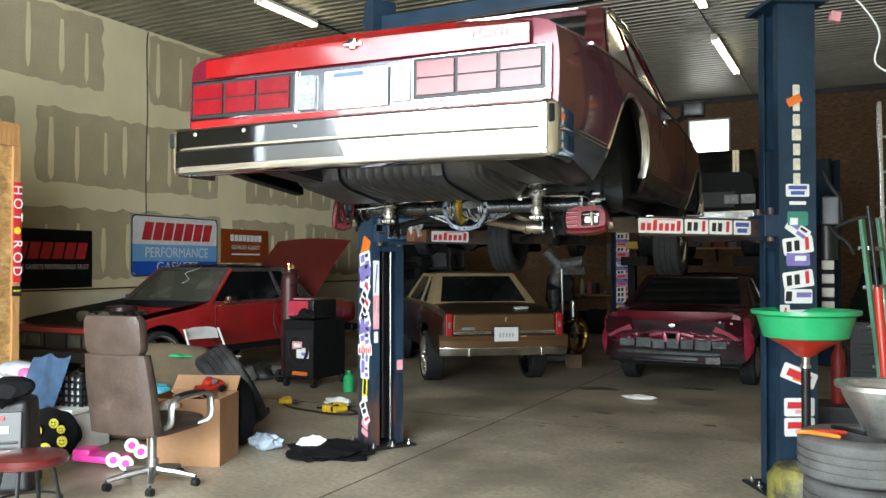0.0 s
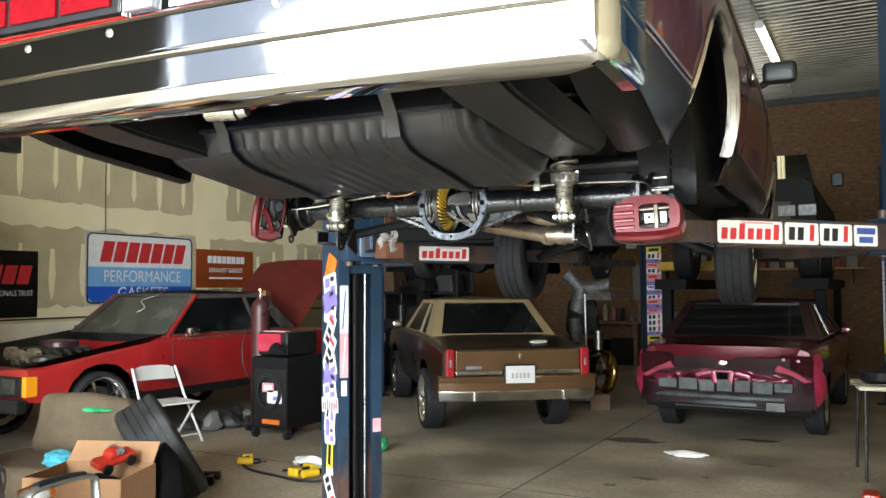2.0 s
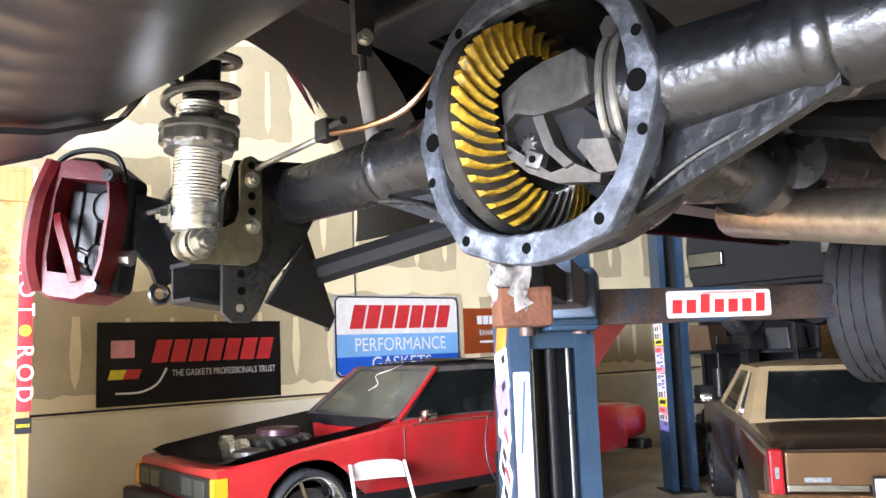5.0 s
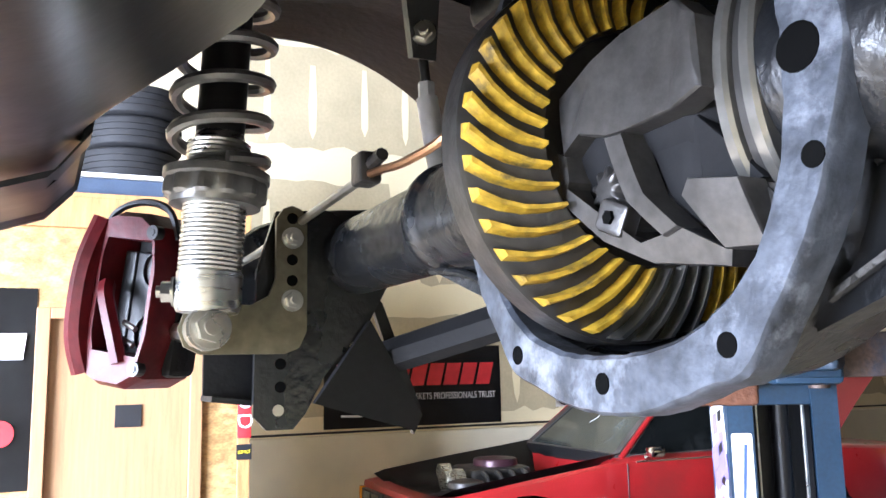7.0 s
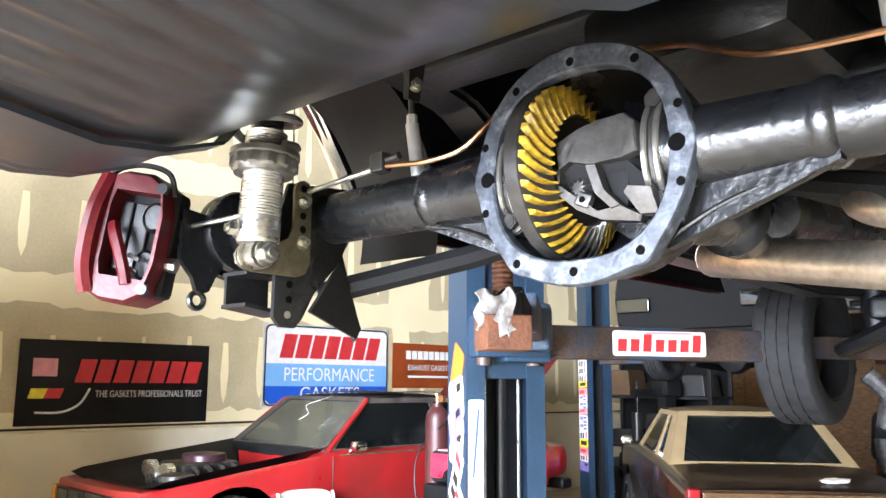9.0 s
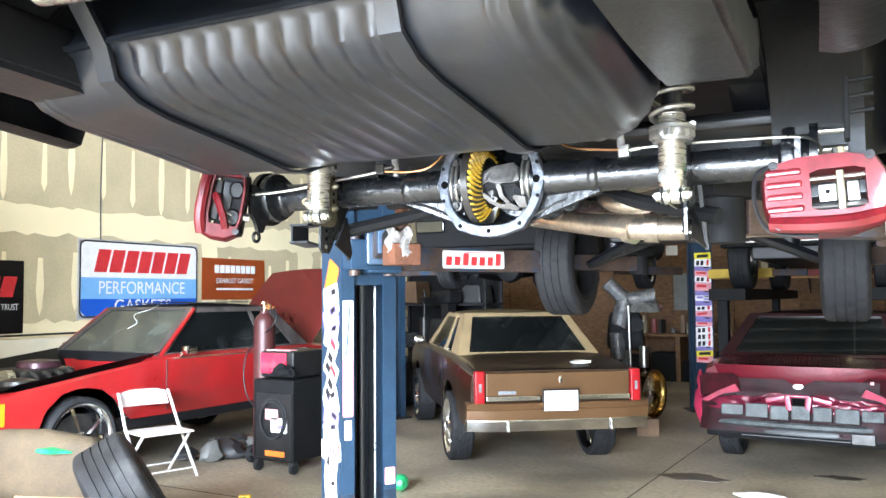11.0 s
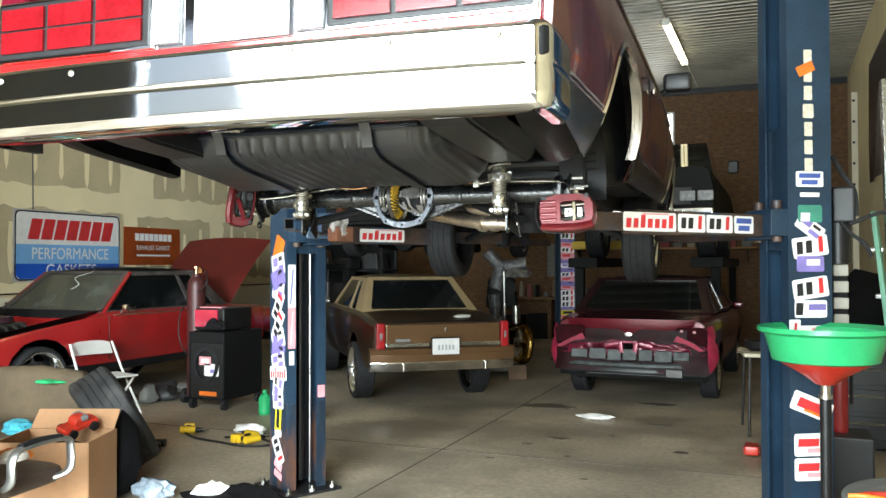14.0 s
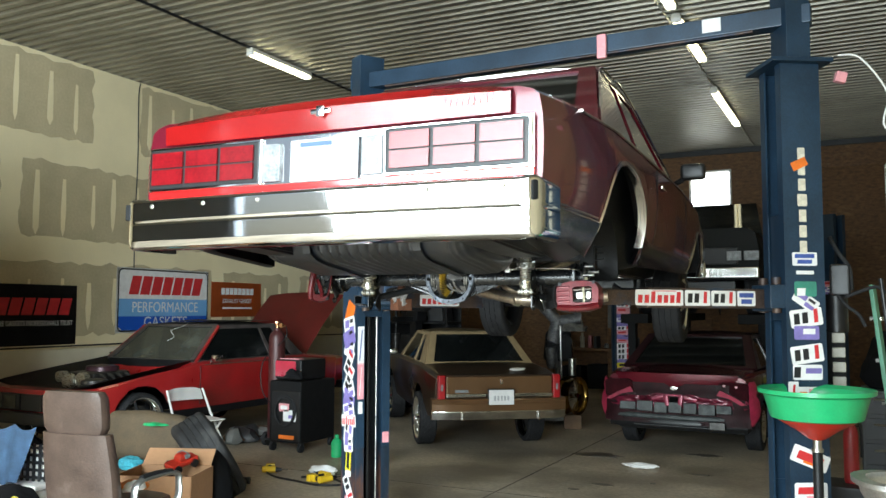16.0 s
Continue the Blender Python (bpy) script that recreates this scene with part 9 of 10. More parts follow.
o.matrix_world = pose(-2.42, 10.0, 0.0, 0, 0, 15)


# power tools and hose on the floor
def drill(x, y, a, material):
    t = thing("power_drill", pose(x, y, 0.045, 0, 0, a), "yellow and black cordless drill on the floor", "drill", "power tools")
    b = B()
    cyl(b, (-0.09, 0, 0), (0.06, 0, 0), 0.036, 0.034, n=18)
    part("motor_body", b, material, t)
    b = B()
    cyl(b, (0.06, 0, 0), (0.12, 0, 0), 0.028, 0.018, n=18)
    cyl(b, (0.12, 0, 0), (0.19, 0, 0), 0.005, n=8)
    part("chuck", b, M_BLACKPL, t)
    b = B()
    box(b, (-0.05, 0.09, -0.005), (0.045, 0.14, 0.05), 0.015, (0, 0, 12))
    part("grip", b, M_BLACKPL, t)
    b = B()
    box(b, (-0.065, 0.18, -0.005), (0.1, 0.06, 0.075), 0.01, (0, 0, 12))
    part("battery", b, material, t)


drill(-5.95, 7.75, 20, M_YELLOW)
drill(-5.28, 7.8, 160, M_YELLOW)
drill(-5.12, 7.62, 70, M_YELLOW)
drill(-5.85, 7.15, 200, M_BLACKPL)
bm = B()
tube(bm, smooth_path([(-6.2, 7.9, 0.015), (-5.8, 7.6, 0.015), (-5.4, 7.5, 0.015), (-5.1, 7.45, 0.015), (-4.9, 7.6, 0.015), (-5.2, 7.75, 0.03), (-5.5, 7.7, 0.015)]), 0.012, 8)
tagged(obj("air_hose", bm, M_BLACKPL), "thin black air hose snaking over the floor", "hose")
bm = B()
lump(bm, (0, 0, 0.05), (0.16, 0.08, 0.06), 41, 0.4, 3, 0.7)
o = tagged(obj("work_glove", bm, M_PAPER), "white and yellow work gloves in a heap", "gloves")
o.matrix_world = pose(-5.4, 7.95, 0)
gb = tagged(obj("green_bottle", B(), M_GREENPL), "bright green plastic bottle behind the column", "bottle")
bm = B()
lathe(bm, [(0.01, 0), (0.065, 0), (0.07, 0.02), (0.07, 0.17), (0.05, 0.21), (0.025, 0.23), (0.025, 0.27), (0.01, 0.27)], 24)
bm.to_mesh(gb.data)
bm.free()
gb.matrix_world = pose(-5.9, 8.95, 0)
tagged(copy_thing(gb, pose(-5.27, 9.0, 0.05, 80, 0, 30)), "bright green plastic bottle lying behind the column", "bottle")

# folding chair
fc = thing("folding_chair", pose(-7.55, 8.3, 0, 0, 0, -106) @ Matrix.Diagonal((1.25, 1.15, 0.97, 1)), "white folding chair beside the red car", "chair")
bm = B()
box(bm, (0, 0.02, 0.44), (0.4, 0.38, 0.02), 0.008)
part("seat", bm, M_WHITE, fc)
bm = B()
sheet(bm, lambda u, v: Vector(((u * 2 - 1) * lerp(0.2, 0.185, v), -0.26 - 0.03 * v - 0.03 * (1 - (u * 2 - 1) ** 2), lerp(0.66, 0.82, v) - 0.03 * abs(u * 2 - 1) ** 4 * v)), 10, 5, 0.014)
part("backrest", bm, M_WHITE, fc)
for sx in (1, -1):
    bm = B()
    tube(bm, [(sx * 0.2, -0.28, 0.8), (sx * 0.21, -0.12, 0.5), (sx * 0.22, 0.22, 0.0)], 0.012, 8)
    part("front_leg", bm, M_WHITE, fc)
    bm = B()
    tube(bm, [(sx * 0.185, 0.16, 0.43), (sx * 0.19, -0.22, 0.0)], 0.012, 8)
    part("rear_leg", bm, M_WHITE, fc)
for y, z in ((0.17, 0.08), (-0.16, 0.08)):
    bm = B()
    tube(bm, [(-0.2, y, z), (0.2, y, z)], 0.009, 6)
    part("cross_bar", bm, M_WHITE, fc)
bm = B()
lump(bm, (0, 0, 0.015), (0.13, 0.09, 0.03), 44, 0.3, 3)
o = tagged(obj("green_cloth", bm, M_GREENPL), "green cloth lying by the folding chair", "cloth")
o.matrix_world = pose(-6.0, 6.1, 0.71)

# gas cylinder and welding cart
gc = thing("gas_cylinder", pose(-7.04, 9.2, 0.12), "tall maroon welding gas cylinder on a cart", "gas cylinder")
bm = B()
lathe(bm, [(0.02, 0.0), (0.1, 0.0), (0.107, 0.02), (0.107, 1.27), (0.1, 1.33), (0.08, 1.37), (0.045, 1.4), (0.045, 1.43), (0.02, 1.43)], 32)
part("cylinder_body", bm, M_CYL, gc)
bm = B()
cyl(bm, (0, 0, 1.42), (0, 0, 1.5), 0.018, n=12)
lathe(bm, [(0.035, 0), (0.035, 0.02)], 8, pose(0, 0, 1.5))
cyl(bm, (-0.02, 0, 1.46), (0.14, 0, 1.46), 0.014, n=10)
lathe(bm, [(0.03, 0), (0.03, 0.03)], 18, pose(0.1, -0.03, 1.47, 90, 0, 0))
part("valve", bm, M_COPPER, gc)
bm = B()
tube(bm, smooth_path([(0.14, 0, 1.46), (0.17, -0.05, 1.3), (-0.14, -0.1, 1.0), (-0.13, -0.12, 0.6), (0.15, -0.12, 0.35)]), 0.007, 6)
part("gas_hose", bm, M_BLACKPL, gc)
wc = thing("welding_cart", pose(-6.68, 9.3, 0), "black welding cart with a red welder on top", "welding cart")
bm = B()
box(bm, (0, 0, 0.5), (0.5, 0.75, 0.78), 0.02)
part("cart_body", bm, M_DARKMATTE, wc)
bm = B()
box(bm, (0.02, -0.382, 0.45), (0.44, 0.02, 0.62), 0.01)
part("front_door", bm, M_BLACK, wc)
bm = B()
tube(bm, [(0.02 + 0.16 * math.cos(k * math.tau / 32), -0.4, 0.52 + 0.19 * math.sin(k * math.tau / 32)) for k in range(32)], 0.012, 6, closed=True)
tube(bm, [(0.02 + 0.145 * math.cos(k * math.tau / 32), -0.415, 0.51 + 0.175 * math.sin(k * math.tau / 32)) for k in range(32)], 0.012, 6, closed=True)
part("cable_coil", bm, M_RUBBER, wc)
for x, z, w, h, mm, acc in ((0.0, 0.56, 0.16, 0.1, M_STPINK, ((0, 0, 0.7, 0.5, M_STICKER),)), (0.09, 0.46, 0.2, 0.14, M_STICKER, ((0.1, -0.1, 0.4, 0.3, M_STPURPLE),)), (0.04, 0.19, 0.24, 0.05, M_STORANGE, ())):
    sticker(wc, Matrix.Translation((x, -0.394, z)) @ Matrix(((1, 0, 0, 0), (0, 0, -1, 0), (0, 1, 0, 0), (0, 0, 0, 1))), w, h, mm, acc)
for x in (-0.22, 0.22):
    for y in (-0.33, 0.33):
        bm = B()
        cyl(bm, (x - 0.02, y, 0.055), (x + 0.02, y, 0.055), 0.055, n=20)
        box(bm, (x, y, 0.1), (0.05, 0.06, 0.03), 0.004)
        part("caster", bm, M_RUBBER, wc)
bm = B()
cyl(bm, (-0.56, -0.06, 0.09), (-0.5, -0.06, 0.09), 0.09, n=24)
box(bm, (-0.4, 0, 0.1), (0.36, 0.3, 0.03), 0.005)
part("rear_wheel", bm, M_RUBBER, wc)
wd = thing("welder", pose(-6.66, 9.25, 0.892), "red and black welding machine on the cart", "welder")
bm = B()
box(bm, (-0.02, 0, 0.14), (0.42, 0.55, 0.26), 0.03)
part("welder_case", bm, M_BLACK, wd)
bm = B()
box(bm, (-0.05, -0.285, 0.15), (0.32, 0.02, 0.2), 0.01)
part("control_panel", bm, mat("red_enamel", (0.4, 0.015, 0.045), 0.3, var=0.15, coat=0.4), wd)
bm = B()
box(bm, (-0.02, -0.2, 0.275), (0.3, 0.1, 0.012), 0.004)
part("top_label", bm, M_STPINK, wd)
bm = B()
lump(bm, (0.1, -0.33, 0.05), (0.15, 0.06, 0.1), 51, 0.4, 3)
part("glove_heap", bm, M_BLACKCLOTH, wd)

# dark parts under the red car's sill
rnd = random.Random(9)
for k in range(9):
    bm = B()
    lump(bm, (0, 0, 0.0), (rnd.uniform(0.1, 0.25), rnd.uniform(0.1, 0.2), rnd.uniform(0.06, 0.16)), 60 + k, 0.5, 2, 0.3)
    o = tagged(obj("scrap_part", bm, cl[k % 3]), "dark greasy scrap part on the floor", "scrap", "scrap heap")
    o.matrix_world = pose(-7.6 - rnd.uniform(0, 0.35), 8.95 + k * 0.12, 0.06)

# ---- by the right-hand column ----
dp = thing("oil_drain", pose(-0.36, 6.08, 0), "green and red oil drain pan on a pole", "oil drain")
bm = B()
lathe(bm, [(0.3, 1.3), (0.345, 1.32), (0.345, 1.295), (0.31, 1.28), (0.27, 1.14), (0.24, 1.13), (0.26, 1.15), (0.29, 1.28)], 40, close=True)
part("drain_pan", bm, M_GREENPL, dp)
bm = B()
lathe(bm, [(0.02, 1.0), (0.05, 1.01), (0.12, 1.06), (0.225, 1.12), (0.235, 1.14), (0.21, 1.13), (0.1, 1.07), (0.02, 1.03)], 40)
part("funnel", bm, M_REDPL, dp)
bm = B()
cyl(bm, (0, 0, 0.3), (0, 0, 0.93), 0.03, n=18)
part("pole", bm, M_BLACK, dp)
bm = B()
cyl(bm, (0, 0, 0.9), (0, 0, 1.02), 0.026, n=18)
cyl(bm, (0, 0, 0.93), (0, 0, 0.95), 0.035, n=18)
part("collar", bm, M_ZINC, dp)
bm = B()
cyl(bm, (0, 0, 0.26), (0, 0, 0.36), 0.036, n=18)
part("collar", bm, M_ZINC, dp)
bm = B()
lathe(bm, [(0.05, 0.0), (0.22, 0.0), (0.25, 0.03), (0.25, 0.2), (0.2, 0.27), (0.06, 0.29), (0.02, 0.29)], 32)
part("oil_tank", bm, mat("dirty_yellow_tank", (0.26, 0.23, 0.05), 0.5, var=0.4, scale=7, wear=(0.05, 0.047, 0.04), wear_amount=0.56), dp)
bm = B()
tube(bm, smooth_path([(0.03, -0.02, 0.3), (0.16, -0.04, 0.36), (0.24, -0.02, 0.25), (0.27, 0.0, 0.1)]), 0.018, 8)
part("drain_hose", bm, M_YELLOW, dp)

for k in range(3):
    tt = thing("stacked_tyre", pose(0.12, 5.05, 0.15 + 0.245 * k + 0.0, 0, 90, 0), "dusty grey tyre lying in a stack", "tyre", "tyre stack")
    part("carcass", tyre_bm(0.34, 0.2, 0.232, 4, 56), M_GREYTYRE, tt)
    tt.matrix_world = pose(0.05 - 0.03 * k, 5.05, 0.118 + 0.237 * k) @ pose(0, 0, 0, 0, 90, 0)
gcz = thing("gearbox_case", pose(0.12, 5.05, 0.712, 0, 0, 15), "bare cast aluminium gearbox bell housing", "gearbox")
bm = B()
rings = []
for z, r in ((0.0, 0.13), (0.04, 0.15), (0.12, 0.19), (0.2, 0.235), (0.26, 0.25)):
    rings.append([Vector((r * x, r * y, z)) for x, y in oct_ring(1, 0.9, 28, 2.6)])
for z, r in ((0.26, 0.215), (0.1, 0.14), (0.02, 0.1)):
    rings.append([Vector((r * x, r * y, z)) for x, y in oct_ring(1, 0.9, 28, 2.6)])
loft(bm, rings)
part("bell", bm, M_CASTALU, gcz)
for k in range(7):
    a = k * math.tau / 7
    bm = B()
    quad_slab(bm, [(0.14 * math.cos(a), 0.13 * math.sin(a), 0.0), (0.26 * math.cos(a), 0.235 * math.sin(a), 0.24), (0.225 * math.cos(a), 0.2 * math.sin(a), 0.25), (0.12 * math.cos(a), 0.11 * math.sin(a), 0.05)], 0.012)
    part("rib", bm, M_CASTALU, gcz)
bm = B()
loft(bm, [[Vector((r * x, r * y, z)) for x, y in oct_ring(1, 0.9, 28, 2.6)] for z, r in ((0.25, 0.21), (0.25, 0.275), (0.275, 0.275), (0.275, 0.21), (0.25, 0.21))], caps=False)
part("mounting_flange", bm, M_CASTALU, gcz)
for x, y, z, a, mm, nm, lb in ((-0.19, 4.92, 0.722, 20, M_REDPL, "pliers", "red handled pliers on the tyre"), (-0.22, 4.84, 0.722, -12, M_ORANGE, "trim_tool", "orange plastic tool on the tyre"), (-0.1, 5.02, 0.728, 140, M_BLACKPL, "socket_wrench", "black tool lying on the tyre")):
    bm = B()
    tube(bm, smooth_path([(-0.12, 0, 0), (-0.06, 0.012, 0.004), (0.02, 0.0, 0.004), (0.1, 0, 0)]), [0.012] * 18 + [0.006], 8)
    o = tagged(obj(nm, bm, mm), lb, "tool", "hand tools")
    o.matrix_world = pose(x, y, z, 0, 0, a)
tb = thing("parts_tray", pose(0.0, 4.4, 0, 0, 0, 8), "low black tray of parts in plastic wrap", "tray")
bm = B()
box(bm, (0, 0, 0.2), (0.7, 0.45, 0.4), 0.03)
part("tray_body", bm, M_BLACKPL, tb)
bm = B()
lump(bm, (0.12, 0.0, 0.44), (0.24, 0.18, 0.07), 71, 0.3, 3, 0.5)
part("wrapped_part", bm, mat("teal_plastic_wrap", (0.12, 0.3, 0.32), 0.2, var=0.4, scale=8, coat=0.5), tb)
yl = thing("inspection_light", pose(-0.33, 4.42, 0.43, 0, 0, 15), "yellow and black inspection light on the tray", "work light")
bm = B()
tube(bm, [(-0.14, 0, 0), (-0.05, 0.0, 0.01), (0.08, -0.01, 0.0)], [0.03, 0.035, 0.028], 12)
part("handle", bm, M_YELLOW, yl)
bm = B()
tube(bm, [(0.06, -0.01, 0.0), (0.2, -0.02, -0.005)], 0.022, 10)
part("lamp_head", bm, M_BLACKPL, yl)
# floor jack handle, extinguisher, ladder, dark machine, white pole
jk = thing("jack_handle", pose(0.16, 5.9, 0), "long red floor jack handle standing upright", "jack")
bm = B()
cyl(bm, (0.0, 0, 0.1), (-0.09, 0.05, 1.48), 0.026, n=14)
part("red_tube", bm, M_REDPL, jk)
bm = B()
cyl(bm, (-0.09, 0.05, 1.46), (-0.14, 0.08, 2.0), 0.013, n=12)
part("grip_rod", bm, M_BLACK, jk)
bm = B()
box(bm, (0.05, 0, 0.08), (0.3, 0.6, 0.14), 0.03)
part("jack_body", bm, M_REDPL, jk)
ex = thing("fire_extinguisher", pose(-0.2, 7.6, 0.48), "red fire extinguisher on the wall shelf side", "fire extinguisher")
bm = B()
lathe(bm, [(0.02, 0), (0.05, 0.0), (0.055, 0.02), (0.055, 0.36), (0.045, 0.42), (0.025, 0.45), (0.025, 0.5), (0.01, 0.5)], 24)
part("vessel", bm, mat("extinguisher_red", (0.35, 0.015, 0.02), 0.35, var=0.1, coat=0.4), ex)
bm = B()
box(bm, (0.0, 0, 0.515), (0.04, 0.1, 0.025), 0.006)
tube(bm, smooth_path([(0.03, 0, 0.5), (0.07, 0, 0.44), (0.075, 0, 0.2)]), 0.012, 8)
part("valve", bm, M_BLACK, ex)
bm = B()
box(bm, (0, 0, -0.24), (0.4, 0.4, 0.48), 0.02)
o = tagged(obj("parts_crate", bm, cl[0]), "dark crate under the fire extinguisher", "crate")
o.matrix_world = pose(-0.2, 7.6, 0.48)
ld = thing("step_ladder", pose(0.14, 7.25, 0, 0, 0, 72), "green fibreglass step ladder leaning folded", "ladder")
for sx in (-0.2, 0.2):
    bm = B()
    box(bm, (sx, 0, 1.0), (0.07, 0.03, 2.0), 0.006, (-6, 0, 0))
    part("rail", bm, M_LADDER, ld)
for k in range(6):
    bm = B()
    box(bm, (0, -0.06 + (k * 0.3) * 0.105, 0.25 + k * 0.3), (0.36, 0.08, 0.03), 0.006)
    part("rung", bm, M_ALU, ld)
al = thing("extension_ladder", pose(0.33, 7.8, 0, 0, 0, 10), "tall aluminium ladder standing upright", "ladder")
for sx in (-0.19, 0.19):
    bm = B()
    box(bm, (sx, 0, 1.5), (0.03, 0.07, 3.0), 0.004, (-5, 0, 0))
    part("rail", bm, M_ALU, al)
for k in range(9):
    bm = B()
    cyl(bm, (-0.19, (k * 0.3 - 1.2) * 0.087, 0.3 + k * 0.3), (0.19, (k * 0.3 - 1.2) * 0.087, 0.3 + k * 0.3), 0.014, n=10)
    part("rung", bm, M_ALU, al)
pu = thing("power_unit", pose(-0.24, 6.77, 0), "black lift power unit with pale ribbed plates and hoses", "power unit")
bm = B()
box(bm, (0.02, 0, 2.02), (0.13, 0.16, 0.22), 0.02)
part("motor_box", bm, M_BLACKPL, pu)
bm = B()
cyl(bm, (-0.01, 0.02, 1.66), (-0.01, 0.02, 1.92), 0.075, n=24)
part("reservoir", bm, M_BLACK, pu)
for k in range(4):
    bm = B()
    box(bm, (0.0, -0.06, 1.32 + k * 0.1), (0.085, 0.03, 0.07), 0.008)
    part("ribbed_plate", bm, mat("aged_plate", (0.3, 0.28, 0.23), 0.5) if k == 0 else bpy.data.materials["aged_plate"], pu)
bm = B()
box(bm, (-0.02, 0.02, 1.47), (0.12, 0.1, 0.42), 0.01)
part("mount_bracket", bm, M_DARKMATTE, pu)
for pts, r in (([(-0.04, -0.05, 2.32), (0.02, -0.06, 2.2), (0.08, -0.05, 2.1), (0.09, -0.04, 1.95)], 0.014), ([(0.0, -0.06, 1.92), (0.06, -0.08, 1.84), (0.13, -0.08, 1.78), (0.17, -0.08, 1.7)], 0.011), ([(0.05, -0.06, 1.9), (0.12, -0.05, 1.93), (0.24, -0.03, 1.97), (0.3, 0.0, 1.93)], 0.012)):
    bm = B()
    tube(bm, smooth_path(pts), r, 8)
    part("hydraulic_hose", bm, M_RUBBER, pu)
up = thing("wall_upright", pose(0.5, 15.2, 0), "white perforated steel upright by the side wall", "upright")
bm = B()
box(bm, (0, 0, 2.14), (0.09, 0.06, 4.28), 0.006)
part("post", bm, M_CREAM2, up)
for k in range(6):
    bm = B()
    cyl(bm, (-0.012, -0.031, 2.55 + k * 0.32), (-0.012, -0.026, 2.55 + k * 0.32), 0.02, n=14)
    part("slot_hole", bm, M_HOLE, up)
dk = thing("tool_chest", pose(0.27, 9.7, 0), "dark tool chest with hanging black sacks", "tool chest")
bm = B()
box(bm, (0, 0, 0.525), (0.82, 0.6, 1.05), 0.03)
part("chest_body", bm, cl[0], dk)
for k in range(4):
    bm = B()
    box(bm, (0, -0.308, 0.2 + k * 0.24), (0.76, 0.02, 0.2), 0.008)
    dr = part("drawer", bm, cl[0], dk)
    bm = B()
    tube(bm, [(-0.3, -0.335, 0.24 + k * 0.24), (0.3, -0.335, 0.24 + k * 0.24)], 0.01, 6)
    part("handle", bm, M_ZINC, dr)
bm = B()
lump(bm, (0, 0, 0.0), (0.4, 0.3, 0.35), 81, 0.3, 3, 0.6)
o = tagged(obj("black_sack", bm, M_BLACKCLOTH), "black plastic sack on the tool chest", "sack")
o.matrix_world = pose(0.27, 9.65, 1.25)

# on the office roof: tyres and a plastic bin
for k in range(3):
    tt = thing("stacked_tyre", pose(0, 0, 0), "black tyre stored on the office roof", "tyre", "office roof tyres")
    part("carcass", tyre_bm(0.33, 0.2, 0.22, 4, 48), M_RUBBER, tt)
    tt.matrix_world = pose(OX - 0.45, 4.72 + 0.02 * k, OZ + 0.305 + k * 0.225) @ pose(0, 0, 0, 0, 90, 0)
tt = thing("storage_tote", pose(OX - 0.3, 4.45, OZ + 0.04, 0, 0, 90), "flat dark blue plastic tote with white lid", "tote")
bm = B()
box(bm, (0, 0, 0.06), (1.3, 0.5, 0.12), 0.02, taper=(1.05, 1.05))
part("tub", bm, mat("navy_plastic", (0.04, 0.06, 0.1), 0.45), tt)
bm = B()
box(bm, (0, 0, 0.135), (1.38, 0.56, 0.03), 0.008)
part("lid", bm, M_WHITE, tt)

# behind the bronze coupe: wire wheel on a block, engine on a stand in plastic
wr = thing("wire_wheel", pose(-4.12, 12.7, 0.5, 0, 0, -14), "gold and chrome wire wheel rim standing on a block", "wheel rim")
bm = B()
lathe(bm, [(0.27, -0.1), (0.29, -0.11), (0.29, -0.09), (0.25, -0.06), (0.245, 0.06), (0.29, 0.09), (0.29, 0.11), (0.27, 0.1), (0.235, 0.05), (0.235, -0.05)], 44, pose(0, 0, 0, 0, 90, 0), close=True)
part("rim_hoop", bm, mat("gold_plate", (0.36, 0.22, 0.06), 0.2, 1.0, var=0.15, scale=6), wr)
for k in range(36):
    a, a2 = k * math.tau / 36, (k + (2.5 if k % 2 else -2.5)) * math.tau / 36
    bm = B()
    cyl(bm, (0.06, 0.05 * math.cos(a2), 0.05 * math.sin(a2)), (-0.02, 0.24 * math.cos(a), 0.24 * math.sin(a)), 0.004, n=6)
    part("spoke", bm, M_CHROME, wr)
bm = B()
cyl(bm, (-0.02, 0, 0), (0.1, 0, 0), 0.05, 0.035, n=18)
part("hub", bm, M_CHROME, wr)
bm = B()
box(bm, (0, 0, 0.105), (0.26, 0.2, 0.21), 0.01)
o = tagged(obj("wooden_block", bm, mat("weathered_block", (0.16, 0.1, 0.06), 0.8, var=0.3, bump=0.3)), "weathered brown wooden block on the floor", "block")
o.matrix_world = pose(-4.12, 12.7, 0.0, 0, 0, 20)
eg = thing("engine_on_stand", pose(-4.62, 13.5, 0, 0, 0, 20), "engine on a stand with silver foil wrapped pipes", "engine")
M_FOIL = mat("crumpled_silver_foil", (0.14, 0.14, 0.145), 0.42, 0.4, var=0.5, scale=14, bump=0.5, fine=60)
bm = B()
box(bm, (0.0, 0, 1.22), (0.5, 0.44, 0.5), 0.07, taper=(0.8, 0.8))
cyl(bm, (0.12, -0.24, 1.3), (0.12, -0.3, 1.3), 0.1, n=18)
part("engine_block", bm, M_DARKMATTE, eg)
bm = B()
lump(bm, (0.2, -0.05, 1.46), (0.27, 0.24, 0.24), 91, 0.35, 3)
part("plastic_wrap", bm, mat("cloudy_plastic_wrap", (0.13, 0.125, 0.115), 0.2, 0.1, var=0.6, scale=6, bump=0.3, coat=0.6), eg)
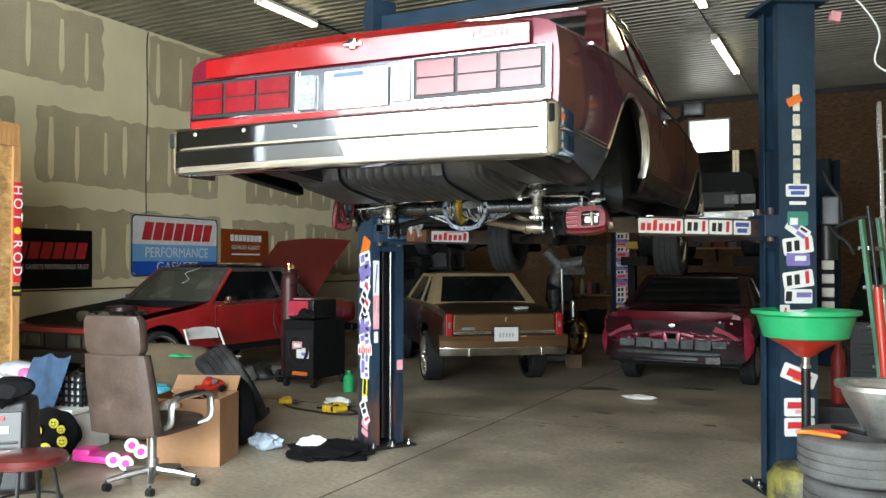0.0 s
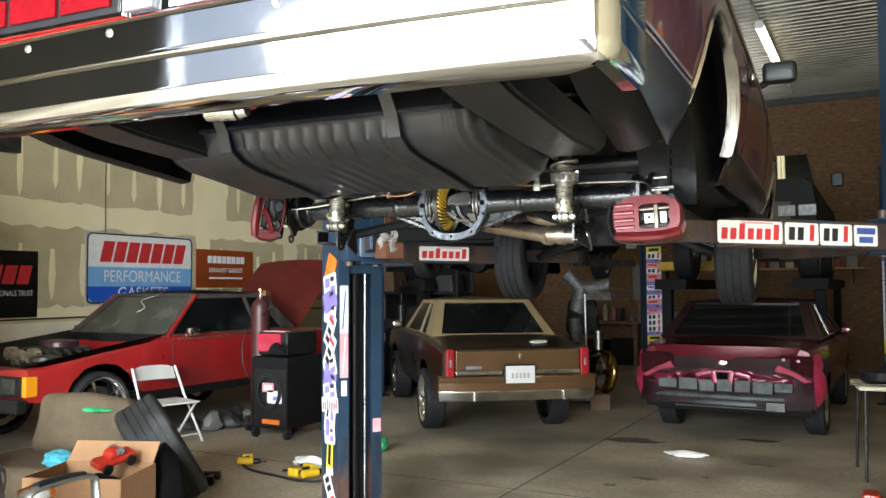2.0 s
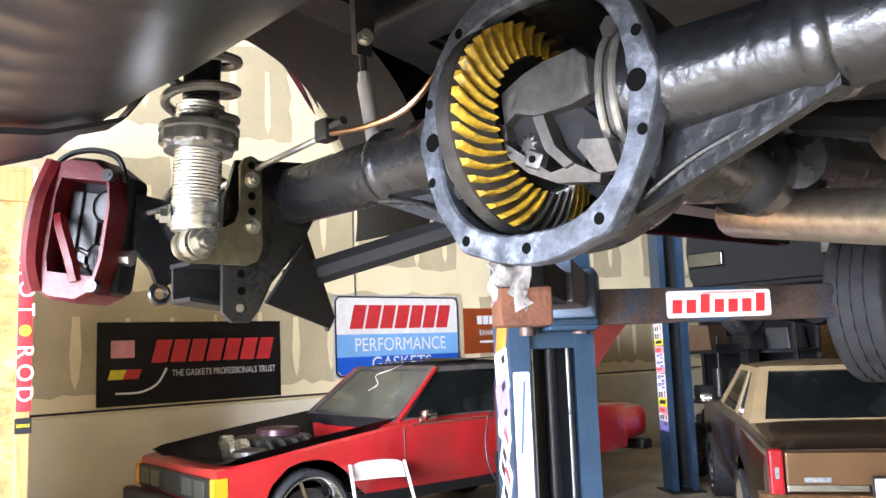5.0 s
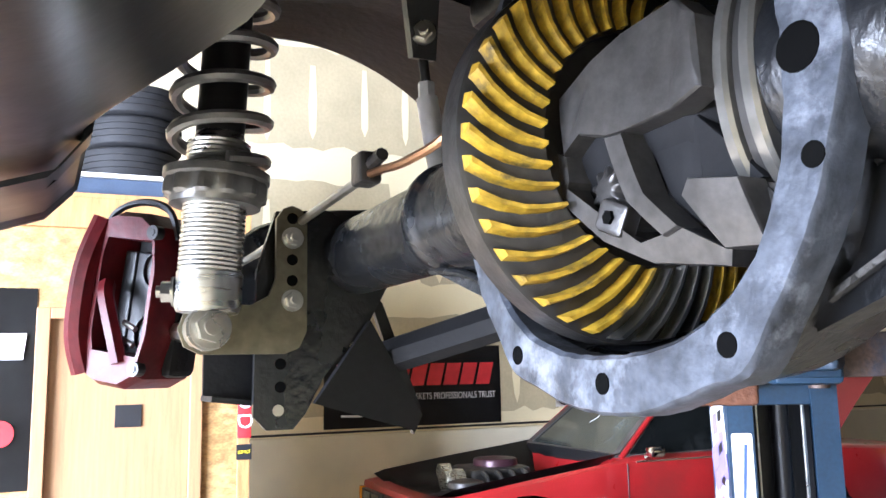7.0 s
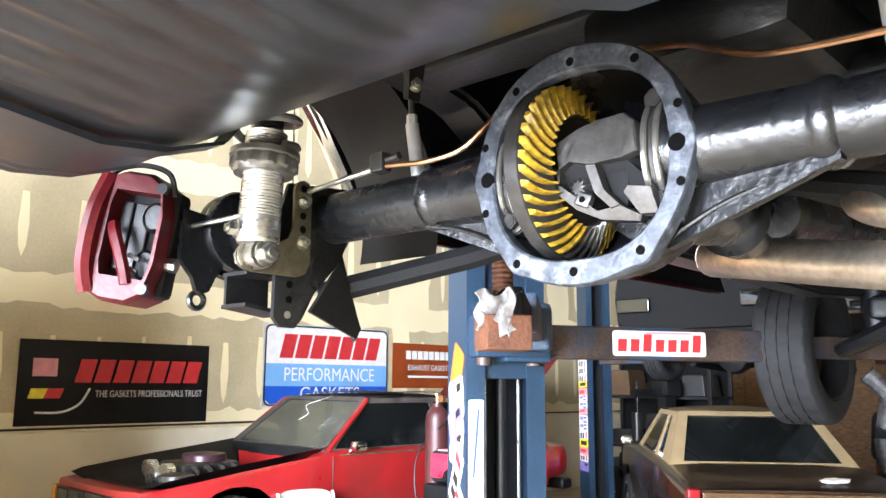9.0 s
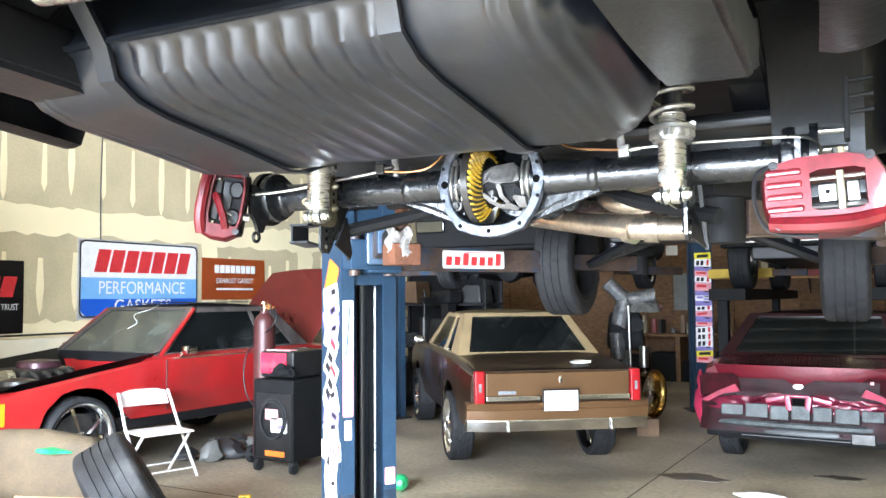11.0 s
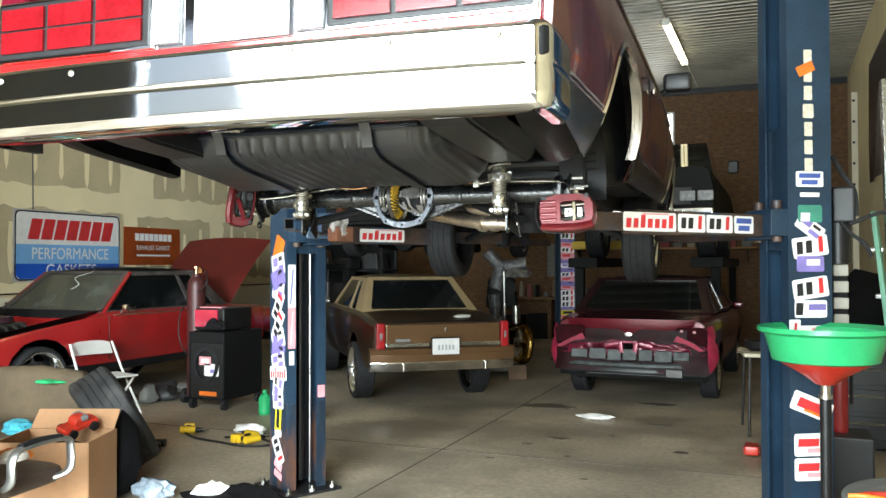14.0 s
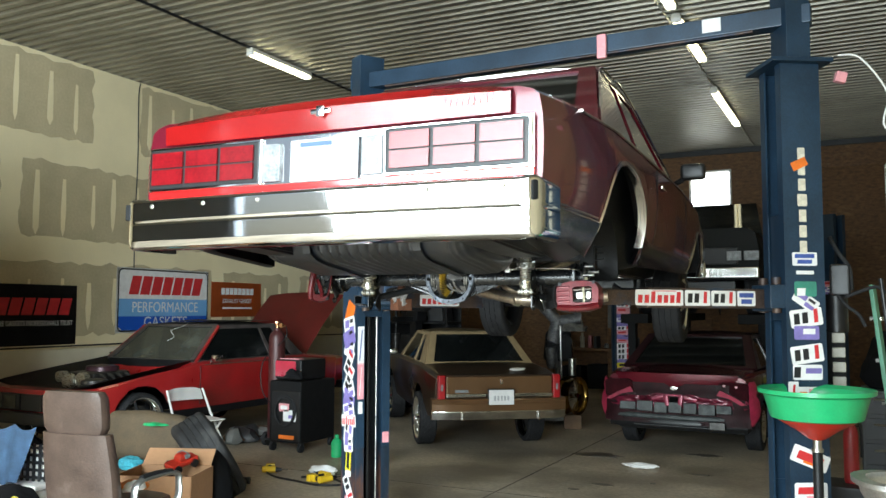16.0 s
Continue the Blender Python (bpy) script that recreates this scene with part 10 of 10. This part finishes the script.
for p0, p1, r in (((-0.24, -0.2, 1.86), (0.02, -0.2, 1.6), 0.085), ((0.0, -0.2, 1.62), (0.36, -0.16, 1.68), 0.1), ((0.0, -0.2, 1.62), (-0.1, -0.24, 1.28), 0.1), ((-0.12, -0.2, 1.2), (-0.1, -0.16, 0.86), 0.09)):
    bm = B()
    cyl(bm, p0, p1, r, n=12)
    bmesh.ops.subdivide_edges(bm, edges=list(bm.edges), cuts=3)
    for v in bm.verts:
        v.co += 0.035 * noise.noise_vector(v.co * 9)
    part("foil_pipe", bm, M_FOIL, eg)
bm = B()
cyl(bm, (0.05, -0.3, 0.1), (0.03, -0.3, 1.55), 0.016, n=12)
part("stand_rod", bm, M_ZINC, eg)
bm = B()
cyl(bm, (0, 0.1, 0.1), (0, 0.1, 1.0), 0.05, n=14)
box(bm, (0, 0, 0.08), (0.7, 0.9, 0.08), 0.01)
part("stand_post", bm, cl[1], eg)
bm = B()
cyl(bm, (0.22, -0.2, 0.75), (0.22, -0.2, 1.02), 0.06, n=16)
part("filter_can", bm, M_ZINC, eg)
# small jack by the right column and a bench trolley behind it
bm = B()
box(bm, (0, 0, 0.06), (0.12, 0.2, 0.08), 0.02)
cyl(bm, (-0.07, 0.06, 0.035), (0.07, 0.06, 0.035), 0.035, n=14)
o = tagged(obj("trolley_jack", bm, M_REDPL), "small red trolley jack on the floor", "jack")
o.matrix_world = pose(-0.82, 8.8, 0.0)
tr = thing("tool_trolley", pose(-0.72, 9.95, 0, 0, 0, 8), "pale steel work stand with a tray and a black bowl", "trolley")
bm = B()
box(bm, (0, 0, 0.78), (0.46, 0.62, 0.035), 0.008)
part("tray", bm, M_CREAM2, tr)
for x in (-0.19, 0.19):
    for y in (-0.27, 0.27):
        bm = B()
        tube(bm, [(x * 0.9, y * 0.9, 0.765), (x, y * 1.15, 0.0)], 0.014, 8)
        part("leg", bm, M_GEARSTEEL, tr)
bm = B()
lathe(bm, [(0.02, 0.8), (0.15, 0.8), (0.19, 0.83), (0.2, 0.9), (0.185, 0.9), (0.14, 0.83), (0.02, 0.82)], 28)
part("bowl", bm, M_BLACKPL, tr)
bm = B()
cyl(bm, (-0.3, -0.29, 0.81), (0.26, -0.27, 0.815), 0.011, n=12)
part("bar", bm, M_CHROMEDIRTY, tr)
bm = B()
tube(bm, smooth_path([(0.1, -0.24, 0.81), (0.16, -0.34, 0.78), (0.18, -0.36, 0.62), (0.22, -0.34, 0.66), (0.2, -0.2, 0.81)]), 0.012, 6)
part("yellow_strap", bm, M_YELLOW, tr)

# cloth caught over the lift arm's pad, with one end hanging
bm = B()


def drape(u, v):
    x = lerp(-0.075, 0.06, u)
    return Vector((x + 0.012 * math.sin(v * 9), -0.075 + 0.02 * math.sin(u * 11 + v * 4) + 0.02 * v, 0.06 - 0.12 * v * (1 if u < 0.75 else 1.35) + 0.015 * math.sin(u * 9)))


sheet(bm, drape, 18, 10, 0.004)
sheet(bm, lambda u, v: Vector((lerp(-0.07, 0.06, u), lerp(-0.075, 0.05, v), 0.062 + 0.012 * math.sin(u * 10 + v * 5))), 12, 8, 0.004)
o = tagged(obj("shop_rag", bm, mat("greasy_white_cloth", (0.34, 0.32, 0.31), 0.85, var=0.4, scale=18, bump=0.3, wear=(0.16, 0.14, 0.13), wear_amount=0.42)), "greasy white rag draped over the lift arm pad", "rag")
o.matrix_world = pose(-3.005, 5.47, 1.89, 0, 0, 27) @ Matrix.Diagonal((0.7, 0.8, 0.75, 1))

# black machine, added to darken the space behind the bronze coupe, with leaning tyres
tm = thing("dark_filler_machine", pose(-7.9, 14.05, 0, 0, 0, -20), "black machine added to darken the space by the back rack", "machine")
bm = B()
box(bm, (0, 0, 0.42), (0.66, 0.7, 0.84), 0.06, taper=(0.86, 0.86))
part("base", bm, M_DARKMATTE, tm)
bm = B()
lathe(bm, [(0.05, 0.82), (0.07, 0.9), (0.26, 0.93), (0.28, 0.96), (0.05, 0.98)], 28, pose(0.0, -0.1, 0))
part("turntable", bm, M_BLACK, tm)
bm = B()
box(bm, (0, 0.34, 1.2), (0.17, 0.19, 1.05), 0.02)
box(bm, (0, 0.34, 1.68), (0.34, 0.26, 0.22), 0.04)
part("column", bm, M_BLACK, tm)
bm = B()
box(bm, (0, 0.08, 1.62), (0.1, 0.62, 0.11), 0.015)
cyl(bm, (0, -0.16, 1.2), (0, -0.16, 1.78), 0.028, n=14)
part("mount_arm", bm, M_BLACK, tm)
bm = B()
cyl(bm, (0.16, -0.3, 1.0), (0.16, -0.3, 1.36), 0.07, n=18)
part("air_tank", bm, M_GEARSTEEL, tm)
for sx in (-1, 1):
    bm = B()
    box(bm, (sx * 0.18, -0.4, 0.1), (0.1, 0.16, 0.04), 0.012, (12, 0, 0))
    part("pedal", bm, M_BLACK, tm)
for x, y, a, ln in ((-8.12, 13.42, -14, 76), (-7.62, 13.44, -30, 78)):
    tt = thing("loose_tyre", pose(x, y, 0.352, 0, 0, a) @ pose(0, 0, 0, 0, 0, 90) @ pose(0, 0, 0, 0, 90 - ln, 0), "black tyre leaning on the added black machine", "tyre", "tyres by the machine")
    part("carcass", tyre_bm(0.345, 0.22, 0.22, 4, 40), M_RUBBER, tt)

# white rag on the boot lid of the bronze coupe
bm = B()
lump(bm, (0, 0, 0.006), (0.13, 0.07, 0.02), 57, 0.35, 3, 0.6)
o = tagged(obj("rag", bm, M_PAPER), "crumpled white rag lying on the bronze boot lid", "rag")
o.matrix_world = bronze.matrix_basis @ pose(0.33, 0.28, g_top(0.28) + 0.016, 3, 0, 20)

# bring the plan's units to metres
for ob in list(scene.objects):
    if ob.parent is None and ob.type not in ("CAMERA", "LIGHT"):
        ob.matrix_basis = Matrix.Scale(UNIT, 4) @ ob.matrix_basis
